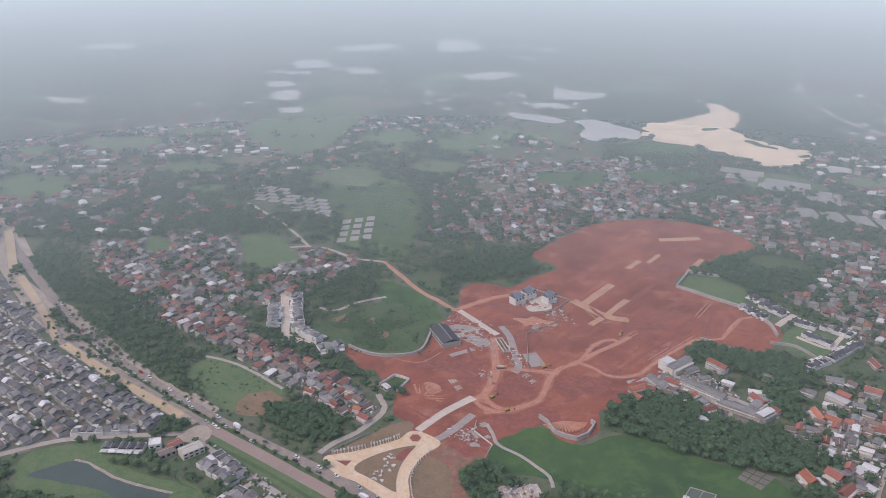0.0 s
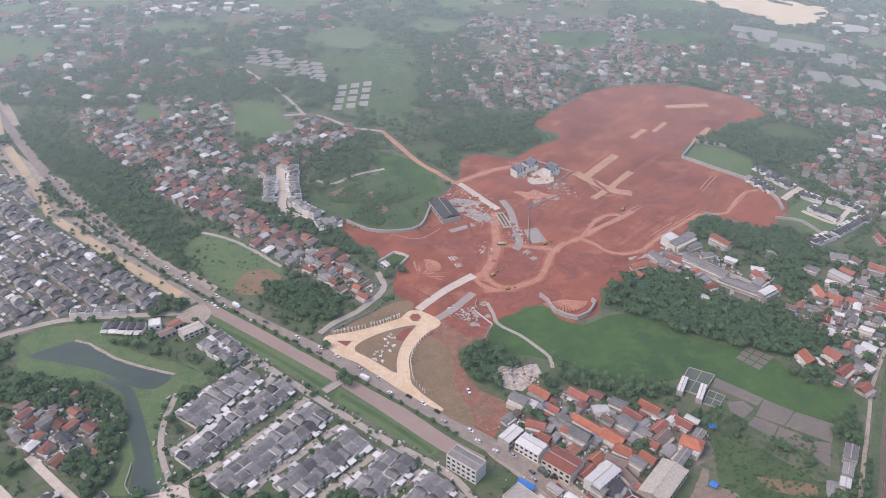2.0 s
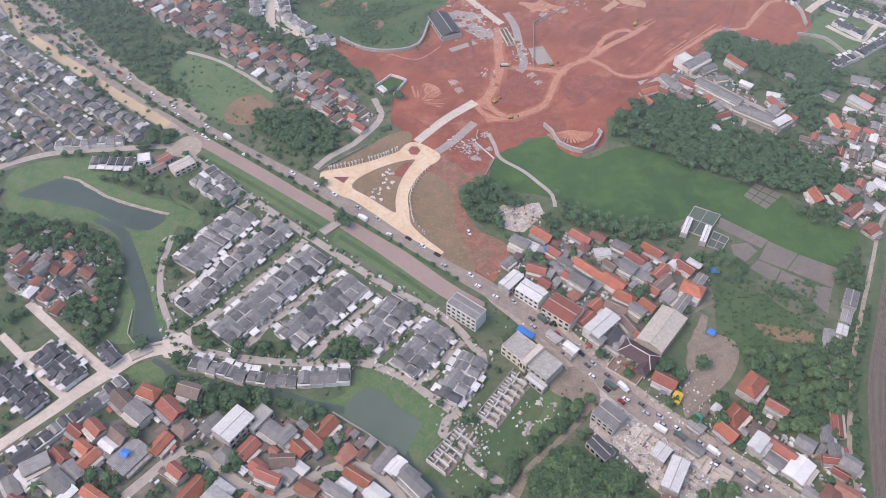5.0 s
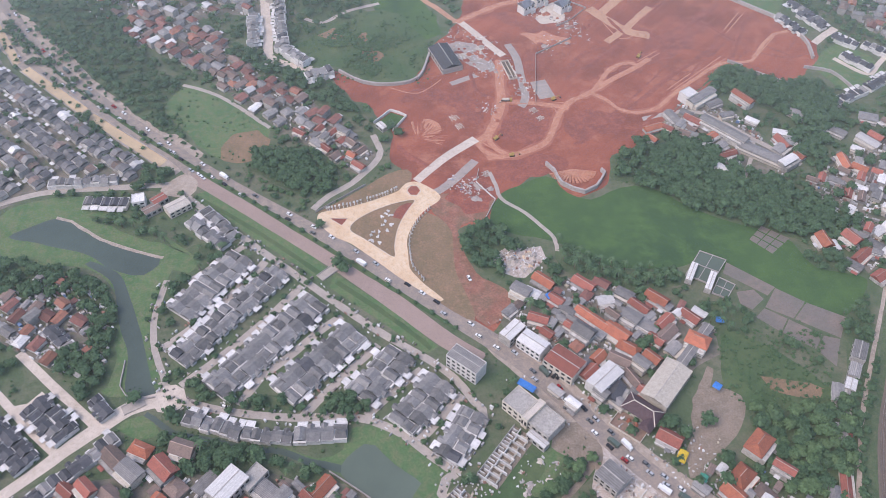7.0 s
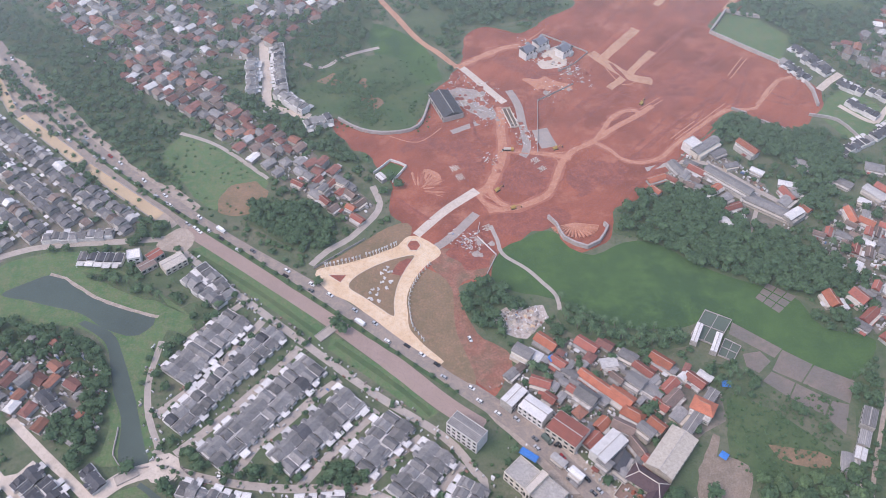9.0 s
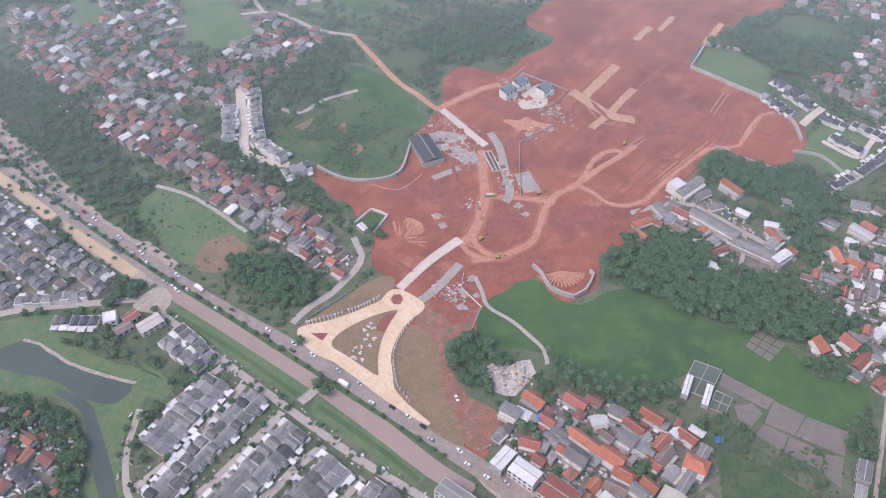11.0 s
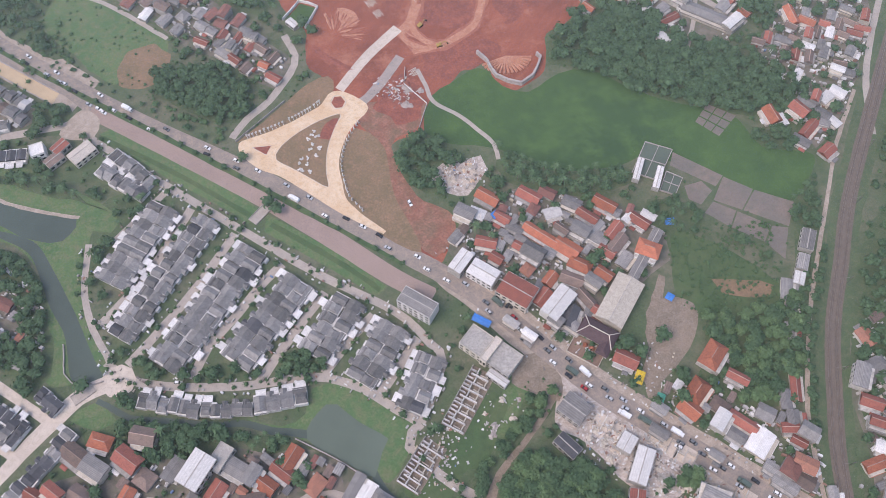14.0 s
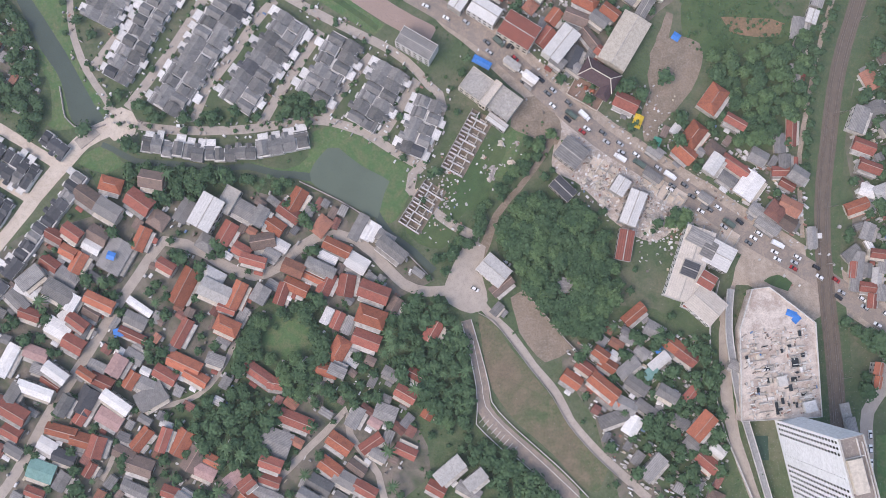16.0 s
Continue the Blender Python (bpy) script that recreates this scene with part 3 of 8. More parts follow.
tagged(new("bank_wall", Shape().wall(shore, 0.5, 0, 1.2).mesh("bank_wall", M_STONEWALL)), "low pale concrete wall at the river's end", "wall", kind="structure")
sheet("pond_bank", [(-80, 309), (-62, 303), (-50, 307), (-46, 320), (-32, 321), (-18, 315), (3, 297), (3, 288), (-12, 268), (-26, 279), (-47, 292)], 0.05, M_GRASS, "bright grass bank round the pond", "bank", 5, 0.8)
sheet("pond", [(-50, 299.3), (-47.1, 303.6), (-39.2, 310.9), (-33.5, 310.1), (-23.1, 299.5), (-9.8, 289.2), (-13.5, 282.9), (-18.4, 271.9), (-22, 273.2), (-36.7, 284), (-46.1, 290.2), (-50, 294.6)], 0.10, M_POND, "still grey-green pond below the housing rows", "pond", 5, 0.8)
road("drain", [(-154, 328), (-148.5, 325), (-137.8, 317.2), (-120.7, 313.4), (-106.5, 310), (-92.2, 307.3), (-80.6, 306.6), (-66.7, 300.9), (-58.1, 299.2), (-47, 296)], [3, 3, 3.2, 3.6, 4.2], 0.08, M_RIVER, "dark drainage channel behind the housing row", 5, 0.5, category="channel")
road("drain", [(-19, 275), (-17.3, 270.5), (-13.2, 262.4), (-2.9, 252.3), (6.6, 240.9)], 3.6, 0.08, M_RIVER, "dark drainage channel below the pond", 5, 0.4, category="channel")
bank = Shape().wall(curve_through([(-55.6, 295.4), (-44.8, 288.4), (-36.7, 283), (-26.1, 274.6), (-18.4, 266.5), (-5.8, 251.5), (4.3, 238.1)], 5), 0.5, 0, 1.3)
tagged(new("bank_wall", bank.mesh("bank_wall", M_STONEWALL)), "low concrete wall along the channel", "wall", kind="structure")

# streets of the housing estate
STREETS = []


def estate_street(width, *pts):
    STREETS.append(pts)
    road("estate_street", pts, width, 0.10, M_LANE, "narrow grey concrete street of the housing estate", 6)


estate_street(4, (-119, 447), (-148, 418))
estate_street(5.0, (-106, 433), (-117, 415), (-131, 394), (-154, 369))
estate_street(5.0, (-82, 414), (-103, 385), (-121, 364), (-139, 345))
estate_street(5.0, (-57, 392), (-68, 382), (-82, 366), (-98, 349), (-106, 333))
estate_street(5.0, (-35, 372), (-50, 355), (-66, 335), (-73, 325))
estate_street(5.0, (-11, 356), (-24, 344), (-39, 327))
estate_street(5.0, (11, 340), (-3, 323), (-12, 312))
estate_street(4.6, (-164, 488), (-132, 460), (-86, 422), (-39, 384), (1, 356), (17, 336), (22, 325), (7, 295))
estate_street(4.6, (-150, 348), (-138, 337), (-114, 330), (-79, 326), (-44, 326), (-21, 317), (-5, 304), (7, 295))
estate_street(3.6, (-162, 418), (-163, 403), (-163, 388), (-158, 368), (-150, 352), (-146, 342))
estate_street(5, (7, 295), (0, 284), (20, 262), (32, 255))
road("estate_avenue", [(-142, 337), (-150, 336), (-163, 331), (-172, 323), (-186, 310), (-199, 296), (-211, 284), (-240, 254)], [9, 9, 8, 6.5, 6, 6], 0.155, M_PALE, "pale sandy estate avenue crossing the river", 6)
sheet("street_circle", [(-143.5 + 9 * math.cos(k * 0.7), 337 + 9 * math.sin(k * 0.7)) for k in range(9)], 0.165, M_PALE, "small pale turning circle of the estate", "road", 4, 0.2)
for i, (pts, w) in enumerate((
    ([(-232, 366), (-205, 343), (-189, 330), (-175, 318)], 5), ([(-240, 344), (-208, 316), (-190, 302)], 4.5), ([(-210, 340), (-216, 332), (-224, 330)], 4.5),
)):
    road("estate_street", pts, w, 0.145 + 0.004 * i, M_PALE, "pale concrete lane between charcoal-roofed houses", 6)

# village lanes
def village_lane(width, *pts):
    road("village_lane", pts, width, 0.08, M_LANE, "narrow pale village lane between houses", 6, 0.4)


MAIN_LANE = [(12, 230), (2, 231), (-9.4, 236.3), (-23, 254.1), (-31, 262), (-38.9, 265.8), (-50.5, 265.9), (-61.3, 260.9), (-72.4, 252.8), (-84.2, 250.6), (-97.9, 257.1), (-107.2, 264.7), (-116.6, 270.9), (-127.8, 274.2), (-134.2, 268.3), (-152.3, 247.5), (-173.7, 220.3), (-194.8, 194.7), (-212.9, 169), (-228.7, 151.5), (-240, 138)]
village_lane(5.2, *MAIN_LANE)
village_lane(2.6, (-92.2, 230.9), (-103.3, 209.5), (-119.3, 194.5), (-145.4, 190.9), (-158.3, 189.8), (-163, 172.1), (-171.4, 159.2))
village_lane(3.6, (-96, 139), (-87.9, 145.3), (-72.3, 157.2), (-53.4, 171.6), (-46.4, 177.7), (-45.7, 164.9), (-41.1, 155.9), (-34.1, 143.8), (-32.8, 132.4), (-30, 118))
road("dirt_path", [(80, 306), (69, 291), (55, 277), (42, 265), (35, 252), (26, 238)], [4, 3, 3, 4, 6], 0.08, M_MUD, "brown dirt path under the trees", 5, 0.5)
village_lane(4.2, (24, 236), (29, 220), (40, 205), (50, 187), (60, 171), (65, 157), (76, 140), (86, 128), (98, 114))
road("access_ramp", [(19.5, 214), (21.5, 198), (23, 180), (22.5, 169), (29, 158), (40, 145), (51, 132), (62, 119)], [5, 6, 7, 8, 9, 8], 0.08, M_ASPHALT, "grey sloping access road between white parapets", 5, 0.1)
village_lane(4, (290, 430), (300, 470), (325, 520), (350, 560))
road("dirt_path", [(290, 462), (270, 432), (263.4, 420.6), (248, 388.5), (235.7, 364), (222.5, 336.4), (212.3, 310.8), (205, 290), (199, 268), (195, 233)], 2.4, 0.08, M_EARTH, "bare tan path between sheds and the railway", 6, 0.4)
village_lane(4.5, (-82, 477), (-73, 489), (-59, 501), (-46, 519), (-42, 532), (-48, 549))
village_lane(3, (-190, 604), (-160, 590), (-120, 556))
village_lane(5, (-165, 508), (-175, 500), (-200, 497), (-260, 490), (-300, 470))
village_lane(4, (141, 567), (180, 575), (215, 545), (240, 520))
village_lane(3, (195, 500), (205, 520), (214, 545))
village_lane(4, (-59, 791), (-90, 800), (-140, 830), (-230, 800))
village_lane(4, (-140, 830), (-175, 890), (-230, 960))
village_lane(9, (1500, 1000), (900, 1080), (680, 1250), (640, 1500), (760, 1900))
sheet("forecourt", [(10, 229), (24, 252), (34, 250), (30, 238), (32, 222), (22, 217)], 0.15, M_LANE, "wide pale concrete forecourt where lanes meet", "forecourt", 5, 0.8)

# open ground
def open_land(name, mat, label, category, *pts):
    sheet(name, pts, 0.07 if name == "clearing" else 0.045 if pts[0][1] < 780 else 0.25 + 0.0001 * (pts[0][1] + pts[0][0]), mat, label, category, 6, 1.5 if pts[0][1] < 600 else 5.0, own=min(p[1] for p in pts) < 780 or len(pts) == 5)


open_land("meadow", M_MEADOW, "sparse brownish meadow fenced by lanes", "meadow", (26, 216), (32, 213), (39, 199), (49, 184), (58, 167), (70, 146), (80, 131), (74, 121), (68, 122), (49, 147), (33, 166), (28, 178), (26, 198))
open_land("meadow", M_SCRUB, "rough green meadow with bare reddish patches", "meadow", (160, 383), (188, 366), (212, 339), (208, 333), (176, 331), (152, 334), (153, 364))
open_land("meadow", M_GRASS, "open green meadow behind the road", "meadow", (-198, 578), (-183, 604), (-151, 582), (-119, 554), (-132, 536), (-153, 525), (-177, 551))
open_land("meadow", M_RICE, "green paddy beside the dirt road", "field", (-68, 748), (-30, 732), (-6, 693), (-8, 663), (-37, 670), (-57, 708))
sheet("meadow", [(239.2, 762.6), (265.1, 754.2), (284.9, 729.7), (268.9, 695.7), (248.4, 711.9), (222.5, 735.5)], 0.17, M_GRASS, "walled grass plot at the edge of the site", "meadow", 0)
open_land("meadow", M_GRASS, "grass field below the new terraces", "meadow", (278, 636), (310, 656), (327, 637), (331, 626), (330, 613), (302, 598), (286, 613))
open_land("meadow", M_GRASS, "small grass plot beside unfinished houses", "meadow", (60, 300), (75, 312), (62, 320), (48, 300), (40, 285), (48, 280))
open_land("meadow", M_GRASS, "green field north of the village", "field", (-171, 887), (-102, 888), (-38, 825), (-48, 796), (-84, 825), (-135, 855))
open_land("meadow", M_GRASS, "broad green fields toward the haze", "field", (-264, 1088), (-140, 1114), (-64, 1115), (-43, 961), (-98, 980), (-158, 1021), (-228, 1020))
open_land("meadow", M_SCRUB, "broad green fields toward the haze", "field", (-161, 1043), (-45, 1022), (-28, 889), (-49, 825), (-102, 888))
open_land("meadow", M_GRASS, "broad green fields toward the haze", "field", (-150, 1200), (40, 1300), (120, 1280), (180, 1230), (60, 1180), (-60, 1130))
open_land("meadow", M_GRASS, "broad green fields toward the haze", "field", (-300, 1300), (-200, 1500), (-120, 1480), (-140, 1300), (-200, 1150))
open_land("meadow", M_GRASS, "green field beside the northern village", "field", (-173, 851), (-156, 819), (-145, 801), (-162, 775), (-197, 789), (-213, 856))
open_land("meadow", M_RICE, "bright paddy at the head of the dirt road", "field", (-31, 764), (0, 760), (0, 738), (-18, 736), (-28, 748))
open_land("meadow", M_GRASS, "green field beside the northern village", "field", (-314, 854), (-285, 839), (-280, 815), (-290, 805), (-304, 812))
open_land("meadow", M_SCRUB, "long green field below the eastern village", "field", (302, 786), (331, 808), (362, 785), (349, 768), (311, 776))
road("terrace_street", [(-147, 722), (-142, 695), (-136, 665), (-131, 638), (-112, 627), (-98, 623)], 7.5, 0.1, M_PALE, "pale sandy street between white terraces", 5, 0.4)
village_lane(3.5, (-52, 712), (-78, 700), (-95, 684), (-110, 690))
open_land("meadow", M_GRASS, "trimmed lawn beside the avenue bridge", "lawn", (-167, 319), (-156, 327), (-143, 316), (-153, 313))
open_land("clearing", M_GRASS, "bright grass clearing among the trees", "meadow", (-80, 228), (-62, 229), (-58, 212), (-76, 206), (-84, 215))
open_land("scrubland", M_SCRUB, "overgrown green scrubland inside the site wall", "scrub", (-130, 640), (-60, 700), (-30, 690), (-10, 650), (-18, 615), (-45, 607), (-75, 625), (-110, 632))
road("muddy_track", [(126, 292), (128, 306), (133, 318), (134, 332), (140, 345), (146, 358)], [7, 9, 8, 6, 4], 0.075, M_MUD, "rutted muddy track into the yard", 4, 1.5)
open_land("yard", M_MUD, "trodden muddy yard with rubbish heaps", "yard", (136.3, 343.6), (147.2, 345.4), (158.1, 340.2), (157.9, 326.5), (145.5, 310.1), (127.3, 297.6), (122.5, 302.2), (134.5, 319.8), (131.3, 333.2))
open_land("yard", M_SCRUB, "half-grown building plot beside the pond", "yard", (30, 262), (52, 300), (46, 306), (24, 292), (-5, 268), (6, 252))
open_land("yard", M_MUD, "bare tan earth plot among trees", "yard", (43, 222), (50, 225), (71, 192), (64, 189), (55, 188), (46, 204))
open_land("yard", M_EARTH, "rubble-strewn demolition plot along the main road", "yard", (100, 285), (118, 272), (128, 262), (118, 250), (98, 262), (88, 280))
open_land("yard", M_RUBBLE, "pale rubble plot beside the trees", "yard", (30, 436), (38, 445), (47, 441), (60, 446), (63, 436), (55, 428), (50, 420), (38, 424))
open_land("bare_patch", M_LAWN, "bare reddish patch in the rough meadow", "soil", (172, 352), (188, 350), (204, 344), (200, 338), (176, 343))
for pts in (
    ((-92, 231), (-54, 236), (-50, 202), (-66, 187), (-94, 194)), ((-132, 196), (-99, 198), (-76, 183), (-86, 165), (-128, 172)), ((-28, 222), (8, 222), (1, 167), (-24, 176)), ((-56, 209), (-29, 205), (-30, 177), (-55, 183)),
    ((8, 214), (16, 204), (15, 165), (42, 138), (48, 120), (-4, 128)), ((70, 215), (147, 188), (142, 110), (107, 113), (91, 161), (76, 192)), ((-160, 320), (-120, 308), (-90, 302), (-100, 296), (-150, 300)),
):
    sheet("garden_ground", pts, 0.04, M_UNDER, "overgrown green garden ground between houses", "garden", 6, 5.0, own=False)
road("service_lane", [(153, 208), (148, 190), (145, 168), (144, 152), (146, 130), (152, 100)], [5, 6, 6, 6, 5], 0.09, M_LANE, "dusty service lane beside the podium", 6, 0.5)
sheet("apron", [(166, 231), (188, 224), (201, 206), (194, 191), (164, 213), (157, 214), (152, 196), (146, 197), (156, 216)], 0.085, M_EARTH, "mottled dusty apron in front of the podium", "apron", 5, 0.8)
sheet("junction_plaza", [(-182.7, 493.3), (-170.6, 509.3), (-158.8, 500.3), (-162.1, 488.8), (-171.8, 488.2)], 0.11, M_EARTH, "trodden brown plaza where the lane meets the road", "yard", 4, 1.0)
sheet("rubble_ground", [(78, 300), (87, 309), (112, 282), (141, 254), (132, 249), (118, 241), (102, 252), (90, 272), (74, 284)], 0.06, M_RUBBLE, "pale crushed rubble ground of demolished shops", "rubble", 4, 2.0, own=False)
sheet("yard", [(60, 320), (70, 324), (81, 309), (78, 297), (66, 302), (56, 309)], 0.06, M_MUD, "muddy parking yard beside the junction", "yard", 4, 1.0, own=False)
sheet("grass_bank", [(172, 214), (179, 216), (186, 211), (183, 207), (175, 211)], 0.3, M_SCRUB, "overgrown bank on the dusty apron", "bank", 3, 1.0, own=False)
sheet("bare_patch", [(-150.6, 533.0), (-143.0, 547.7), (-127.6, 553.1), (-117.0, 541.0), (-119.5, 524.6), (-134.5, 519.5)], 0.075, M_LAWN, "bare trampled patch in the meadow", "soil", 3, 6.0, own=False)
sheet("pool_cover", [(154, 138), (161.5, 137), (160, 125), (153, 126)], 0.14, plain("dark_green_cover", (0.03, 0.07, 0.05), 0.5), "dark green covered basin beside the tower", "basin", 0)
sheet("sports_pitch", [(215, 130), (240, 127), (235, 96), (211, 99)], 0.12, M_GRASS, "bright green sports pitch beside the station road", "pitch", 0)
road("station_road", [(230, 172), (222, 152), (213, 142), (209, 120), (205, 95), (200, 70)], 6.5, 0.1, M_LANE, "grey station road with parked cars", 6)
for pts in ([(-62, 640), (-52, 648), (-46, 636), (-54, 626)], [(-96, 668), (-84, 676), (-76, 668), (-88, 660)], [(-70, 664), (-60, 668), (-56, 660), (-64, 655)]):
    sheet("bare_patch", pts, 0.07, M_LAWN, "bare reddish patch in the scrubland", "soil", 3, 5.0, own=False)
# flooded paddies, each basin with its bund
def paddy(*pts):
    sheet("paddy_basin", pts, 0.14, M_PADDY, "flooded brown paddy basin between low bunds", "paddy", 0)


paddy((170.9, 433.4), (195.4, 414.1), (189.4, 407.9), (167, 424.9))
paddy((195.3, 413.6), (209.9, 403.3), (200, 391.2), (185.9, 399.3))
paddy((210.6, 402.8), (230.2, 392.3), (222.9, 377.6), (200.7, 390.7))
paddy((185.3, 398.5), (196.6, 391.1), (190.6, 381.6), (178.9, 392.1))
paddy((197.3, 390.6), (213.2, 379.8), (206.9, 370.1), (191.3, 381.1))
paddy((213.8, 379.3), (222.3, 376.9), (214.8, 358.4), (207.5, 369.1))
paddy((171.9, 410.5), (182.2, 412.4), (186.6, 405.3), (178.1, 397.4), (172.1, 401.8))
for u0, u1 in ((0, 0.31), (0.345, 0.655), (0.69, 1)):
    for v0, v1 in ((0, 0.3), (0.35, 0.65), (0.7, 1)):
        paddy(*[(199.5 + 14.7 * u - 10.3 * v - 3.4 * u * v, 463.6 - 10.5 * u - 11.5 * v - 1.2 * u * v) for u, v in ((u0, v0), (u1, v0), (u1, v1), (u0, v1))])
for r in range(5):
    for k in range(6):
        x, y = -235 + 17 * k + 3 * r, 1010 - 12 * r - 7 * k + (18 if k < 3 else 0)
        sheet("paddy_basin", [(x, y), (x + 13, y - 4), (x + 11, y - 13), (x - 3, y - 9)], 0.55, M_BASIN, "pale flooded fish basin in a grid", "paddy", 0)
for r in range(4):
    for k in range(3):
        x, y = -112 + 13 * k, 905 - 18 * r + 5 * k
        sheet("paddy_basin", [(x, y), (x + 9, y + 2), (x + 9, y - 11), (x, y - 12)], 0.55, M_BASIN, "pale flooded fish basin in a grid", "paddy", 0)
for k in range(14):
    x, y = 372 + 14 * (k % 7), 1105 - 16 * (k % 7) - 34 * (k // 7) + 8 * (k % 3)
    sheet("paddy_basin", [(x, y), (x + 20, y - 8), (x + 12, y - 30), (x - 10, y - 20)], 1.3, M_BASIN, "pale flooded fish basin in a grid", "paddy", 0)
for k in range(6):
    x, y = 408 + 26 * k, 950 - 12 * k
    sheet("paddy_basin", [(x, y), (x + 22, y - 6), (x + 20, y - 40), (x - 2, y - 34)], 1.3, M_BASIN, "pale flooded fish basin in a grid", "paddy", 0)

# roads and slabs of the building site
sheet("brown_lawn", [(-15, 470), (-10, 475), (-2, 470), (6, 458), (7, 439), (9, 423), (15, 406), (19, 389), (6, 396), (-9, 410), (-17, 423), (-22, 436), (-22, 454)], 0.13, M_LAWN, "worn brown lawn east of the gateway", "lawn", 5, 0.5)
sheet("brown_lawn", [(-80, 473), (-55, 493), (-36, 510), (-23, 514), (-20, 504), (-35, 487), (-55, 479), (-75, 475)], 0.13, M_LAWN, "worn brown lawn behind the gateway letters", "lawn", 5, 0.5)
sheet("gateway_forecourt", [(-78.3, 472.8), (-72.4, 475.3), (-58.5, 479.3), (-46.0, 484.4), (-34.7, 490.2), (-28.4, 494.2), (-24.0, 500.7), (-18.0, 502.6), (-10.8, 499.0), (-1.9, 491.2), (-2.0, 485.1), (-9.7, 477.6), (-15.5, 469.6), (-19.7, 459.2), (-21.5, 449.6), (-20.7, 439.8), (-19.0, 428.4), (-11.8, 417.7), (1.2, 404.3), (-0.4, 402.8), (-12.2, 410.6), (-27.2, 422.2), (-42.5, 436.3), (-55.2, 447.3), (-67.8, 454.0), (-77.5, 465.5)], 0.17, M_TAN, "sandy concrete drives and forecourt of the gateway", "road", 3, 0.5)
sheet("brown_lawn", [(-57.1, 458.9), (-55.2, 465.8), (-48.5, 472.2), (-40.7, 477.4), (-29.8, 482.7), (-17.8, 485.5), (-21.6, 477.0), (-25.3, 468.0), (-28.0, 458.3), (-29.1, 446.7), (-28.8, 436.7), (-36.0, 441.8), (-47.1, 450.9)], 0.2, M_LAWN, "worn brown triangular lawn inside the gateway", "lawn", 3, 0.3)
sheet("soil_island", [(-70.7, 469.0), (-59.5, 468.8), (-62.7, 462.8)], 0.2, M_RED_DARK, "small island of bare red soil between the drives", "island", 0)
sheet("soil_island", [(-31.2, 470.0), (-26.9, 479.8), (-19.3, 482.7), (-26.0, 468.5)], 0.22, M_RED_DARK, "patch of bare red soil at the lawn's edge", "island", 3, 0.4)
sheet("roundabout_island", [(-18.4 + 4 * math.cos(k), 494.2 + 4.6 * math.sin(k)) for k in (0, 1.05, 2.1, 3.14, 4.2, 5.24)], 0.2, M_RED_DARK, "earth island of the roundabout", "island", 3, 0.3)
ring = curve_through([(-18.4 + 4.4 * math.cos(k * math.pi / 6), 494.2 + 5.0 * math.sin(k * math.pi / 6)) for k in range(12)], 1.5, True)
tagged(new("kerb", Shape().wall(ring + ring[:1], 0.35, 0.1, 0.42).mesh("kerb", M_PALE)), "pale kerb round the roundabout island", "kerb", kind="structure")
for edge in ([(-57.1, 458.9), (-55.2, 465.8), (-48.5, 472.2), (-40.7, 477.4), (-29.8, 482.7), (-17.8, 485.5), (-21.6, 477.0), (-25.3, 468.0), (-28.0, 458.3), (-29.1, 446.7), (-28.8, 436.7), (-36.0, 441.8), (-47.1, 450.9)], [(-70.7, 469.0), (-59.5, 468.8), (-62.7, 462.8)]):
    line = curve_through(edge, 3, True) if len(edge) > 3 else list(edge)
    tagged(new("kerb", Shape().wall(line + line[:1], 0.3, 0.1, 0.36).mesh("kerb", M_PALE)), "pale concrete kerb of the gateway island", "kerb", kind="structure")
road("concrete_road", [(-17, 503), (2, 526), (23, 545)], [6, 6.5, 7], 0.19, M_PALE, "new pale concrete road slab", 5, 0.15)
road("gravel_road", [(-5, 492), (6, 502), (22, 523)], 6, 0.16, M_GREYROAD, "grey gravel road beside the concrete slab", 5, 0.5)
def haul_road(width, mat, label, *pts):
    road("haul_road", pts, width, 0.15, mat, label, 4, 0.3 if mat in (M_PALE, M_GREYROAD) else 0.9)
    if mat == M_RED_PALE and width < 9:
        road("road_shoulder", pts[:9], width * 1.7, 0.125, M_RED_MID, "loose red soil thrown up beside the haul road", 4, 3.5, category="soil")


haul_road(5, M_GRAVEL, "orange dirt road into the site", (-59, 791), (-40, 757), (-21, 724), (-4, 704), (11, 685))
haul_road(6, M_PALE, "new pale concrete road slab", (13, 687), (24, 672), (35, 656), (46, 641))
haul_road(6.5, M_RED_PALE, "orange earth haul road", (43, 636), (42, 609), (42, 584), (38, 567), (31, 549), (23, 541))
haul_road(5, M_RED_PALE, "orange earth haul road", (11, 685), (30, 700), (48, 712), (62, 716))
haul_road(4.5, M_RED_PALE, "orange earth haul road", (30, 526), (44, 528), (58, 533), (70, 541), (77, 555), (82, 571), (91, 585), (107, 596), (125, 612), (141, 624), (157, 638))
haul_road(3.6, M_RED_PALE, "orange earth haul road", (110, 598), (117, 611), (125, 624), (135, 631), (143, 632), (147, 628))
haul_road(4, M_RED_PALE, "orange earth haul road", (23, 544), (28, 533), (37, 527))
haul_road(4, M_RED_PALE, "orange earth haul road", (35, 560), (32, 545), (38, 533), (48, 528))
haul_road(4, M_RED_PALE, "orange earth haul road", (90, 579), (70, 583), (46, 586))
haul_road(3, M_RED_PALE, "orange earth haul road", (109, 595), (118, 588), (126, 578), (138, 574), (153, 579), (167, 594), (188, 614), (208, 631), (221, 634), (234, 636), (246, 654), (258, 669), (272, 675))
haul_road(6, M_GREYROAD, "grey gravel road through the site", (50, 656), (56, 638), (58, 616), (60, 590), (56, 580))
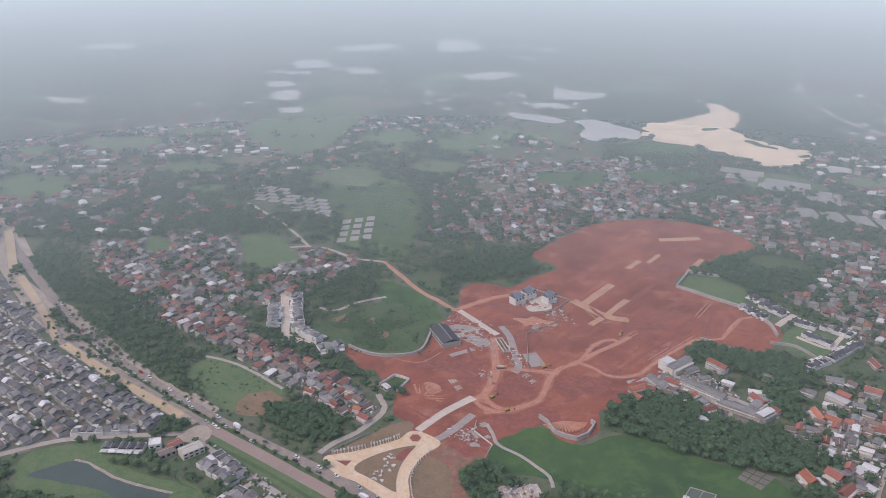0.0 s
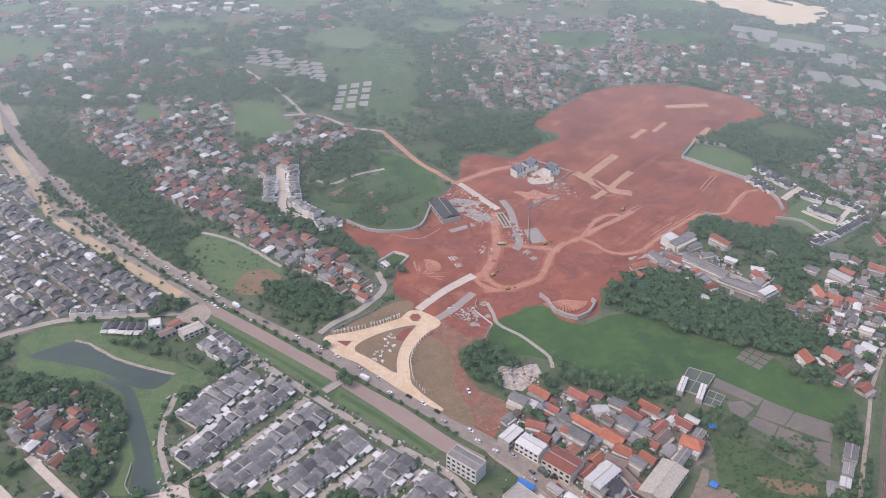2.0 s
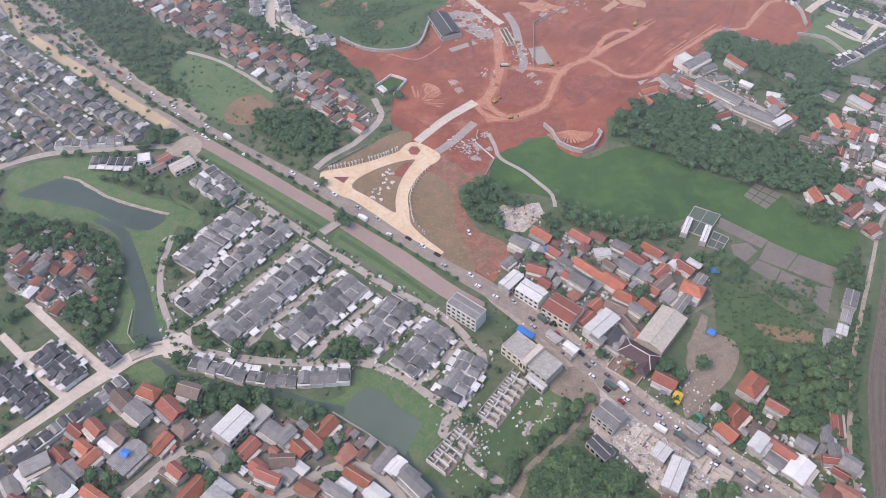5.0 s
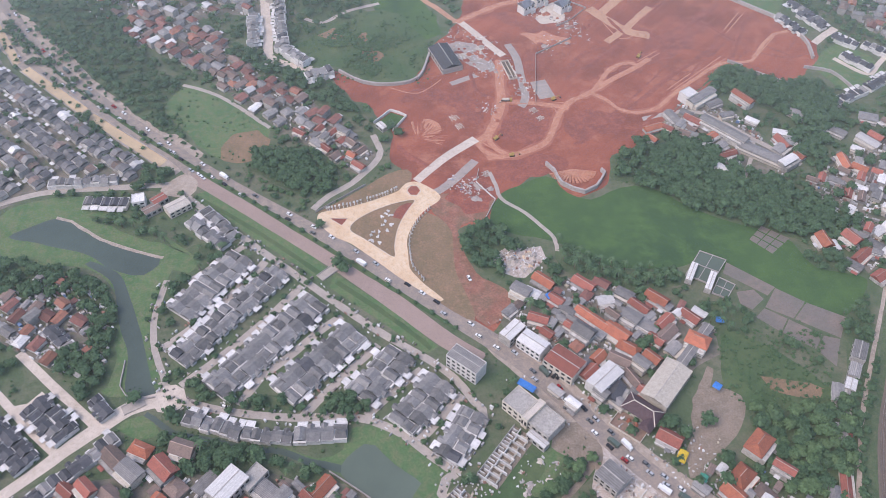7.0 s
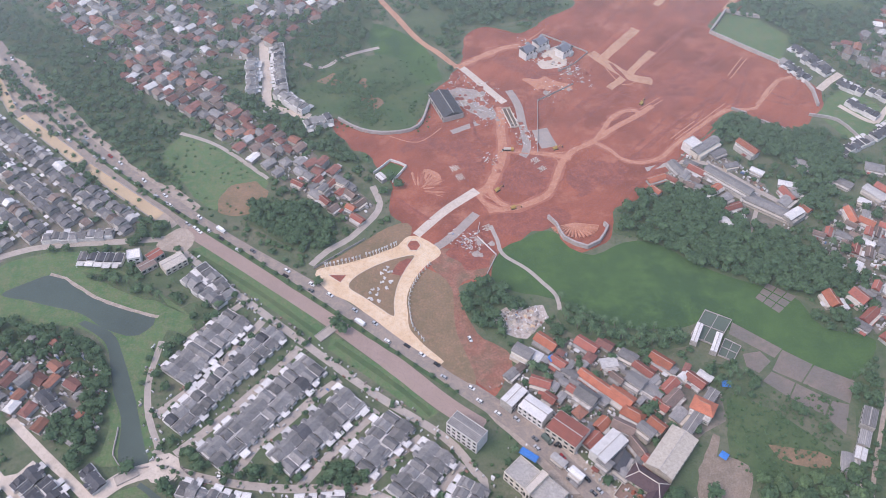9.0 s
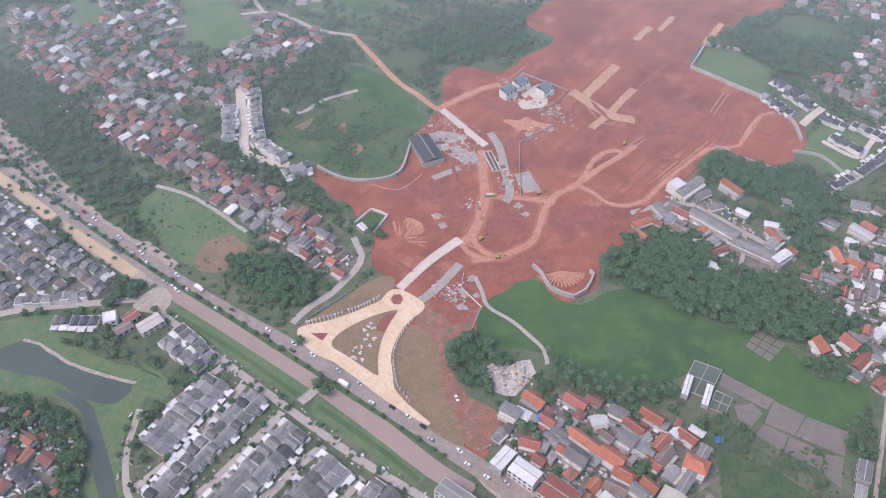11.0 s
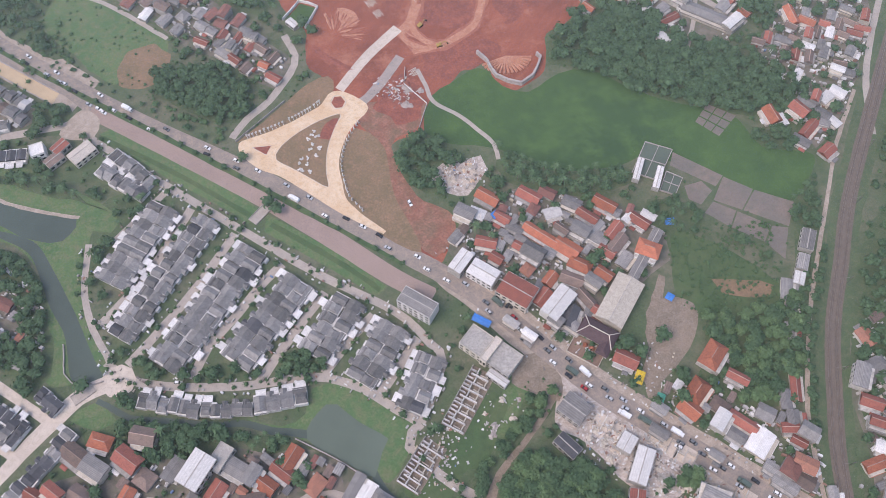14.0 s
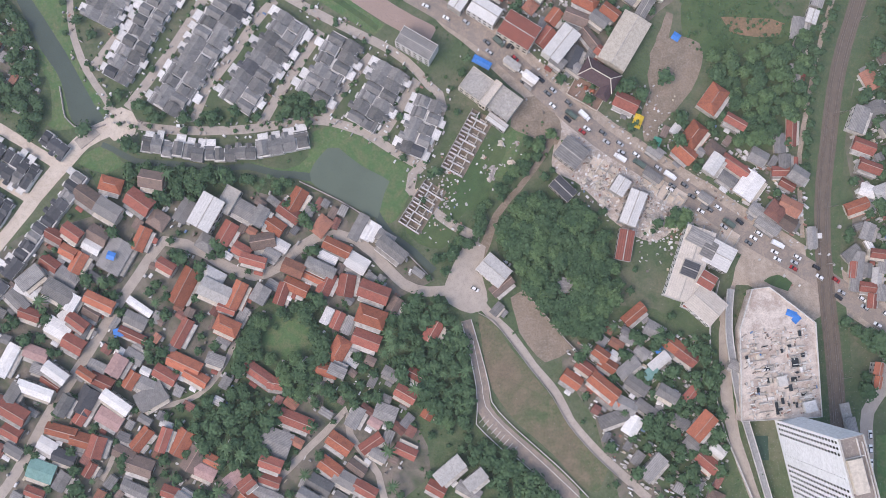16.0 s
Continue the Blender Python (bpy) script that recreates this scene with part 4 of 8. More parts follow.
haul_road(8, M_GRAVEL, "tan gravel road base", (126, 697), (160, 740))
haul_road(9, M_GRAVEL, "tan gravel road base", (118, 706), (143, 676), (162, 668))
haul_road(6, M_GRAVEL, "tan gravel road base", (127, 659), (144, 677), (168, 708))
haul_road(6, M_GRAVEL, "tan gravel road base", (182, 776), (198, 796))
haul_road(5, M_GRAVEL, "tan gravel road base", (205, 790), (222, 812))
haul_road(5, M_GRAVEL, "tan gravel road base", (240, 770), (262, 800))
haul_road(9, M_GRAVEL, "tan gravel road base", (230, 850), (275, 855))
haul_road(5, M_GREYROAD, "grey concrete slab beside the hall", (6, 606), (26, 617))
haul_road(12, M_GREYROAD, "grey gravel pad on the site", (70, 610), (76, 590))
haul_road(6, M_PALE, "pale concrete lane of the new terraces", (288.1, 658.5), (299.8, 669.9), (310.5, 678.8))
haul_road(4, M_PALE, "pale concrete lane of the new terraces", (297.2, 639.1), (316.3, 619.6), (329.9, 633.3), (346.0, 650.9))
sheet("gravel_pad", [(3.2, 654.8), (15.4, 660.9), (28.1, 651.5), (40.1, 626.3), (30.1, 620.4), (15.1, 635.7), (4.5, 642.0)], 0.13, M_GREYROAD, "grey rubble pad behind the site hall", "pad", 3, 3.0, own=False)
sheet("paved_yard", [(74.5, 693.7), (88.4, 713.4), (95.7, 713.9), (96.6, 690.8), (79.6, 682.6)], 0.13, M_PALE, "pale paved yard between the show houses", "yard", 3, 2.0, own=False)
# darker worked ground
soil_patch(M_RED_DARK, (-33, 582), (-18, 598), (7, 598), (27, 589), (31, 567), (18, 561), (3, 582), (-18, 589))
soil_patch(M_RED_DARK, (33, 522), (44, 533), (67, 528), (77, 533), (81, 522), (69, 509), (50, 506), (36, 509))
soil_patch(M_RED_DARK, (65, 642), (76, 646), (76, 628), (68, 622), (62, 628))
soil_patch(M_RED_DARK, (48, 570), (67, 583), (80, 571), (75, 553), (60, 538), (47, 544))
soil_patch(M_RED_DARK, (87, 562), (110, 577), (129, 568), (115, 553), (91, 542))
soil_patch(M_RED_DARK, (43, 690), (52, 699), (87, 683), (96, 679), (69, 671))
soil_patch(M_RED_DARK, (149, 646), (174, 672), (200, 691), (181, 661), (156, 636))
soil_patch(M_RED_DARK, (6, 501), (25, 511), (35, 496), (31, 476), (13, 473), (4, 486))
for pts in ([(147, 634), (164, 648)], [(148, 630), (166, 645)], [(164, 600), (185, 620)], [(167, 599), (196, 626), (212, 641)], [(169, 598), (198, 624), (216, 639)], [(126, 690), (138, 664), (152, 670)], [(150, 683), (171, 706)], [(235, 640), (259, 672)], [(237, 638), (261, 670)], [(223, 672), (242, 699)], [(222, 676), (239, 701)], [(45, 586), (63, 583), (87, 585)], [(82, 568), (80, 577), (71, 585)], [(28, 541), (37, 533), (48, 530)], [(53, 714), (68, 722), (83, 739)], [(-1, 611), (-18, 595), (-38, 601)]):
    road("tyre_track", pts, 0.9, 0.14, M_RED_PALE, "pale dry tyre track in the red soil", 4, 0.35, category="ruts")
# low graded banks; the darker soil colour stands in for shade on their slopes
for pts in ([(132, 576), (169, 616), (207, 652), (215, 672)], [(182, 674), (218, 708)], [(219, 638), (241, 690)], [(172, 655), (235, 723)], [(90, 610), (133, 652)], [(93, 625), (110, 646), (126, 653)], [(91, 539), (126, 573)], [(200, 691), (222, 665), (236, 654)], [(-32, 538), (-16, 522), (-5, 516)], [(20, 625), (25, 598), (35, 592)], [(131, 694), (143, 668)], [(158, 679), (174, 657)], [(44, 516), (66, 517)]):
    line = uneven(curve_through(pts, 4), 1.2, 0.2)
    low, high = sides(line, 4.2)
    n = len(line)
    crest = [(x, y, 0.62 * min(1, 2 * i / n, 2 * (n - 1 - i) / n) + 0.05) for i, (x, y) in enumerate(line)]
    s = Shape().add([(x, y, 0.05) for x, y in low] + crest + [(x, y, 0.05) for x, y in high], [(r * n + i, (r + 1) * n + i, (r + 1) * n + i + 1, r * n + i + 1) for r in (0, 1) for i in range(n - 1)])
    tagged(new("earth_bank", s.mesh("earth_bank", M_RED_DARK)), "low bank of graded earth, its shade put into darker colour", "bank", kind="structure")
# faint wheel ruts across the levelled ground
for pts in ([(150, 560), (200, 612), (240, 655)], [(120, 640), (170, 700), (215, 760)], [(170, 640), (215, 700), (235, 740)], [(205, 640), (240, 690)], [(130, 740), (190, 830)], [(165, 735), (235, 835)], [(110, 770), (190, 760), (230, 745)], [(140, 860), (230, 820), (300, 825)], [(150, 620), (200, 600)], [(232, 650), (262, 640), (280, 645)]):
    road("wheel_ruts", pts, 1.6, 0.12, M_RED_DARK, "dark wheel ruts in the red soil", 4, 0.8, category="ruts")

# grading lines across the levelled plots
for k in range(10):
    x0, y0 = 112 + 17 * k, 700 - 13.5 * k
    line = [(x0 + 0.62 * d + 2 * math.sin(d * 0.05 + k), y0 + 0.78 * d) for d in range(-150, 300, 12)]
    line = [p for p in line if bool(inside(SITE_A + SITE_B + SITE_C, np.array(p[0]), np.array(p[1]))) and p[0] > 110]
    if len(line) > 3:
        road("grading_line", line[k % 4 :], 1.0 + 0.6 * (k % 3), 0.11, M_RED_DARK, "long shallow grading line in red soil", 5, 1.2, category="soil")
for k in range(7):
    x0, y0 = 120 + 12 * k, 660 + 30 * k
    line = [(x0 + d, y0 - 0.62 * d + 2 * math.sin(d * 0.07 + k)) for d in range(-40, 130, 10)]
    line = [p for p in line if bool(inside(SITE_A + SITE_B + SITE_C, np.array(p[0]), np.array(p[1]))) and p[1] > 600 and p[0] > 115]
    if len(line) > 3:
        road("grading_line", line, 1.6, 0.112, M_RED_DARK, "long shallow grading line in red soil", 5, 1.2, category="soil")

# railway
RAIL = [(420, 650), (367, 566), (331, 506), (292, 442), (260, 387), (244, 352), (228, 318), (216, 280), (205, 232), (199, 152), (193, 102), (186, 40)]
road("railway_verge", RAIL, 18, 0.05, M_UNDER, "grassy verge of the railway", 10, 1.5, category="verge")
road("railway_bed", RAIL, 8.5, 0.2, M_BALLAST, "brown ballast bed of the double railway", 10, 0.4, category="railway")
rail_line = curve_through(RAIL, 10)
M_STEEL = plain("worn_steel", (0.30, 0.25, 0.22), 0.4, 0.8)
for off in (-2.5, -1.43, 1.43, 2.5):
    l, r = sides(rail_line, 2 * abs(off))
    s = Shape().wall(l if off < 0 else r, 0.12, 0.2, 0.4)
    tagged(new("rail", s.mesh("rail", M_STEEL)), "worn steel rail on ballast", "rail", kind="structure")
sheet("wasteland", [(232, 205), (236, 170), (250, 130), (262, 150), (250, 190)], 0.05, M_LAWN, "dry grass plot beside the railway", "meadow", 5, 1.0)

# ---- buildings ----
ROOFS = {"o": M_ORANGE, "r": M_REDTILE, "g": M_ASBESTOS, "w": M_WHITE, "b": M_BROWN, "d": M_DARKSLATE, "s": M_SLATE, "p": plain("pinkish_sheets", (0.36, 0.23, 0.21), 0.8, vary=0.2), "t": plain("teal_sheets", (0.16, 0.30, 0.27), 0.7), "a": plain("pale_grey_sheets", (0.42, 0.40, 0.375), 0.7, vary=0.15)}
ROOF_WORDS = {"o": "an orange clay tile roof", "r": "a dark red tile roof", "g": "a grey corrugated sheet roof", "w": "a white metal sheet roof", "b": "a weathered brown tile roof", "d": "a dark charcoal roof", "s": "a slate grey tile roof", "p": "a faded pink sheet roof", "t": "a teal green sheet roof", "a": "a pale grey sheet roof"}
M_CREAM_SHEET = roof_tile("cream_ribbed_sheets", (0.52, 0.47, 0.41), (0.43, 0.385, 0.335), 0.1, ribs=0.88)
M_CAP = plain("cement_ridge", (0.40, 0.27, 0.22), 0.85, vary=0.3)
M_WINDOW = plain("dark_window", (0.03, 0.035, 0.04), 0.2)
rnd = random.Random(7)


def village_house(x, y, l, w, deg, code, floors=1, group="village houses"):
    """A plastered house under a pitched or hipped roof, with a lean-to along one side."""
    kind, hip = code[0], "h" in code
    h = 2.9 * floors + 0.3 + rnd.uniform(-0.2, 0.3)
    # a house of two wings where it is large and squarish
    ob = thing("village_house", f"{'two-storey' if floors > 1 else 'single-storey'} village house with {ROOF_WORDS[kind]}", "house", at(x, y, 0, deg), group)
    lean = min(2.4, w * 0.28)
    body = w - lean
    part("wall", Shape().box(0, lean / 2, 0, l, body, h).box(0, -body / 2, 0, l * 0.92, lean, h * 0.72), rnd.choice((M_PLASTER, M_PLASTER, M_CREAM)), ob)
    pitch = rnd.uniform(0.26, 0.36) if kind in "orbsd" else rnd.uniform(0.08, 0.16)
    s = Shape().gable(0, lean / 2, h, l, body, body / 2 * pitch * 2, 0, 0.45, body * 0.42 if hip else 0.0)
    roof = part("roof", s, ROOFS[kind], ob)
    if kind in "orb":
        part("ridge_cap", Shape().box(0, lean / 2, h + body / 2 * pitch * 2 - 0.03, l + 0.8 - (body * 0.84 if hip else 0), 0.34, 0.16), M_CAP, roof, "pale cement ridge cap")
    z = h * 0.72 + 0.12
    side = rnd.choice((ROOFS[kind], M_ASBESTOS, M_ASBESTOS, M_WHITE))
    lo = Shape().add([(-l * 0.46, -w / 2 - 0.3, z - 0.5), (l * 0.46, -w / 2 - 0.3, z - 0.5), (l * 0.46, -w / 2 + lean + 0.1, z), (-l * 0.46, -w / 2 + lean + 0.1, z), (-l * 0.46, -w / 2 - 0.3, z - 0.62), (l * 0.46, -w / 2 - 0.3, z - 0.62), (l * 0.46, -w / 2 + lean + 0.1, z - 0.12), (-l * 0.46, -w / 2 + lean + 0.1, z - 0.12)], [(0, 1, 2, 3), (7, 6, 5, 4), (0, 4, 5, 1), (1, 5, 6, 2), (2, 6, 7, 3), (3, 7, 4, 0)])
    part("lean_to_roof", lo, side, ob)
    if rnd.random() < 0.5:
        tx, ty = rnd.uniform(-0.3, 0.3) * l, -w / 2 - 1.2
        part("awning", Shape().gable(tx, ty, 2.5, rnd.uniform(2.5, 4.5), 2.0, 0.2, 0, 0.1), rnd.choice((M_WHITE, M_ASBESTOS, M_REDTILE)), ob, "flat sheet awning over the door")
    win = Shape()
    if floors == 1:
        claim_disc(x, y, max(l, w) * 0.42)
        return ob
    for k in range(max(2, int(l / 3))):
        for fl in range(floors):
            px = -l / 2 + l * (k + 0.5) / max(2, int(l / 3))
            win.box(px, lean / 2 + body / 2, 1.0 + 2.9 * fl, 1.1, 0.08, 1.2)
    part("window_band", win, M_WINDOW, ob)
    claim_disc(x, y, max(l, w) * 0.42)
    return ob


def terrace_unit(m, w, d, roof, canopy, flip, group, words, tall=0.0):
    """One house of a row: its front faces -y, the row runs along x."""
    ob = thing("terraced_house", f"{words} terraced house {'with a white carport canopy' if canopy else 'with white plaster walls'}", "house", m, group)
    h = 3.1 + 0.5 * flip + tall
    part("wall", Shape().box(0, 0.8, 0, w - 0.05, d - 1.6, h).box(w * 0.22, -d / 2 + 1.0, 0, w * 0.5, 2.0, h - 0.5), M_WALL, ob)
    style = rnd.random()
    if style < 0.45:
        s = Shape().gable(0, 0.8, h, w, d - 1.8, (d - 1.8) * 0.24, 0, 0.25)
        s.gable(w * 0.22, -d / 2 + 1.2, h - 0.3, 2.8, w * 0.52, w * 0.16, math.pi / 2, 0.2)
    elif style < 0.75:
        s = Shape().gable(0, 0.2, h, d - 2.4, w - 0.3, w * 0.26, math.pi / 2, 0.15)
        s.gable(0, d / 2 - 1.2, h - 0.8, w, 2.2, 0.4, 0, 0.1)
    else:
        s = Shape().gable(-w * 0.1, d * 0.16, h + 0.6, w * 0.8, d * 0.5, d * 0.14, 0, 0.3, 1.0)
        s.gable(0, -d * 0.22, h - 0.4, w, d * 0.36, d * 0.1, 0, 0.2)
    part("roof", s, roof if rnd.random() < 0.86 else rnd.choice((M_ASBESTOS, M_DARKSLATE, M_ASBESTOS)), ob)
    if rnd.random() < 0.14:
        part("rear_roof", Shape().gable(rnd.uniform(-0.2, 0.2) * w, d / 2 - 0.6, 2.7, w * 0.5, 2.0, 0.15, 0, 0.1), rnd.choice((M_WHITE, M_ASBESTOS)), ob, "small pale sheet roof over the rear yard")
    part("party_wall", Shape().box(-w / 2, 0.6, 0, 0.2, d - 1.4, h + 0.5), M_WALL, ob, "white firewall between two houses")
    if canopy:
        far = rnd.uniform(0.2, 1.0)
        roofed = part("canopy", Shape().gable(-w * 0.12, -d / 2 - far, 2.55, w * rnd.uniform(0.6, 0.9), 3.2 + 1.4 * far, 0.12, 0, 0.1), M_WHITE, ob, "white metal carport canopy")
        part("post", Shape().rod((-w * 0.45, -d / 2 - 2.2, 0), (-w * 0.45, -d / 2 - 2.2, 2.5), 0.06), M_WALL, roofed)
    return ob


def terrace_row(a, b, depth, face, roof, words, group, unit=6.0, canopies=0.74, tall=0.0):
    """Houses side by side from a to b, fronts turned to the left (face 1) or right (-1) of that line, the line being their rear."""
    a, b = Vector(a), Vector(b)
    n = max(1, round((b - a).length / unit))
    u = (b - a).normalized()
    v = Vector((-u.y, u.x)) * face
    w = (b - a).length / n
    for k in range(n):
        shift = rnd.uniform(-1.1, 0.6)
        c = a + u * w * (k + 0.5) + v * (depth / 2 + shift)
        # local -y is the front
        deg = math.degrees(math.atan2(-v.y, -v.x)) - 90
        terrace_unit(at(c.x, c.y, 0, deg), w, depth, roof, rnd.random() < canopies, k % 2 * rnd.random(), group, words, tall)
    claim([tuple(a), tuple(b), tuple(b + v * (depth + 2)), tuple(a + v * (depth + 2))])


# estate blocks: corners run top left, top right, bottom right, bottom left; two rows stand back to back
for tl, tr, br, bl in (
    ((-130, 442), (-110, 428), (-140, 384), (-158, 399)), ((-104, 431), (-88, 417), (-136, 354), (-150, 365)), ((-82, 409), (-61, 394), (-110, 336), (-130, 345)),
    ((-57, 387), (-39, 373), (-72, 334), (-96, 342)), ((-31, 372), (-13, 359), (-33, 330), (-54, 343)), ((-9, 353), (9, 341), (-10, 313), (-32, 326)), ((9, 332), (26, 324), (11, 296), (-7, 307)),
):
    tl, tr, br, bl = (Vector(p) for p in (tl, tr, br, bl))
    top, low = (tl + tr) / 2, (bl + br) / 2
    deep = ((tr - tl).length + (br - bl).length) / 4 - 1.5
    terrace_row(low, top, deep, 1, M_SLATE, "slate grey tiled", "estate houses", canopies=0.52)
    terrace_row(low, top, deep, -1, M_SLATE, "slate grey tiled", "estate houses", canopies=0.52)
terrace_row((-160, 462), (-134, 440), 9.5, 1, M_SLATE, "slate grey tiled", "estate houses")
terrace_row((-147, 477), (-124, 453), 9.0, -1, M_SLATE, "slate grey tiled", "estate houses")
terrace_row((-134, 321), (-103, 312), 9.0, 1, M_SLATE, "slate grey tiled", "estate houses", 5.5)
terrace_row((-102, 312), (-76, 309), 8.0, 1, M_SLATE, "slate grey tiled", "estate houses", 5.5, 0.1)
terrace_row((-75, 310), (-48, 311), 10.0, 1, M_SLATE, "slate grey tiled", "estate houses", 6.5)
for a, b, f in (((-213.0, 332.0), (-189.5, 313.5), 1), ((-213.0, 332.0), (-189.5, 313.5), -1), ((-180, 338), (-169, 328), -1), ((-231.5, 318.8), (-204.5, 297.5), 1), ((-231.5, 318.8), (-204.5, 297.5), -1), ((-205, 264), (-162, 311), 1), ((-242, 224), (-207, 262), 1), ((-272, 286), (-240, 256), 1), ((-222, 378), (-206, 364), 1)):
    terrace_row(a, b, 8.5, f, M_DARKSLATE, "charcoal tiled", "charcoal-roofed row", 5.2, 0.35)
terrace_row((-255, 494), (-211, 498), 8.0, 1, M_ASBESTOS, "weathered grey sheet-roofed", "lane houses", 5.5, 0.3)
terrace_row((-227, 485), (-199, 484), 9.0, -1, M_DARKSLATE, "charcoal tiled", "lane houses", 5.6, 0.8)
# white two-storey rows and new terraces beside the site
for a, b, f in (((-155, 689), (-149, 648), 1), ((-129, 710), (-117, 648), -1), ((-128, 645), (-104, 624), 1), ((-102, 612), (-84, 622), -1)):
    terrace_row(a, b, 9.0, f, M_ASBESTOS, "white two-storey", "white terraces", 4.6, 0.95, 2.4)
for a, b, f in (((270.7, 695.5), (285.4, 671.0), -1), ((285.5, 714.5), (304.8, 682.7), -1), ((284.0, 695.5), (296.4, 673.7), 1), ((300.8, 662.2), (316.3, 649.3), 1), ((322.2, 653.6), (340.4, 634.3), 1), ((300.4, 639.3), (317.8, 620.5), 1), ((282.9, 580.1), (309.0, 594.9), 1), ((312.0, 597.2), (345.5, 620.6), 1)):
    terrace_row(a, b, 8.5, f, M_DARKSLATE, "dark slate tiled new", "new terraces", 5.0, 0.5)
HOUSES = []
HOUSES += [(-151, 305, 10.4, 8.5, -23, "oh"), (-137, 294, 12.2, 10.2, -42, "r"), (-163, 300, 13.5, 9.6, -42, "b"), (-153, 292, 11.7, 9.7, -38, "g"), (-160, 280, 9.3, 9.2, -37, "b"), (-164, 275, 8.2, 6.7, -36, "w"), (-172, 283, 9.2, 7.7, -42, "r"), (-182, 283, 8.6, 7.2, -37, "r"), (-176, 274, 7.4, 6.7, -36, "o"), (-186, 269, 8.6, 7.8, -42, "r"), (-170, 268, 9.4, 7.6, 54, "o"), (-151, 269, 15.2, 13.1, 54, "g"), (-134, 275, 10.8, 7.8, 59, "o"), (-127, 260, 8.0, 6.7, -37, "r"), (-179, 262, 13.2, 8.4, -42, "g"), (-194, 263, 11.7, 8.7, 33, "g"), (-118, 249, 17.0, 9.8, 56, "o"), (-129, 304, 10.9, 9.8, -18, "b"), (-114, 287, 10.7, 8.1, 53, "g")]
HOUSES += [(-198, 258, 10.9, 8.4, -32, "w"), (-204, 253, 11.0, 7.2, -52, "g"), (-182, 254, 13.7, 9.9, -37, "g"), (-174, 248, 7.7, 5.7, 53, "w"), (-198, 245, 9.7, 7.2, -27, "r"), (-185, 236, 11.0, 9.4, -37, "w"), (-179, 243, 6.7, 5.8, 33, "w"), (-174, 238, 9.8, 6.8, -43, "r"), (-177, 227, 9.7, 9.0, -37, "r"), (-161, 246, 13.9, 7.2, -32, "o"), (-167, 242, 8.0, 7.9, -37, "b"), (-162, 237, 6.6, 6.3, 55, "g"), (-197, 225, 10.8, 7.8, -28, "p"), (-143, 242, 12.6, 3.8, -42, "w"), (-146, 235, 10.3, 7.3, -33, "g"), (-148, 228, 12.8, 4.9, -32, "r"), (-122, 226, 13.4, 6.9, 55, "r"), (-167, 215, 8.0, 5.4, -32, "g"), (-172, 212, 7.9, 4.8, -41, "o"), (-187, 214, 11.6, 7.2, -42, "w"), (-191, 210, 9.1, 5.5, -41, "r")]
HOUSES += [(-196, 217, 7.0, 5.5, -27, "g"), (-198, 207, 16.4, 6.7, -27, "w"), (-210, 224, 15.3, 7.5, 56, "w"), (-166, 207, 10.9, 7.3, -32, "r"), (-155, 214, 9.3, 8.7, 53, "p"), (-150, 206, 7.8, 6.9, 52, "o"), (-142, 201, 10.9, 7.7, -32, "g"), (-134, 206, 10.7, 7.7, -37, "r"), (-124, 210, 15.4, 8.9, -32, "o"), (-119, 203, 11.3, 7.0, -37, "o"), (-108, 210, 8.0, 6.7, -27, "g"), (-173, 199, 11.7, 10.3, 53, "d"), (-183, 198, 9.4, 7.3, 54, "s"), (-159, 196, 14.3, 6.7, -42, "w"), (-164, 188, 11.7, 8.7, -37, "p"), (-141, 196, 13.4, 10.7, 23, "g"), (-210, 198, 13.6, 9.4, -37, "r"), (-213, 188, 8.4, 8.2, -36, "r"), (-188, 185, 13.6, 7.0, -22, "o"), (-178, 179, 10.8, 8.3, -23, "o"), (-169, 176, 9.3, 9.0, 65, "r")]
HOUSES += [(-196, 179, 8.4, 7.7, -36, "w"), (-188, 172, 10.1, 7.6, -27, "d"), (-200, 167, 11.7, 10.5, -27, "t"), (-189, 161, 8.3, 7.4, 53, "g"), (-175, 165, 6.4, 5.6, 54, "r"), (-151, 163, 11.8, 9.8, -26, "b"), (-155, 152, 12.3, 6.6, -32, "g"), (-128, 172, 11.6, 10.2, 53, "o"), (-136, 175, 10.5, 6.1, 64, "r"), (-123, 163, 10.8, 9.6, 52, "b"), (-204, 157, 8.4, 5.5, -28, "r"), (-137, 148, 8.5, 7.0, -27, "r"), (-213, 179, 8.7, 5.4, -37, "g"), (-94, 273, 10.3, 8.7, 53, "r"), (-85, 283, 12.8, 9.2, -37, "g"), (-76, 279, 9.2, 7.3, 54, "g"), (-71, 273, 8.6, 8.5, -42, "o"), (-63, 279, 10.9, 7.9, -43, "r"), (-57, 285, 11.0, 8.6, 53, "o"), (-77, 266, 10.8, 9.2, 2, "b")]
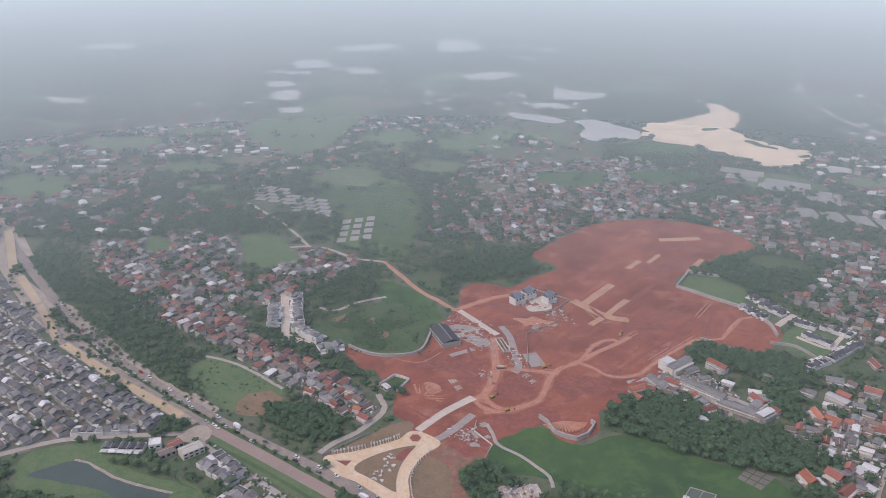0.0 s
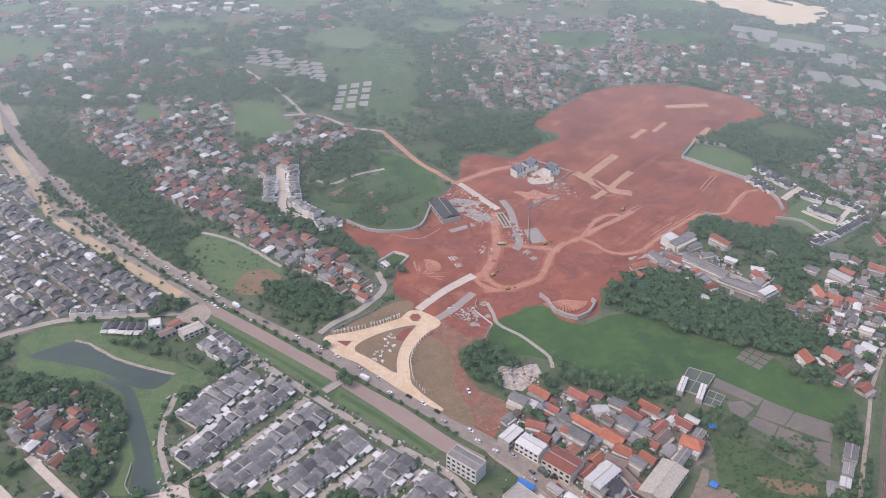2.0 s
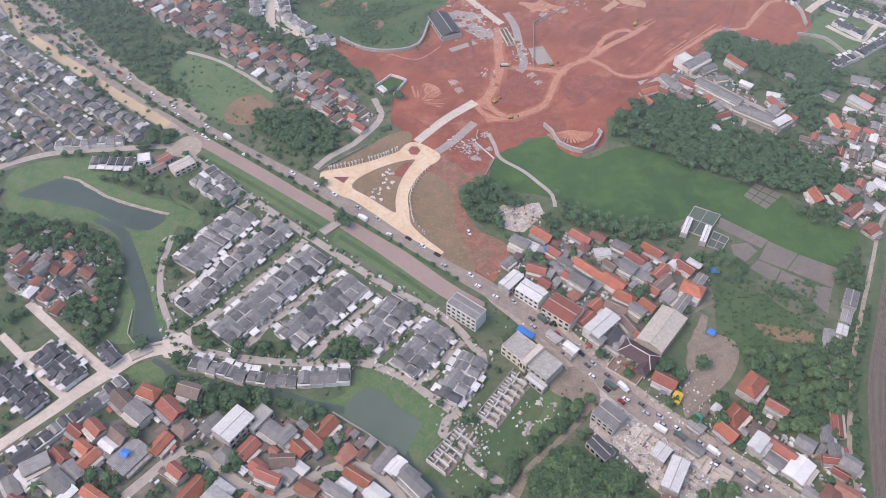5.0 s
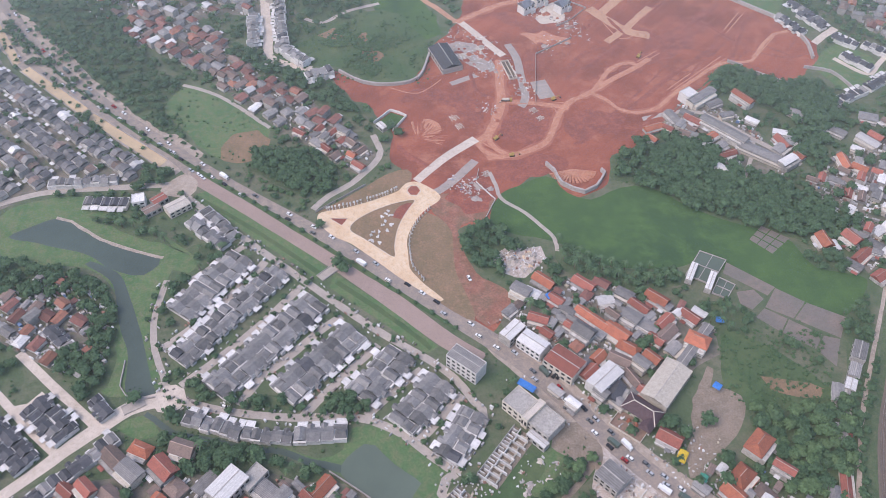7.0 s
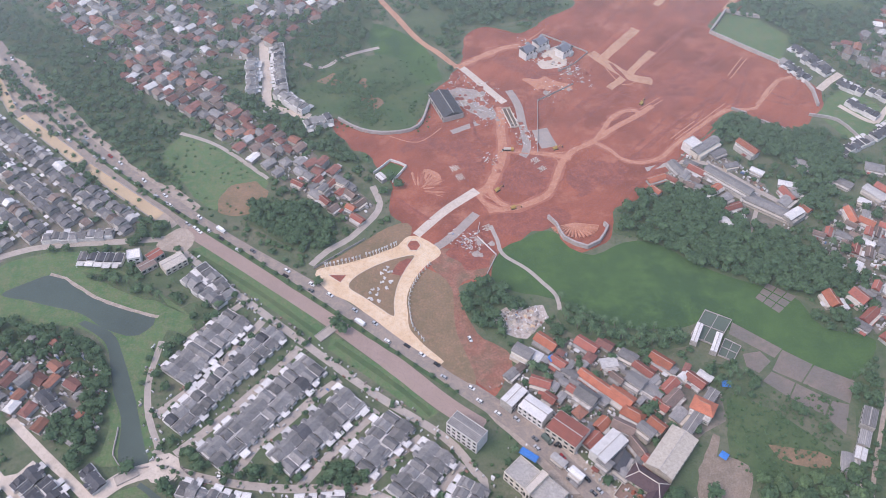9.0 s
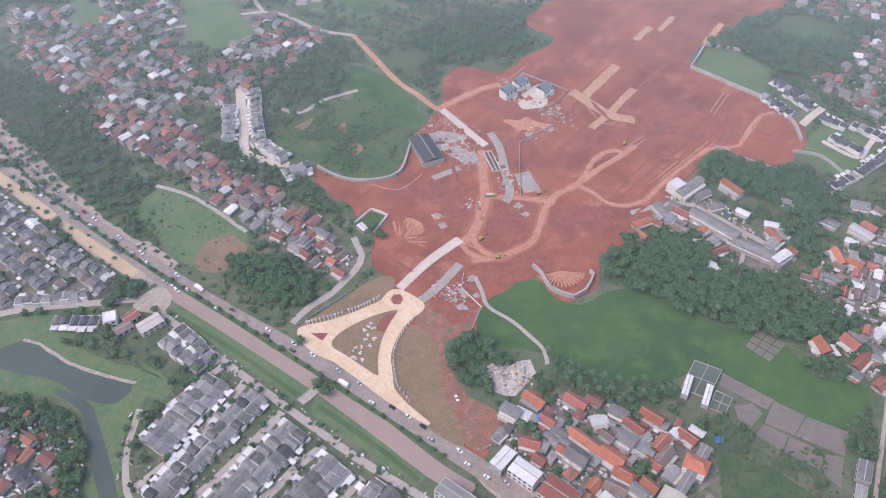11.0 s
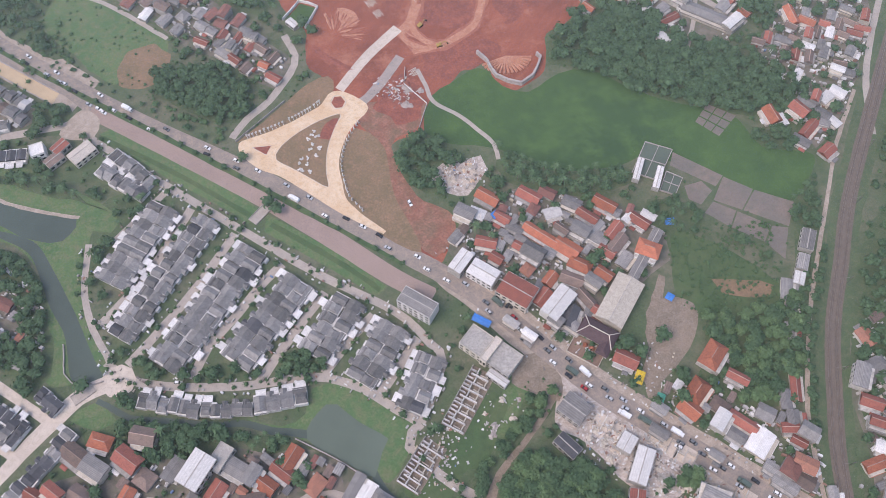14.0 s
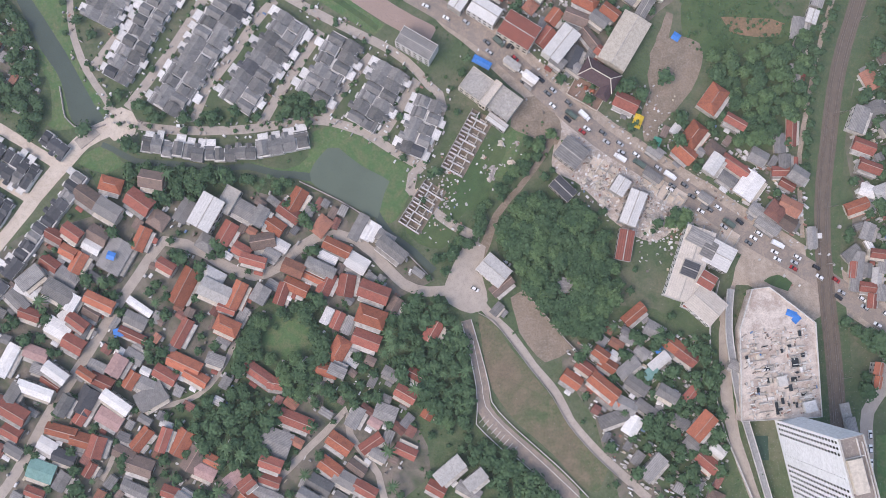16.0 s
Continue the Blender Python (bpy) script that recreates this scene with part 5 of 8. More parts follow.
HOUSES += [(-89, 263, 8.0, 7.3, -37, "r"), (-83, 257, 11.5, 6.2, -23, "r"), (-67, 262, 7.0, 6.2, -37, "w"), (-72, 258, 7.0, 6.2, -37, "g"), (-41, 258, 12.6, 7.5, -33, "o"), (-46, 254, 8.5, 4.5, -33, "w"), (-50, 249, 13.8, 6.2, -33, "g"), (-32, 249, 9.8, 9.2, -38, "w"), (-28, 266, 12.5, 6.2, 55, "g"), (-21, 264, 8.0, 6.8, 53, "w"), (-22, 254, 6.3, 5.6, 53, "w"), (-16, 260, 8.1, 6.3, -38, "g"), (-15, 250, 14.3, 7.9, -46, "g"), (-104, 244, 14.2, 10.2, -32, "a"), (-92, 241, 12.5, 7.7, 58, "o"), (-99, 235, 8.0, 4.5, -27, "r"), (-100, 226, 10.9, 8.9, -32, "oh"), (-92, 230, 9.4, 4.6, 54, "g"), (-64, 241, 11.3, 7.8, -32, "o"), (-70, 239, 9.7, 6.8, 63, "r"), (-54, 245, 11.4, 5.7, -33, "o")]
HOUSES += [(-47, 241, 9.7, 8.0, 58, "r"), (-37, 239, 9.6, 9.2, 73, "r"), (-25, 233, 13.6, 9.7, -28, "r"), (-28, 221, 13.1, 10.1, -27, "oh"), (-32, 210, 12.4, 9.0, -28, "r"), (-49, 225, 7.4, 4.9, 57, "w"), (-44, 222, 7.8, 6.2, 58, "r"), (-39, 219, 8.0, 4.5, 58, "g"), (-45, 207, 11.3, 9.6, 53, "oh"), (-54, 198, 10.8, 8.4, -23, "oh"), (-22, 192, 7.3, 5.6, -37, "g"), (-87, 200, 16.4, 7.2, -42, "r"), (-78, 194, 9.6, 7.1, -17, "r"), (-72, 175, 15.3, 8.2, -29, "r"), (-84, 166, 15.3, 13.2, -27, "g"), (-86, 156, 10.1, 7.6, -27, "r"), (-88, 148, 9.4, 6.5, -27, "r"), (-115, 161, 7.2, 6.1, -34, "o"), (-120, 156, 10.2, 7.5, -32, "p"), (-105, 151, 7.8, 6.8, 32, "p"), (-98, 148, 7.1, 6.7, 32, "r")]
HOUSES += [(-92, 142, 11.0, 5.9, -27, "g"), (-52, 161, 11.3, 8.4, -42, "o"), (-58, 150, 10.0, 8.2, -43, "o"), (-70, 138, 9.0, 6.6, -37, "s"), (-64, 142, 10.6, 8.7, -37, "s"), (-51, 143, 10.7, 8.3, -37, "g"), (-42, 137, 10.6, 7.3, -37, "r"), (-41, 173, 9.4, 7.7, 54, "g"), (-35, 159, 10.6, 6.5, 27, "r"), (-27, 173, 9.7, 8.9, -27, "g"), (-33, 169, 5.6, 5.0, -38, "p"), (-33, 153, 7.7, 5.6, -37, "g"), (70, 225, 11.3, 6.9, -8, "g"), (36, 217, 5.7, 4.5, 42, "g"), (40, 228, 10.9, 6.8, 32, "b"), (104, 205, 11.3, 6.7, 32, "o"), (67, 177, 8.9, 7.8, -42, "o"), (75, 182, 9.3, 6.2, -43, "r"), (82, 172, 15.0, 7.8, -47, "o"), (85, 166, 10.0, 8.1, -47, "o"), (86, 182, 7.8, 6.6, -42, "o")]
HOUSES += [(97, 179, 10.8, 6.8, 31, "g"), (104, 186, 6.5, 5.7, -43, "g"), (113, 180, 9.7, 6.2, 32, "w"), (120, 187, 9.1, 8.1, -43, "o"), (126, 181, 9.3, 8.1, -43, "r"), (108, 175, 6.4, 6.1, 32, "t"), (99, 170, 10.5, 6.9, -43, "g"), (102, 158, 10.6, 5.7, -43, "g"), (86, 155, 13.5, 7.2, 12, "g"), (129, 146, 12.8, 9.4, 41, "o"), (118, 149, 7.3, 6.1, -37, "g"), (122, 137, 8.8, 6.7, -47, "g"), (128, 128, 11.0, 7.8, -48, "r"), (134, 133, 7.1, 5.8, -47, "w"), (102, 129, 12.8, 7.6, 41, "g"), (160, 308, 12.9, 10.9, 47, "oh"), (168, 295, 9.8, 5.8, -38, "r"), (148, 291.5, 11.5, 10.2, 44, "oh"), (140.5, 283, 10, 9, -50, "o"), (155, 275, 9.3, 7.9, 47, "w"), (165, 273, 13.7, 6.9, -43, "r")]
HOUSES += [(172, 262, 12.3, 11.3, 46, "w"), (160, 267, 8.5, 6.4, -43, "g"), (198, 288, 14.6, 5.7, 78, "r"), (191, 282, 8.7, 6.3, 83, "g"), (192, 272, 7.1, 6.9, 82, "g"), (188, 267, 7.5, 5.7, -8, "r"), (173, 249, 7.5, 5.8, -44, "g"), (177, 241, 11.3, 6.4, -44, "g"), (199, 232, 9.7, 4.6, 83, "g"), (210, 340, 10.2, 7.0, 72, "g"), (209, 329, 7.6, 6.9, 73, "g"), (204, 317, 7.7, 5.7, 72, "g"), (115, 312.5, 11, 9, -33, "r"), (232, 288, 11.8, 8.7, 61, "g"), (232, 274, 9.8, 7.6, -28, "r"), (232, 263, 9.8, 6.4, -28, "r"), (231, 251, 8.6, 7.1, -28, "w"), (224, 244, 10.4, 6.9, 12, "o"), (228, 231, 7.6, 7.2, 62, "g"), (220, 215, 12.5, 6.9, 73, "g")]
HOUSES += [(217.6, 221, 8, 6, 30, "g"), (218, 213, 7, 5.5, 75, "r"), (224, 212, 6, 5, 75, "g"), (217, 206, 6.5, 5, 75, "g"), (222, 203, 7, 5.5, -15, "r"), (228.5, 208, 8, 5.5, 75, "a"), (229, 200, 7, 6, 75, "g"), (224, 196.5, 6, 5, 75, "r"), (233, 214, 8, 6, 70, "g"), (229, 219, 7, 5, -15, "r"), (220, 163, 5, 4.5, 70, "o"), (220, 156, 5, 4, 70, "o")]
HOUSES += [(233, 449, 10.4, 9.2, -78, "o"), (238, 445, 6.9, 5.9, -78, "w"), (249, 449, 9.7, 9.1, -56, "r"), (256, 454, 9.5, 8.5, -44, "g"), (263, 445, 8.2, 6.9, -45, "g"), (270, 456, 7.8, 7.2, 34, "w"), (268, 439, 6.4, 6.1, -58, "w"), (254, 437, 13.9, 7.0, 41, "r"), (277, 459, 8.3, 7.8, -44, "w"), (259, 420, 8.2, 8.2, 34, "r"), (245, 429, 9.5, 6.1, -44, "g")]
HOUSES += [(83, 338, 7.1, 5.8, -43, "g"), (68, 332, 6.9, 4.1, -44, "w"), (92.5, 340, 10.5, 9, 59, "d"), (92, 334, 8.8, 5.9, -43, "g"), (60, 341, 7.5, 4.3, -44, "a"), (126, 286, 7.5, 5.4, -44, "g"), (107, 340, 7.5, 5.9, -44, "r"), (123, 274, 8.5, 4.7, -43, "g"), (190, 260, 6.8, 4.7, -38, "r"), (148, 259, 6.4, 4.1, -44, "g")]
HOUSES += [(-15, 225, 8.4, 6.8, 54, "b"), (3, 210, 9.6, 8.4, 53, "r"), (-10, 190, 6.7, 6.1, -37, "r"), (-16, 181, 9.6, 7.3, -37, "r"), (-4, 171, 7.2, 6.8, 51, "o"), (2, 141, 13.9, 8.4, 32, "a"), (14, 135, 10.0, 7.2, 31, "a"), (-7, 133, 8.3, 6.7, -37, "r"), (9, 130, 11.0, 6.0, -37, "g"), (149, 173, 6.3, 5.1, -37, "g"), (98, 194, 6.1, 5.1, -38, "g"), (83, 188, 7.1, 6.2, -43, "o"), (113, 164, 9.4, 7.2, -38, "g"), (126, 162, 7.4, 5.7, 41, "r")]
HOUSES += [(193, 550, 32.4, 8, -45, "g"), (216, 527, 32.6, 9, -37, "g"), (233, 536, 18.1, 8, 42, "g"), (186, 586, 21.8, 8, 38, "g"), (194, 581, 10.6, 6, 29, "g"), (214, 585, 15.5, 7, -53, "o"), (175, 563, 11.9, 7, -41, "r"), (161, 566, 12.6, 7, -65, "g"), (146, 554, 11.6, 6, 23, "o"), (143, 543, 7.1, 5, -51, "o"), (187, 547, 12.1, 6, 37, "o"), (179, 536, 7.7, 5, 38, "w"), (188, 534, 11.7, 7, 37, "g"), (192, 527, 11.3, 6, 22, "r")]
HOUSES += [(250, 570, 12.8, 7, -45, "g"), (200, 568, 8.8, 5, 15, "g"), (216, 562, 8.1, 5, -37, "w"), (271, 552, 13.8, 7, -40, "g"), (297, 546, 9.1, 7, -49, "r"), (290, 541, 14.5, 8, -51, "a"), (299, 566, 11.2, 9, -19, "gh"), (267, 520, 12.7, 7, -85, "o"), (276, 514, 9.1, 7, -37, "o"), (319, 547, 11.0, 7, -34, "r"), (234, 549, 11.1, 6, -18, "w"), (231, 540, 11.7, 7, -68, "r"), (230, 518, 11.9, 7, 35, "w"), (310, 561, 6.8, 6, -58, "b")]
HOUSES += [(341, 591, 12.1, 6, -85, "r"), (184, 514, 9.3, 6, -55, "w"), (239, 526, 6.7, 6, -54, "o")]
HOUSES += [(59, 416, 12.1, 8.4, -40, "o"), (82, 414, 12.1, 8.4, -40, "r"), (45, 407, 10.2, 8.4, -35, "g"), (65, 402, 8.4, 6.5, -40, "r"), (54, 388, 10.2, 7.4, -20, "r"), (84, 389, 18.6, 7.0, -43, "o"), (97, 379, 13.0, 10.2, -43, "o"), (102, 368, 11.2, 8.4, -35, "oh"), (72, 383, 7.4, 5.6, -40, "r"), (78, 378, 11.2, 9.3, -40, "s"), (94, 401, 8.4, 7.4, 10, "a"), (105, 406, 9.3, 7.4, -35, "g"), (112, 397, 11.2, 6.5, -45, "r"), (106, 388, 9.3, 8.4, -40, "g"), (123, 403, 12.1, 8.4, -40, "o"), (115, 383, 10.2, 8.4, -40, "g"), (126, 386, 10.2, 7.4, 45, "r"), (126, 378, 11.2, 8.4, 45, "b"), (140, 390, 10.2, 7.4, -45, "r"), (146, 393, 7.4, 4.7, -40, "w"), (135, 393, 5.6, 4.7, 40, "w"), (140, 371, 11.2, 10.2, -30, "oh"), (128, 368, 8.4, 7.4, 45, "g"), (113, 360, 8.4, 7.4, -45, "o"), (107, 357, 8.4, 6.5, -45, "g"), (96, 360, 11.2, 8.4, -30, "b"), (86, 362, 7.4, 7.4, 45, "o"), (80, 352, 9.3, 7.4, 45, "r"), (101, 349, 10.2, 6.5, -60, "b"), (58, 378, 6.5, 6.5, -40, "r"), (39, 394, 7.4, 5.6, 45, "g"), (118, 374, 8.4, 6.5, -40, "r"), (117, 390, 7.4, 5.6, 40, "g"), (96, 390, 7.4, 4.7, -45, "b"), (71, 395, 8.4, 4.7, -35, "g"), (127, 398, 7.4, 5.6, -40, "g"), (87, 378, 6.5, 4.7, -40, "g")]
LANE_LINE = curve_through(MAIN_LANE, 1.5)
for x, y, l, w, deg, code in HOUSES:
    # keep the main lane clear of walls and eaves
    if x < 12 and y < 300:
        for q in LANE_LINE:
            d, keep = math.hypot(x - q[0], y - q[1]), 0.5 * min(l, w) + 3.2
            if 0.1 < d < keep:
                x, y = q[0] + (x - q[0]) * keep / d, q[1] + (y - q[1]) * keep / d
    h = (x, y, l * 1.1, w * 1.1, deg, code)
    big = h[2] * h[3] > 120
    village_house(*h, floors=2 if rnd.random() < (0.35 if big else 0.12) else 1)

# ---- large single buildings ----


def flat_block(name, label, category, x, y, l, w, h, deg, wall, roof_mat, storeys, roof_tilt=0.0, parapet=True, bays=0):
    """A flat-roofed block with storey bands of windows and a parapet."""
    ob = thing(name, label, category, at(x, y, 0, deg))
    part("wall", Shape().box(0, 0, 0, l, w, h), wall, ob)
    top = Shape().gable(0, 0, h, l - 0.3, w - 0.3, roof_tilt, 0, 0.0) if roof_tilt else Shape().box(0, 0, h, l - 0.4, w - 0.4, 0.12)
    roof = part("roof", top, roof_mat, ob)
    if roof_tilt:
        part("ridge_cap", Shape().box(0, 0, h + roof_tilt - 0.02, l - 0.3, 0.5, 0.14), M_CONC, roof)
    if parapet:
        p = Shape().box(0, w / 2 - 0.1, h, l, 0.2, 0.7).box(0, -w / 2 + 0.1, h, l, 0.2, 0.7).box(l / 2 - 0.1, 0, h, 0.2, w - 0.4, 0.7).box(-l / 2 + 0.1, 0, h, 0.2, w - 0.4, 0.7)
        part("parapet", p, wall, ob)
    n = bays or max(2, int(l / 3.2))
    for sy in (-1, 1):
        for k in range(n):
            for fl in range(storeys):
                part("window", Shape().box(-l / 2 + l * (k + 0.5) / n, sy * w / 2, h / storeys * (fl + 0.35), l / n * 0.55, 0.1, h / storeys * 0.42), M_WINDOW, ob)
    claim_disc(x, y, max(l, w) * 0.55)
    return ob


flat_block("corner_building", "white three-storey corner building beside the main road", "building", 13, 356, 20, 9.5, 10, -38, M_WALL, M_ASBESTOS, 3, 0.8)
flat_block("shop_building", "pale concrete shop building with a stepped roof terrace", "building", 41, 331.5, 14.5, 13, 7.4, -44, M_CREAM, M_CONC, 2)
flat_block("shop_building", "grey concrete shop building beside the stepped terrace", "building", 53, 321, 14.5, 14, 6.2, -44, M_CONC, M_CONC, 2)
flat_block("stair_block", "pale stair block rising between two shop roofs", "building", 47, 326, 4, 15, 8.2, -44, M_CREAM, M_CREAM_SHEET, 1)
flat_block("rear_shed", "low white lean-to behind the shops", "shed", 48.5, 312, 12, 4.5, 4, -44, M_CONC, M_WHITE, 1, 0.3, False)
flat_block("warehouse", "white metal-roofed hall standing among village houses", "hall", -103, 285, 18, 12.5, 8, 54, M_CONC, M_WHITE, 2, 0.6, False)
flat_block("annex", "grey flat-roofed annex of the white hall", "building", -92, 290, 14, 8, 5, 54, M_CONC, M_CONC, 1)
flat_block("shophouse", "broad shophouse with a dark red metal roof", "shop", 66, 357, 19, 14, 7.5, -40, M_CREAM, M_REDTILE, 2, 1.2, False)
flat_block("shophouse", "white-roofed shophouse facing the main road", "shop", 50, 370, 16, 10, 7, -40, M_WALL, M_WHITE, 2, 0.8, False)
flat_block("shophouse", "narrow shophouse with a white sheet roof", "shop", 39, 378, 14, 8, 7, 48, M_CONC, M_WHITE, 2, 0.6, False)
flat_block("market_hall", "large shop hall with a bright white roof", "hall", 86.5, 347.5, 19.5, 10.5, 7, 44, M_WALL, M_WHITE, 2, 0.8, False)
flat_block("warehouse", "long warehouse with a cream sheet roof", "warehouse", 119, 345, 29, 15.5, 5.5, 52, M_CREAM, plain("cream_sheets", (0.46, 0.41, 0.34), 0.7), 1, 1.6, False)
flat_block("warehouse", "narrow grey-roofed shed beside the warehouse", "shed", 139, 370, 34, 6, 5, 52, M_CONC, M_ASBESTOS, 1, 0.5, False)
flat_block("warehouse", "low white shed along the main road", "shed", 110.5, 259, 18.5, 9, 6, 61, M_CONC, M_WHITE, 1, 0.6, False)
flat_block("shop_building", "grey sheet-roofed shop at the junction", "shop", 83.5, 291, 14, 12, 6, -46, M_CONC, M_ASBESTOS, 2, 0.7, False)
flat_block("shop_building", "white-roofed shop among demolition rubble", "shop", 106, 271, 9.5, 8, 5, 50, M_CONC, M_WHITE, 1, 0.4, False)
flat_block("commercial_hall", "sprawling commercial hall with cream sheet roofs", "hall", 134.5, 227, 38, 15, 6.6, 63, M_WALL, M_CREAM_SHEET, 2, 0.9, False)
flat_block("commercial_hall", "commercial hall with white sheet roof facing the road", "hall", 149.5, 229.5, 14, 13, 7.2, -36, M_WALL, M_WHITE, 2, 0.6, False)
flat_block("commercial_hall", "commercial hall with ribbed cream sheet roof", "hall", 139, 206, 17, 14.5, 7.0, -49, M_WALL, M_CREAM_SHEET, 2, 1.0, False)
flat_block("commercial_wing", "weathered grey-roofed wing of the commercial hall", "hall", 141, 239, 13, 8, 7.8, -36, M_CONC, M_ASBESTOS, 1, 0.5, False)
flat_block("commercial_wing", "grey-roofed middle wing of the commercial hall", "hall", 144.5, 233, 7, 9, 8.0, -36, M_CONC, M_ASBESTOS, 1, 0.5, False)
flat_block("commercial_wing", "dark grey-roofed wing of the commercial hall", "hall", 133.5, 224.5, 8.5, 8, 8.3, -30, M_CONC, ROOFS["d"], 1, 0.5, False)
flat_block("commercial_wing", "dark red-roofed wing of the commercial hall", "hall", 141, 217.8, 8.6, 8, 8.4, -39, M_WALL, M_REDTILE, 1, 0.8, False)
flat_block("commercial_wing", "small maroon-roofed wing of the commercial hall", "hall", 131.5, 208.5, 7.5, 5, 5.5, 60, M_WALL, M_REDTILE, 1, 0.5, False)
flat_block("dark_shed", "long shed with a dark maroon sheet roof", "shed", 104, 241, 16, 8, 4, 72, M_CONC, M_REDTILE, 1, 0.5, False)
flat_block("dark_shed", "dark-roofed shed at the edge of the trees", "shed", 77, 273.5, 13, 7.5, 5, -52, M_CONC, M_DARKSLATE, 1, 0.8, False)
flat_block("school_building", "pale school building with ribbed sheet roofs", "school", 36.5, 237, 15, 11.5, 6, -48, M_CREAM, ROOFS["a"], 2, 0.9, False)
flat_block("assembly_hall", "large hall with a dark slate roof on the site", "hall", 2, 634, 30, 16, 4.6, -68, M_STONEWALL, M_DARKSLATE, 1, 2.6, False)
flat_block("trackside_shed", "long grey-roofed shed beside the railway path", "shed", 229, 367, 13, 7.5, 4.0, 63, M_CONC, M_ASBESTOS, 1, 0.6, False)
flat_block("trackside_shed", "small grey-roofed shed beside the railway path", "shed", 222.5, 354.5, 10, 6, 3.6, 63, M_CONC, M_ASBESTOS, 1, 0.5, False)
flat_block("trackside_shed", "small grey-roofed shed beside the railway path", "shed", 217.5, 345.5, 8, 6, 3.4, 63, M_CONC, M_WHITE, 1, 0.4, False)
for x, y in ((147.5, 423.1), (157.4, 416.2)):
    flat_block("fish_shed", "slim white-roofed shed beside the paddies", "shed", x, y, 15, 4, 4, 64, M_CONC, M_WHITE, 1, 0.4, False)
flat_block("yard_shed", "walled shed with a white roof on the red site", "shed", -42, 556, 8, 5, 3, -50, M_CONC, M_WHITE, 1, 0.4, False)
flat_block("site_office", "white two-storey site office beside the trees", "office", 176, 588, 10, 9, 7, 36, M_WALL, M_WHITE, 2)

flat_block("corner_building", "white cube-shaped two-storey house beside the lane", "house", -192, 480, 8, 8, 6.5, 15, M_WALL, M_WHITE, 2)
flat_block("shophouse", "cream shophouse with a brown sheet roof at the corner", "shop", -167, 476, 15, 9, 5, 40, M_CREAM, M_CREAM_SHEET, 2, 1.2, False)
flat_block("rear_shed", "low brown-roofed shed behind the cream shophouse", "shed", -183, 474, 11, 7, 4, 40, M_CONC, M_BROWN, 1, 0.8, False)
flat_block("dark_shed", "low shed with a bright red sheet roof", "shed", -180, 482, 10, 7, 4.5, 45, M_CONC, M_REDTILE, 1, 0.8, False)
# hipped roadside pavilion with a purple-brown roof and orange domes in its court
pav = thing("pavilion", "roadside pavilion with a dark plum hipped roof", "pavilion", at(104, 329, 0, -38))
part("wall", Shape().box(0, 0, 0, 18, 9, 4.5), M_CREAM, pav)
part("roof", Shape().gable(0, 0, 4.5, 19, 10, 3.2, 0, 0.6, 4.0).gable(6.5, -5.5, 4.2, 9, 6, 2.0, math.pi / 2, 0.4, 2.0), plain("plum_tiles", (0.085, 0.05, 0.055), 0.7), pav)
part("ridge", Shape().rod((-5.6, 0, 7.72), (5.6, 0, 7.72), 0.28).rod((-10, -5.5, 4.2), (-5.6, 0, 7.72), 0.24).rod((-10, 5.5, 4.2), (-5.6, 0, 7.72), 0.24).rod((10, -5.5, 4.2), (5.6, 0, 7.72), 0.24).rod((10, 5.5, 4.2), (5.6, 0, 7.72), 0.24), M_CREAM, pav, "pale curved ridge tiles")
part("court", Shape().box(-1, -10.5, 0.02, 18, 11, 0.2), plain("brick_paving", (0.26, 0.17, 0.13), 0.9), pav, "brick-paved forecourt")
part("court_wall", Shape().box(-1, -16, 0, 18, 0.3, 1.4).box(-10, -10.5, 0, 0.3, 11, 1.4).box(8, -10.5, 0, 0.3, 11, 1.4), M_CREAM, pav)
for k in range(2):
    part("dome", Shape().rod((-3 + 4 * k, -8, 0), (-3 + 4 * k, -8, 2.2), 1.6, 10, 0.4), M_ORANGE, pav, "small orange cone roof in the court")

# unfinished row houses, without roofs
for cx, cy, n, deg in ((31, 302, 8, 54), (3.5, 272.5, 6, 50)):
    ob = thing("unfinished_houses", "roofless concrete shells of unfinished row houses", "building shell", at(cx, cy, 0, deg))
    for k in range(n):
        x = (k - (n - 1) / 2) * 4.2
        part("cross_wall", Shape().box(x, 0, 0, 0.5, 12 - 2.4 * (k % 3 == 1), 3.0 - 0.5 * (k % 4 == 2)), M_WALL, ob)
        part("partition", Shape().box(x + 2.1, 1.5 + 0.6 * (k % 2), 0, 4.0, 0.5, 2.9).box(x + 2.1, 4.3, 0, 0.4, 3.2, 2.6), M_WALL, ob)
        part("partition", Shape().box(x + 2.1, -4.2 + 0.8 * (k % 3), 0, 3.8, 0.5, 2.2).box(x + 1.2, -1.6, 0, 0.4, 3.6, 2.4), M_CREAM, ob)
        if k % 2:
            part("ring_beam", Shape().box(x + 1.2, 3.6, 2.7, 0.3, 4.6, 0.3), M_CONC, ob)
    part("rear_wall", Shape().box(2.1, 6, 0, n * 4.2, 0.25, 3.0), M_CONC, ob)
    part("floor_slab", Shape().box(2.1, 0, 0, n * 4.2 + 1, 13, 0.2), M_MUD, ob)
    claim_disc(cx, cy, 14)

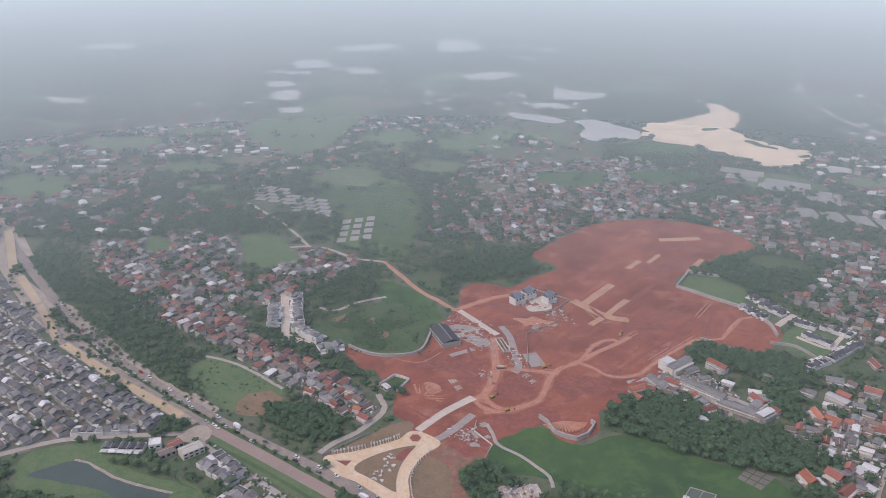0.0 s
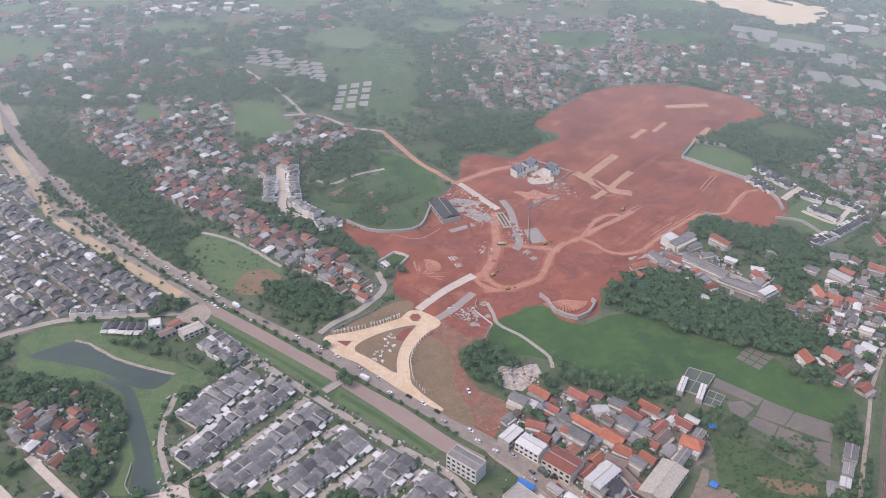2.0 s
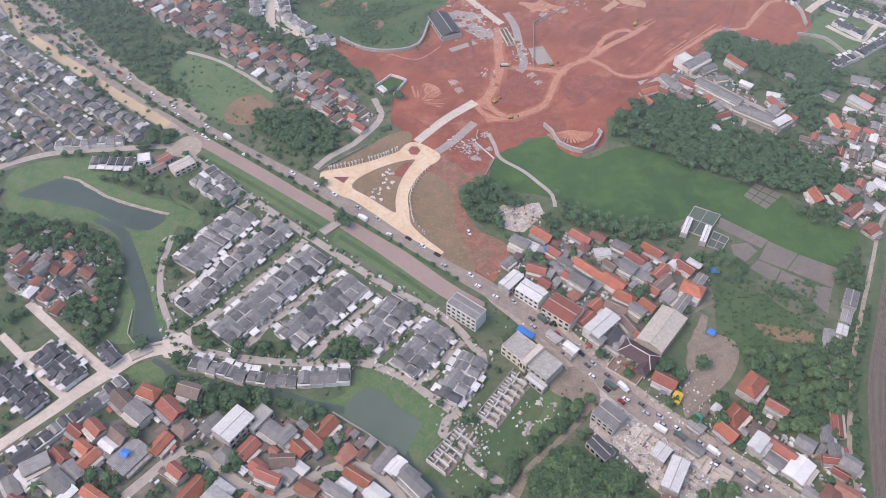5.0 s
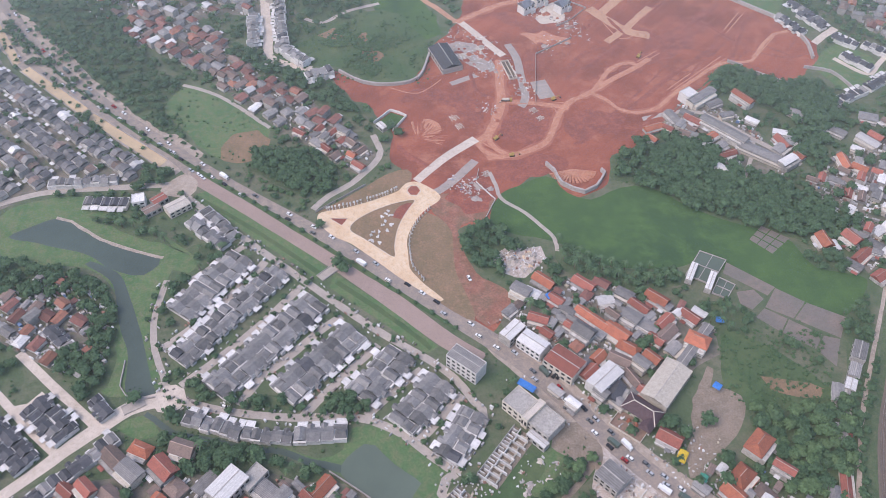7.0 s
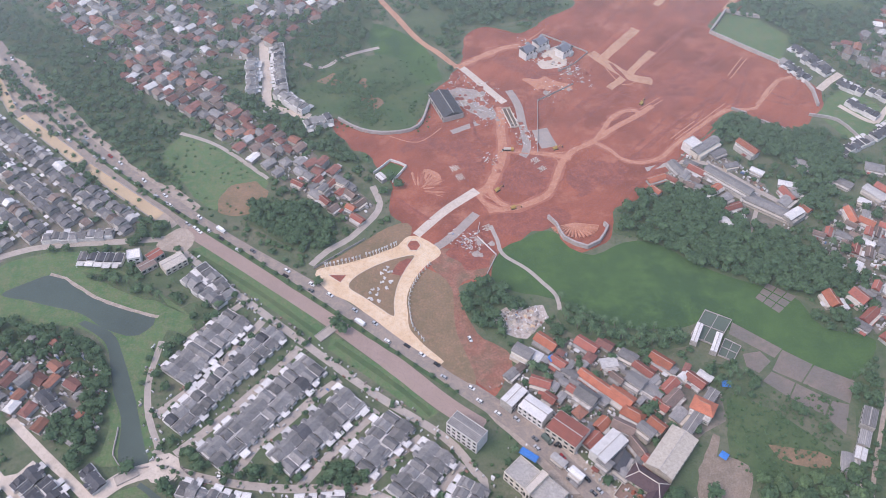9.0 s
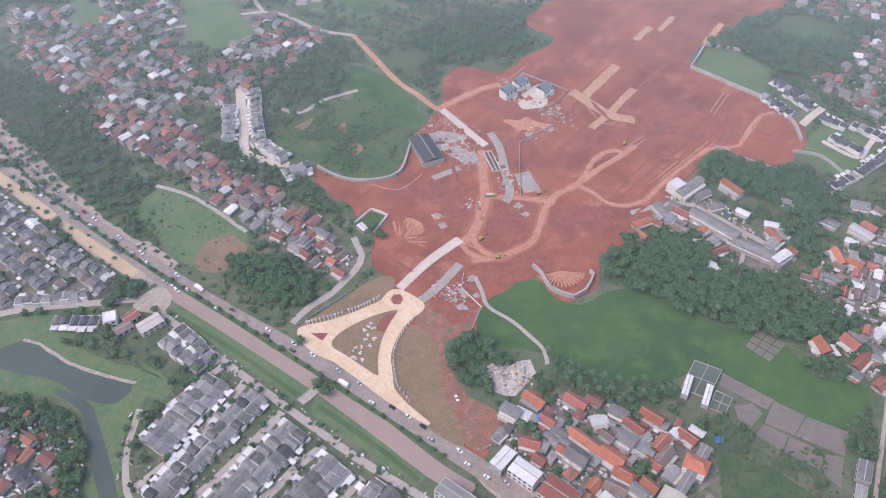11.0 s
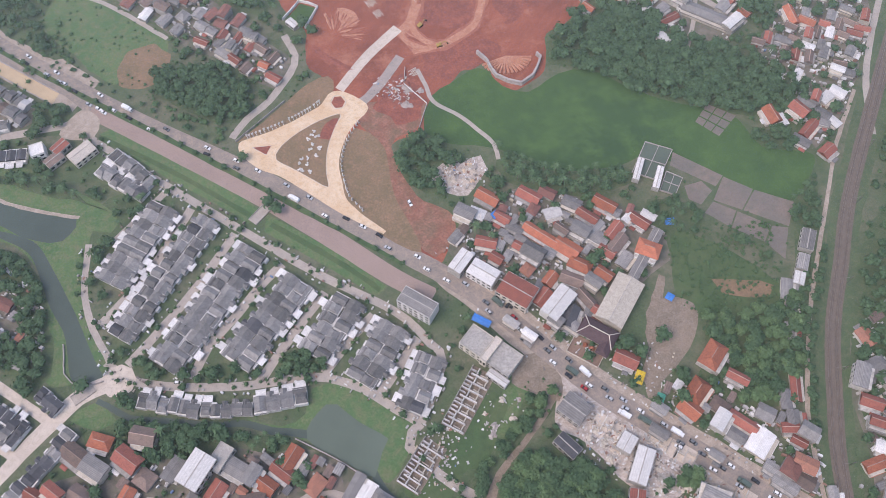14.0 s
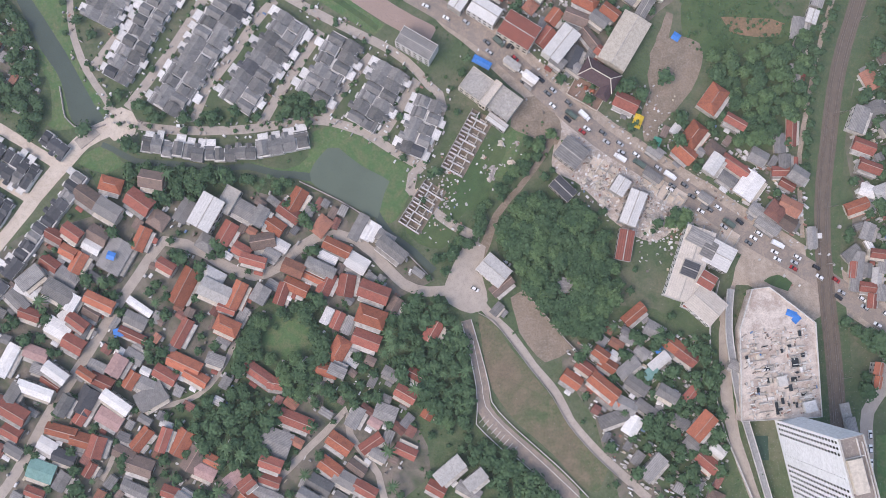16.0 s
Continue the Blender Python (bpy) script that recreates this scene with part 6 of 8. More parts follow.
# apartment tower on its podium
M_TOWER = plain("pale_grey_cladding", (0.74, 0.755, 0.78), 0.6)
pod = thing("podium_deck", "broad concrete podium deck cluttered with building materials", "podium", at(0, 0))
deck = [(162.5, 210.5), (171, 210.5), (191, 190), (186.5, 144), (147, 147), (153.5, 192)]
part("deck", Shape().prism(deck, 0, 7.6), surface("stained_deck", (0.56, 0.49, 0.43), (0.50, 0.44, 0.39), 0.12, (0.33, 0.25, 0.205), 0.12, lo=0.42, hi=0.58), pod)
part("parapet", Shape().wall(deck + deck[:1], 0.4, 7.6, 8.7), M_WALL, pod, "white parapet round the deck")
claim(deck)
for k in range(90):
    x, y = rnd.uniform(153, 184), rnd.uniform(147, 186)
    mat = rnd.choice((M_WALL, M_WALL, M_CONC, M_WINDOW, M_CONC, M_BLUE if k % 5 == 0 else M_CREAM))
    s = Shape().box(0, 0, 0, rnd.uniform(0.5, 3.4), rnd.uniform(0.4, 1.6), rnd.uniform(0.3, 1.4))
    ob = tagged(new("building_crate", s.mesh("building_crate", mat)), "crate of building material lying on the podium deck", "building material", "podium stacks")
    ob.matrix_basis = at(x, y, 7.6, rnd.choice((2, 92, 5)))
tagged(new("roof_cabin", Shape().box(0, 0, 0, 6, 5.4, 3).mesh("roof_cabin", M_WALL)), "white cabin on the podium deck", "cabin").matrix_basis = at(181, 150, 7.6, 6)
for sx, w_, y0_, n_ in ((156.5, 7, 150, 9), (176, 9, 150, 9)):
    for k in range(n_):
        part("wall_stub", Shape().box(sx + w_ / 2 - 0.1 * k, y0_ + 4.2 * k, 7.6, w_ - 1.2 * (k % 3), 0.3, 1.0 + 0.5 * (k % 2)), M_WALL if k % 2 else M_CONC, pod, "low unfinished wall on the deck")
# shafts are flat dark plates on the solid deck, their inner shade only coloured
for x_, y_, l_, w_ in ((164, 171, 2.6, 2.4), (164, 165, 2.6, 2.4), (178, 172, 3.6, 4.5), (176, 164, 2.8, 2.2), (165.5, 151, 1.6, 6), (180, 156, 3.0, 1.4)):
    part("shaft_opening", Shape().box(x_, y_, 7.6, l_, w_, 0.05), M_WINDOW, pod, "flat dark plate imitating a shaded shaft in the deck")
    part("shaft_kerb", Shape().box(x_, y_ + w_ / 2 + 0.2, 7.6, l_ + 0.6, 0.3, 1.1).box(x_, y_ - w_ / 2 - 0.2, 7.6, l_ + 0.6, 0.3, 1.1).box(x_ + l_ / 2 + 0.2, y_, 7.6, 0.3, w_, 1.1), M_CONC, pod)
tagged(new("roof_cabin", Shape().box(0, 0, 0, 4.4, 4.8, 2.6).box(0, 0, 2.6, 4.7, 5.1, 0.15).mesh("roof_cabin", M_WALL)), "small white cabin on the podium deck", "cabin").matrix_basis = at(169.5, 164, 7.6, 4)
tow = thing("apartment_tower", "tall slab apartment tower with pale grey cladding and small windows", "tower", at(166, 144.5, 0, 5))
TW, TD, TH = 10.8, 70.0, 70.0
part("wall", Shape().box(TW / 2, -TD / 2, 0, TW, TD, TH), M_TOWER, tow)
part("roof", Shape().box(TW / 2, -TD / 2, TH, TW - 0.6, TD - 0.6, 0.15), surface("stained_roof_slab", (0.26, 0.225, 0.20), (0.20, 0.175, 0.155), 0.3, (0.34, 0.30, 0.27), 0.6), tow, "stained brown unfinished roof slab")
part("parapet", Shape().wall([(0.2, -0.2), (TW - 0.2, -0.2), (TW - 0.2, -TD + 0.2), (0.2, -TD + 0.2), (0.2, -0.2)], 0.4, TH, TH + 1.1), M_WALL, tow, "white parapet round the tower roof")
part("roof_house", Shape().box(3.4, -16, TH + 0.15, 5.6, 14, 3.2).box(3.4, -16, TH + 3.35, 6.0, 14.4, 0.2), M_CREAM, tow, "cream machine house on the tower roof")
part("roof_beam", Shape().box(7.4, -12, TH + 0.15, 0.3, 22, 1.0).box(5, -8.6, TH + 0.15, 9, 0.3, 1.0).box(9.4, -18, TH + 0.15, 0.3, 30, 0.9), M_WALL, tow)
pane = Shape().box(0, 0, 0, 0.16, 1.15, 1.75).mesh("window", M_WINDOW)
slit = Shape().box(0, 0, 0, 0.16, 0.35, 0.7).mesh("window", M_WINDOW)
for fl in range(21):
    for k in (0, 1, 2, 6, 8, 9, 10, 11, 12, 13):
        wv = new("window", slit if k == 6 else pane)
        wv.parent, wv.location = tow, (0, -1.8 - 2.6 * k, 3.2 + 3.15 * fl)
claim([(160, 145), (185, 145), (180, 60), (155, 60)])
# station canopy and platform
st = thing("station_canopy", "long grey metal canopy over the station platform", "canopy", at(203, 128, 0, 94))
part("roof", Shape().gable(0, 0, 4.2, 26, 4.5, 0.5, 0, 0.2), M_ASBESTOS, st)
part("platform", Shape().box(0, 0, 0, 40, 5, 1.0), M_CONC, st)
for k in range(5):
    part("post", Shape().rod((-12 + 6 * k, 0, 1), (-12 + 6 * k, 0, 4.3), 0.12), M_STEEL, st)
# concrete culvert under construction on the site
cv = thing("culvert", "open concrete culvert under construction in red soil", "culvert", at(49.5, 622.5, 0, -75))
part("floor", Shape().box(0, 0, 0.2, 22, 5.4, 0.1), M_BALLAST, cv, "culvert floor darker than its pale walls")
for sy in (-1, 1):
    part("side_wall", Shape().box(0, sy * 2.9, 0, 22, 0.4, 1.6), M_PALE, cv)
    part("end_wall", Shape().box(sy * 11.2, 0, 0, 0.4, 6.2, 1.6), M_PALE, cv)
part("middle_wall", Shape().box(0, 0.2, 0, 21.6, 0.3, 1.3), M_PALE, cv)
# ramp walls and boundary walls
def long_wall(name, height, width, label, *pts):
    line = list(pts) if len(pts) < 3 or "fence" in name or len(pts) == 10 else curve_through(pts, 6)
    s = Shape().wall(line, width, 0, height)
    tagged(new(name, s.mesh(name, M_WALL if "white" in label else M_STONEWALL)), label, "wall", kind="structure")



long_wall("ramp_wall", 1.1, 0.4, "white parapet of the sloping access road", (22, 214), (24.4, 198), (26.4, 181), (26.6, 172), (34, 160.5), (46, 146.5), (58, 132.5), (68, 119))
long_wall("ramp_wall", 1.1, 0.4, "white parapet of the sloping access road", (17, 213), (18.8, 199), (20, 179), (18.4, 166), (17.4, 162), (32.4, 143.6), (35, 143), (44, 133), (56, 119))
wk = thing("elevated_walkway", "long narrow covered walkway on columns beside the podium", "walkway", at(0, 0))
wl = curve_through([(153, 212), (149, 193), (148.4, 168), (149, 154), (152, 133), (155.5, 107), (159, 85)], 6)
part("deck", Shape().wall(wl, 3.0, 4.2, 4.6), plain("grey_walkway_roof", (0.30, 0.30, 0.30), 0.8), wk)
wa, wb = sides(wl, 3.2)
part("railing", Shape().wall(wa, 0.25, 4.2, 5.5), M_WALL, wk, "white railing")
part("railing", Shape().wall(wb, 0.25, 4.2, 5.5), M_WALL, wk, "white railing")
for x_, y_ in wl[::3]:
    part("column", Shape().box(x_, y_, 0, 0.7, 0.7, 4.2), M_CONC, wk)
for k in range(9):
    road("stall_line", [(19.0 + 1.75 * k, 162.4 - 2.1 * k), (22.2 + 1.75 * k, 165.0 - 2.1 * k)], 0.3, 0.13, M_WALL, "white painted parking stall line on the ramp", 3, 0.0, category="road marking")
road("lane_marking", [(21.5, 204), (23, 180), (23.4, 170), (31, 158.5), (42, 145.5), (53, 132.5), (64, 119)], 0.25, 0.125, M_WALL, "thin white centre line of the ramp", 5, 0.0, category="road marking")
long_wall("boundary_wall", 2.2, 0.35, "white boundary wall beside the podium", (149, 217), (140, 190), (139, 150), (146, 118), (156, 80))
for tank in ([(156.5, 441.9), (170.8, 434.6), (157.7, 415.6), (144.4, 423.0)], [(163.8, 420.9), (171.9, 415.3), (165.0, 405.1), (157.3, 409.3)]):
    ob = thing("fish_tank", "walled concrete fish tank with murky green water", "tank", at(0, 0), "fish tanks")
    claim(tank)
    part("tank_wall", Shape().wall(tank + tank[:1], 0.5, 0, 1.3), M_STONEWALL, ob)
    part("water", Shape().prism(tank, 0.3, 0.75), M_POND, ob, "murky green water")
    a_, b_, c_, d_ = (Vector(q) for q in tank)
    part("cross_wall", Shape().wall([tuple((a_ + d_) / 2), tuple((b_ + c_) / 2)], 0.4, 0.3, 1.2), M_STONEWALL, ob)
    part("cross_wall", Shape().wall([tuple((a_ + b_) / 2), tuple((c_ + d_) / 2)], 0.4, 0.3, 1.1), M_STONEWALL, ob)
long_wall("boundary_wall", 2.0, 0.25, "grey garden wall along the lane", (50, 226), (61, 209), (72, 192), (88, 176), (100, 160), (115, 140))
long_wall("boundary_wall", 1.0, 0.25, "low grey wall round the meadow", (26, 217), (33, 212), (47.5, 187), (57.5, 170), (63, 156), (74, 139), (84, 127))
long_wall("site_wall", 3.0, 1.6, "thick grey retaining wall at the site edge", (267.0, 757.3), (253.4, 760.7), (239.4, 766.8), (230.0, 750.6), (219.8, 734.3), (247.5, 709.0), (267.5, 691.5), (278.6, 674.1), (282.3, 656.1), (281.1, 638.1))
long_wall("site_wall", 2.4, 1.0, "grey retaining wall at the site edge", (271, 627), (290, 621), (300, 601))
long_wall("site_wall", 2.6, 1.4, "curved grey retaining wall round the scrubland", (-77, 620), (-59, 607), (-38, 604), (-18, 612), (-10, 642), (-6, 652))
long_wall("site_wall", 2.4, 1.0, "grey retaining wall at the site edge", (215, 634), (225, 628))
long_wall("site_wall", 2.4, 1.0, "grey retaining wall at the site edge", (233, 620), (253, 607))
long_wall("site_wall", 2.2, 0.6, "white wall round a green basin", (-48, 561), (-42, 568), (-37, 574.5), (-31, 572), (-25.5, 568.5), (-30, 560), (-34.5, 552.5))
sheet("basin_floor", [(-46, 561), (-36.5, 573), (-26.5, 568), (-34.5, 554)], 0.2, M_RICE, "green floor of the walled basin", "basin", 0)
long_wall("fort_wall", 3.4, 1.3, "grey retaining wall round a pit of red spoil", (69, 519), (74, 512), (78, 500), (92, 492), (100, 497), (107, 510), (105, 513))
long_wall("site_fence", 1.4, 0.2, "low white hoarding across the red soil", (24, 514), (22, 502), (34, 486), (26, 466))
long_wall("site_fence", 1.4, 0.3, "low grey block wall on the site", (71, 643), (67, 585))
long_wall("site_fence", 1.4, 0.3, "low grey block wall on the site", (71, 643), (100, 664))
long_wall("site_fence", 1.4, 0.3, "low grey block wall round the show houses", (81, 731), (116, 706), (103, 690), (90, 680))
long_wall("site_fence", 1.6, 0.2, "low pale fence behind the gateway", (-80, 474), (-50, 499))

# ---- trees ----


def crown_quads(rng, n, lobes, flat=0.75, rings=3, cols=9):
    """Leaf clumps as small tilted quads on the shells of a few overlapping lobes, in a crown of radius 1 standing on z = 0."""
    cs = [(0, 0, 0.6, 0.62)]
    for k in range(lobes):
        w, r = 2 * math.pi * k / lobes + rng.uniform(-0.4, 0.4), rng.uniform(0.38, 0.6)
        cs.append((r * math.cos(w), r * math.sin(w), rng.uniform(0.3, 0.75), rng.uniform(0.34, 0.5)))
    vs = []

    def shell(a, e):
        """The lumpy inside of the crown, seen in a direction."""
        d = Vector((math.cos(a) * math.cos(e), math.sin(a) * math.cos(e), math.sin(e)))
        far = max(d.dot(Vector((x, y, z - 0.4))) + 0.72 * r for x, y, z, r in cs) * 0.82
        p = Vector((0, 0, 0.4)) + d * far
        return Vector((p.x, p.y, max(p.z * flat + 0.12, 0.05)))

    up, turn = 1.66 / rings, 2 * math.pi / cols
    for e in range(rings):
        for a in range(cols):
            q = [shell(a_ * turn, e_ * up - 0.1) for a_, e_ in ((a, e), (a + 1, e), (a + 1, e + 1), (a, e + 1))]
            vs += q
    for k in range(n):
        cx, cy, cz, r = cs[k % len(cs)]
        d = Vector((rng.gauss(0, 1), rng.gauss(0, 1), rng.gauss(0.35, 0.9))).normalized()
        p = Vector((cx, cy, cz)) + d * r * rng.uniform(0.72, 1.08)
        p.z = max(p.z * flat + 0.15, 0.08)
        nrm = (d + Vector((rng.uniform(-0.5, 0.5), rng.uniform(-0.5, 0.5), rng.uniform(0.2, 0.9)))).normalized()
        a = nrm.orthogonal().normalized()
        a.rotate(Matrix.Rotation(rng.uniform(0, 6.3), 3, nrm))
        b = nrm.cross(a)
        k_ = 1.0 if k < 81 else 0.72
        s, q = k_ * rng.uniform(0.09, 0.18), k_ * rng.uniform(0.09, 0.17)
        for i, j, e in ((-1, -1, -0.03), (1, -0.7, 0.02), (0.8, 1, -0.03), (-0.9, 0.8, 0.03)):
            vs.append(p + a * s * i + b * q * j + nrm * e)
    return np.array([tuple(v) for v in vs], np.float32)


def palm_quads(rng):
    """Drooping fronds, each of three quads, from the top of a stem; radius about 1."""
    vs = []
    for k in range(13):
        w = 2 * math.pi * k / 13 + rng.uniform(-0.2, 0.2)
        up, length = rng.uniform(0.1, 0.55), rng.uniform(0.8, 1.1)
        side = Vector((-math.sin(w), math.cos(w), 0))
        prev = None
        for j in range(4):
            t = j / 3
            c = Vector((math.cos(w) * length * t, math.sin(w) * length * t, up * t - 0.75 * t * t))
            half = 0.13 * (1 - t * 0.85) + 0.01
            edge = (c - side * half, c + side * half)
            if prev:
                vs += [prev[0], edge[0], edge[1], prev[1]]
            prev = edge
    return np.array([tuple(v) for v in vs], np.float32)


def quad_mesh(name, verts, material):
    """A mesh of separate quads from an array of corner points."""
    me = bpy.data.meshes.new(name)
    n = len(verts)
    me.vertices.add(n)
    me.loops.add(n)
    me.polygons.add(n // 4)
    me.vertices.foreach_set("co", np.ascontiguousarray(verts, np.float32).ravel())
    me.loops.foreach_set("vertex_index", np.arange(n, dtype=np.int32))
    me.polygons.foreach_set("loop_start", np.arange(0, n, 4, dtype=np.int32))
    me.update(calc_edges=True)
    me.validate()
    me.materials.append(material)
    return me


trng = random.Random(21)
CROWNS = [crown_quads(trng, 250, 5 + k % 3, 0.7 + 0.1 * (k % 3)) for k in range(6)]
SMALL = [crown_quads(trng, 60, 5, 0.75, 2, 6) for k in range(5)]
PALMS = [palm_quads(trng) for k in range(3)]


def tree_kind(k, leaf, words):
    ob = thing("tree", f"broadleaf tree with {words} rounded foliage", "tree", at(0, 0, -100), "village trees")
    t = Shape().rod((0, 0, 0), (0.05, 0.04, 0.55), 0.075, 7, 0.05)
    for w in (0.4, 2.3, 4.4):
        t.rod((0.04, 0.03, 0.42), (0.42 * math.cos(w), 0.42 * math.sin(w), 0.85), 0.04, 5, 0.02)
    part("trunk", t, M_TRUNK, ob)
    v = CROWNS[k].copy()
    v[:, 2] += 0.35
    part("crown", quad_mesh("crown", v, leaf), leaf, ob)
    return ob


def palm_kind(k):
    ob = thing("palm_tree", "slender coconut palm with drooping green fronds", "palm", at(0, 0, -100), "village palms")
    part("trunk", Shape().rod((0, 0, 0), (0.06, 0.02, 2.2), 0.05, 6, 0.035), M_TRUNK, ob)
    v = PALMS[k].copy()
    v += np.array((0.06, 0.02, 2.2), np.float32)
    part("crown", quad_mesh("crown", v, M_PALM), M_PALM, ob)
    return ob


KINDS = [tree_kind(k, (M_LEAF, M_LEAF, M_LEAF_LIGHT)[k % 3], ("dark green", "dense green", "light green")[k % 3]) for k in range(6)]
PALM_KINDS = [palm_kind(k) for k in range(3)]
trees_made = 0
wood = []


def tree(x, y, r, palm=False):
    """A single tree of crown radius r, or, past the number that stand alone, one more in the mass of the woods."""
    global trees_made
    if palm:
        if len(palm_list) < 90:
            palm_list.append(copy_thing(trng.choice(PALM_KINDS), at(x, y, 0, trng.uniform(0, 360), r)))
        else:
            wood.append((x, y, r, 2))
        return
    if trees_made < 262 and y < 470:
        trees_made += 1
        copy_thing(trng.choice(KINDS), at(x, y, 0, trng.uniform(0, 360), r))
    else:
        wood.append((x, y, r, 0 if y < 800 else 1 if y < 1250 else 4))


palm_list = []


def grove(pts, gap, r0, r1, palms=0.0, edge=0.0, skip=True):
    """Trees scattered over a stretch of land."""
    xs, ys = [p[0] for p in pts], [p[1] for p in pts]
    sheet("woodland_floor", pts, 0.03, M_UNDER, "dark green undergrowth beneath the trees", "undergrowth", 6, 3.0, own=False)
    y = min(ys)
    while y < max(ys):
        x = min(xs)
        while x < max(xs):
            px, py = x + trng.uniform(-0.45, 0.45) * gap, y + trng.uniform(-0.45, 0.45) * gap
            if bool(inside(pts, np.array(px), np.array(py))) and (not skip or free(px, py)):
                tree(px, py, trng.uniform(r0, r1), trng.random() < palms)
                claim_disc(px, py, 2.2)
            x += gap
        y += gap


# the dense grey estate west of the canal
EST = random.Random(9)
WEST = [(-436, 758), (-410, 735), (-368, 679), (-318, 615), (-256, 560), (-198, 515), (-205, 500), (-262, 488), (-300, 478), (-420, 560), (-470, 700)]
west_rows = {"wall": Shape(), "s": Shape(), "g": Shape(), "w": Shape(), "b": Shape()}
ua = math.atan2(-0.63, 0.776)
for j in range(24):
    off = 9 + 7.6 * j + 6.2 * ((j + 1) // 2)
    for k in range(82):
        d = 4.9 * k + (3.5 if (k // 12) % 2 else 0)
        px, py = -440 + math.cos(ua) * d + math.sin(ua) * off, 764 + math.sin(ua) * d - math.cos(ua) * off
        if k % 13 == 12 or not bool(inside(WEST, np.array(px), np.array(py))) or not free(px, py, 2.0):
            continue
        px, py = px + EST.uniform(-0.5, 0.5), py + EST.uniform(-0.5, 0.5)
        hh = 3.0 + (2.6 if EST.random() < 0.12 else 0)
        west_rows["wall"].box(px, py, 0, 4.8, 7.4, hh, ua)
        west_rows[EST.choice("ssssssggsbgw")].gable(px, py, hh + EST.uniform(0, 0.6), 4.8, 7.0, EST.uniform(1.0, 1.9), ua + EST.choice((0, 0, math.pi / 2)), 0.15)
        if EST.random() < 0.5:
            f = -1 if j % 2 else 1
            west_rows[EST.choice("wwg")].box(px + f * math.sin(ua) * 4.6, py - f * math.cos(ua) * 4.6, 2.4, 3.4, 2.8, 0.15, ua)
sheet("estate_ground", WEST, 0.02, M_YARD, "grey yards and lanes of a dense estate", "yard", 8, 2.0, own=False)
claim(WEST)


grove([(43, 258), (58, 273), (81, 268), (98, 254), (100, 231), (96, 216), (82, 197), (72, 198), (55, 220), (42, 245)], 4.6, 3.6, 5.8)
grove([(124, 248), (136, 264), (147, 260), (139, 241), (127, 225), (119, 229)], 5.5, 3.4, 4.6)
grove([(9, 240), (28, 268), (63, 303), (78, 305), (78, 297), (58, 281), (37, 267), (31, 256), (16, 242)], 4.4, 2.8, 4.2)
grove([(165, 340), (190, 343), (214, 334), (202, 294), (197, 280), (165, 284), (168, 300), (160, 319)], 5.0, 3.0, 5.0)
grove([(152, 372), (160, 383), (188, 366), (212, 339), (190, 345), (165, 340)], 7.5, 1.6, 3.2)
grove([(-92, 231), (-55, 232), (-47, 202), (-60, 187), (-105, 193)], 4.8, 3.0, 5.0, 0.05)
grove([(-18, 227), (11, 229), (21, 193), (14, 160), (-11, 172), (-24, 199)], 4.8, 3.0, 5.0, 0.08)
grove([(13, 154), (32, 149), (56, 120), (9, 126)], 5.0, 3.0, 5.0)
grove([(-125, 190), (-95, 190), (-70, 175), (-85, 150), (-120, 160)], 5.0, 3.0, 5.0, 0.04)
grove([(-145, 300), (-110, 306), (-80, 300), (-88, 294), (-140, 297)], 5.5, 2.8, 4.4)
grove([(14, 453), (25, 468), (41, 457), (52, 440), (39, 423), (21, 429), (11, 442)], 5.5, 3.0, 4.8)
grove([(130, 537), (109, 510), (126, 501), (158, 485), (186, 473), (218, 460), (231, 476), (227, 504), (199, 513), (157, 554), (136, 546)], 6.2, 3.2, 5.2)
grove([(190, 601), (214, 628), (250, 605), (281, 577), (278, 549), (252, 564), (222, 585)], 5.2, 3.0, 5.0)
grove([(-309, 691), (-249, 668), (-200, 604), (-175, 560), (-188, 548), (-238, 591), (-293, 653)], 9.0, 2.6, 4.4)
grove([(-127, 531), (-85, 531), (-68, 512), (-76, 487), (-104, 498), (-129, 519)], 4.6, 2.6, 4.4)
grove([(-38, 674), (-14, 652), (-19, 622), (-31, 618), (-55, 621)], 6.0, 2.2, 3.8)
grove([(-130, 640), (-100, 690), (-60, 700), (-75, 625)], 9.0, 2.0, 3.6)
grove([(-40.0, 639.9), (-19.2, 669.7), (-8.2, 675.9), (-10.8, 640.1), (-18.1, 615.5), (-38.7, 607.2), (-53.5, 611.9), (-43.7, 625.7)], 5.0, 1.8, 3.4)
grove([(-104.6, 661.6), (-92.1, 669.2), (-79.6, 650.6), (-84.5, 632.5), (-95.8, 639.6)], 5.0, 2.2, 3.8)
grove([(70, 450), (82, 442), (106, 428), (139, 428), (148, 420), (112, 411), (72, 428)], 4.0, 2.6, 4.0, 0.4)
grove([(150, 405), (172, 398), (178, 385), (160, 378), (146, 392)], 6.0, 2.4, 3.6, 0.3)
grove([(222, 405), (238, 420), (250, 412), (232, 385), (224, 392)], 6.0, 2.4, 3.4, 0.7)
grove([(238, 470), (262, 480), (258, 440), (236, 440)], 6.0, 2.6, 4.2)
grove([(-200, 428), (-180, 470), (-235, 492), (-255, 485)], 6.5, 2.6, 3.8, 0.2)
grove([(-156, 443), (-120, 447), (-146, 420), (-158, 405), (-165, 415)], 6.0, 2.4, 3.8, 0.4)
grove([(-262, 436), (-214, 424), (-200, 408), (-225, 402), (-262, 410)], 6.0, 2.8, 4.2)
grove([(-60, 330), (-40, 345), (-36, 332), (-48, 326), (-66, 330)], 4.6, 2.6, 3.6)
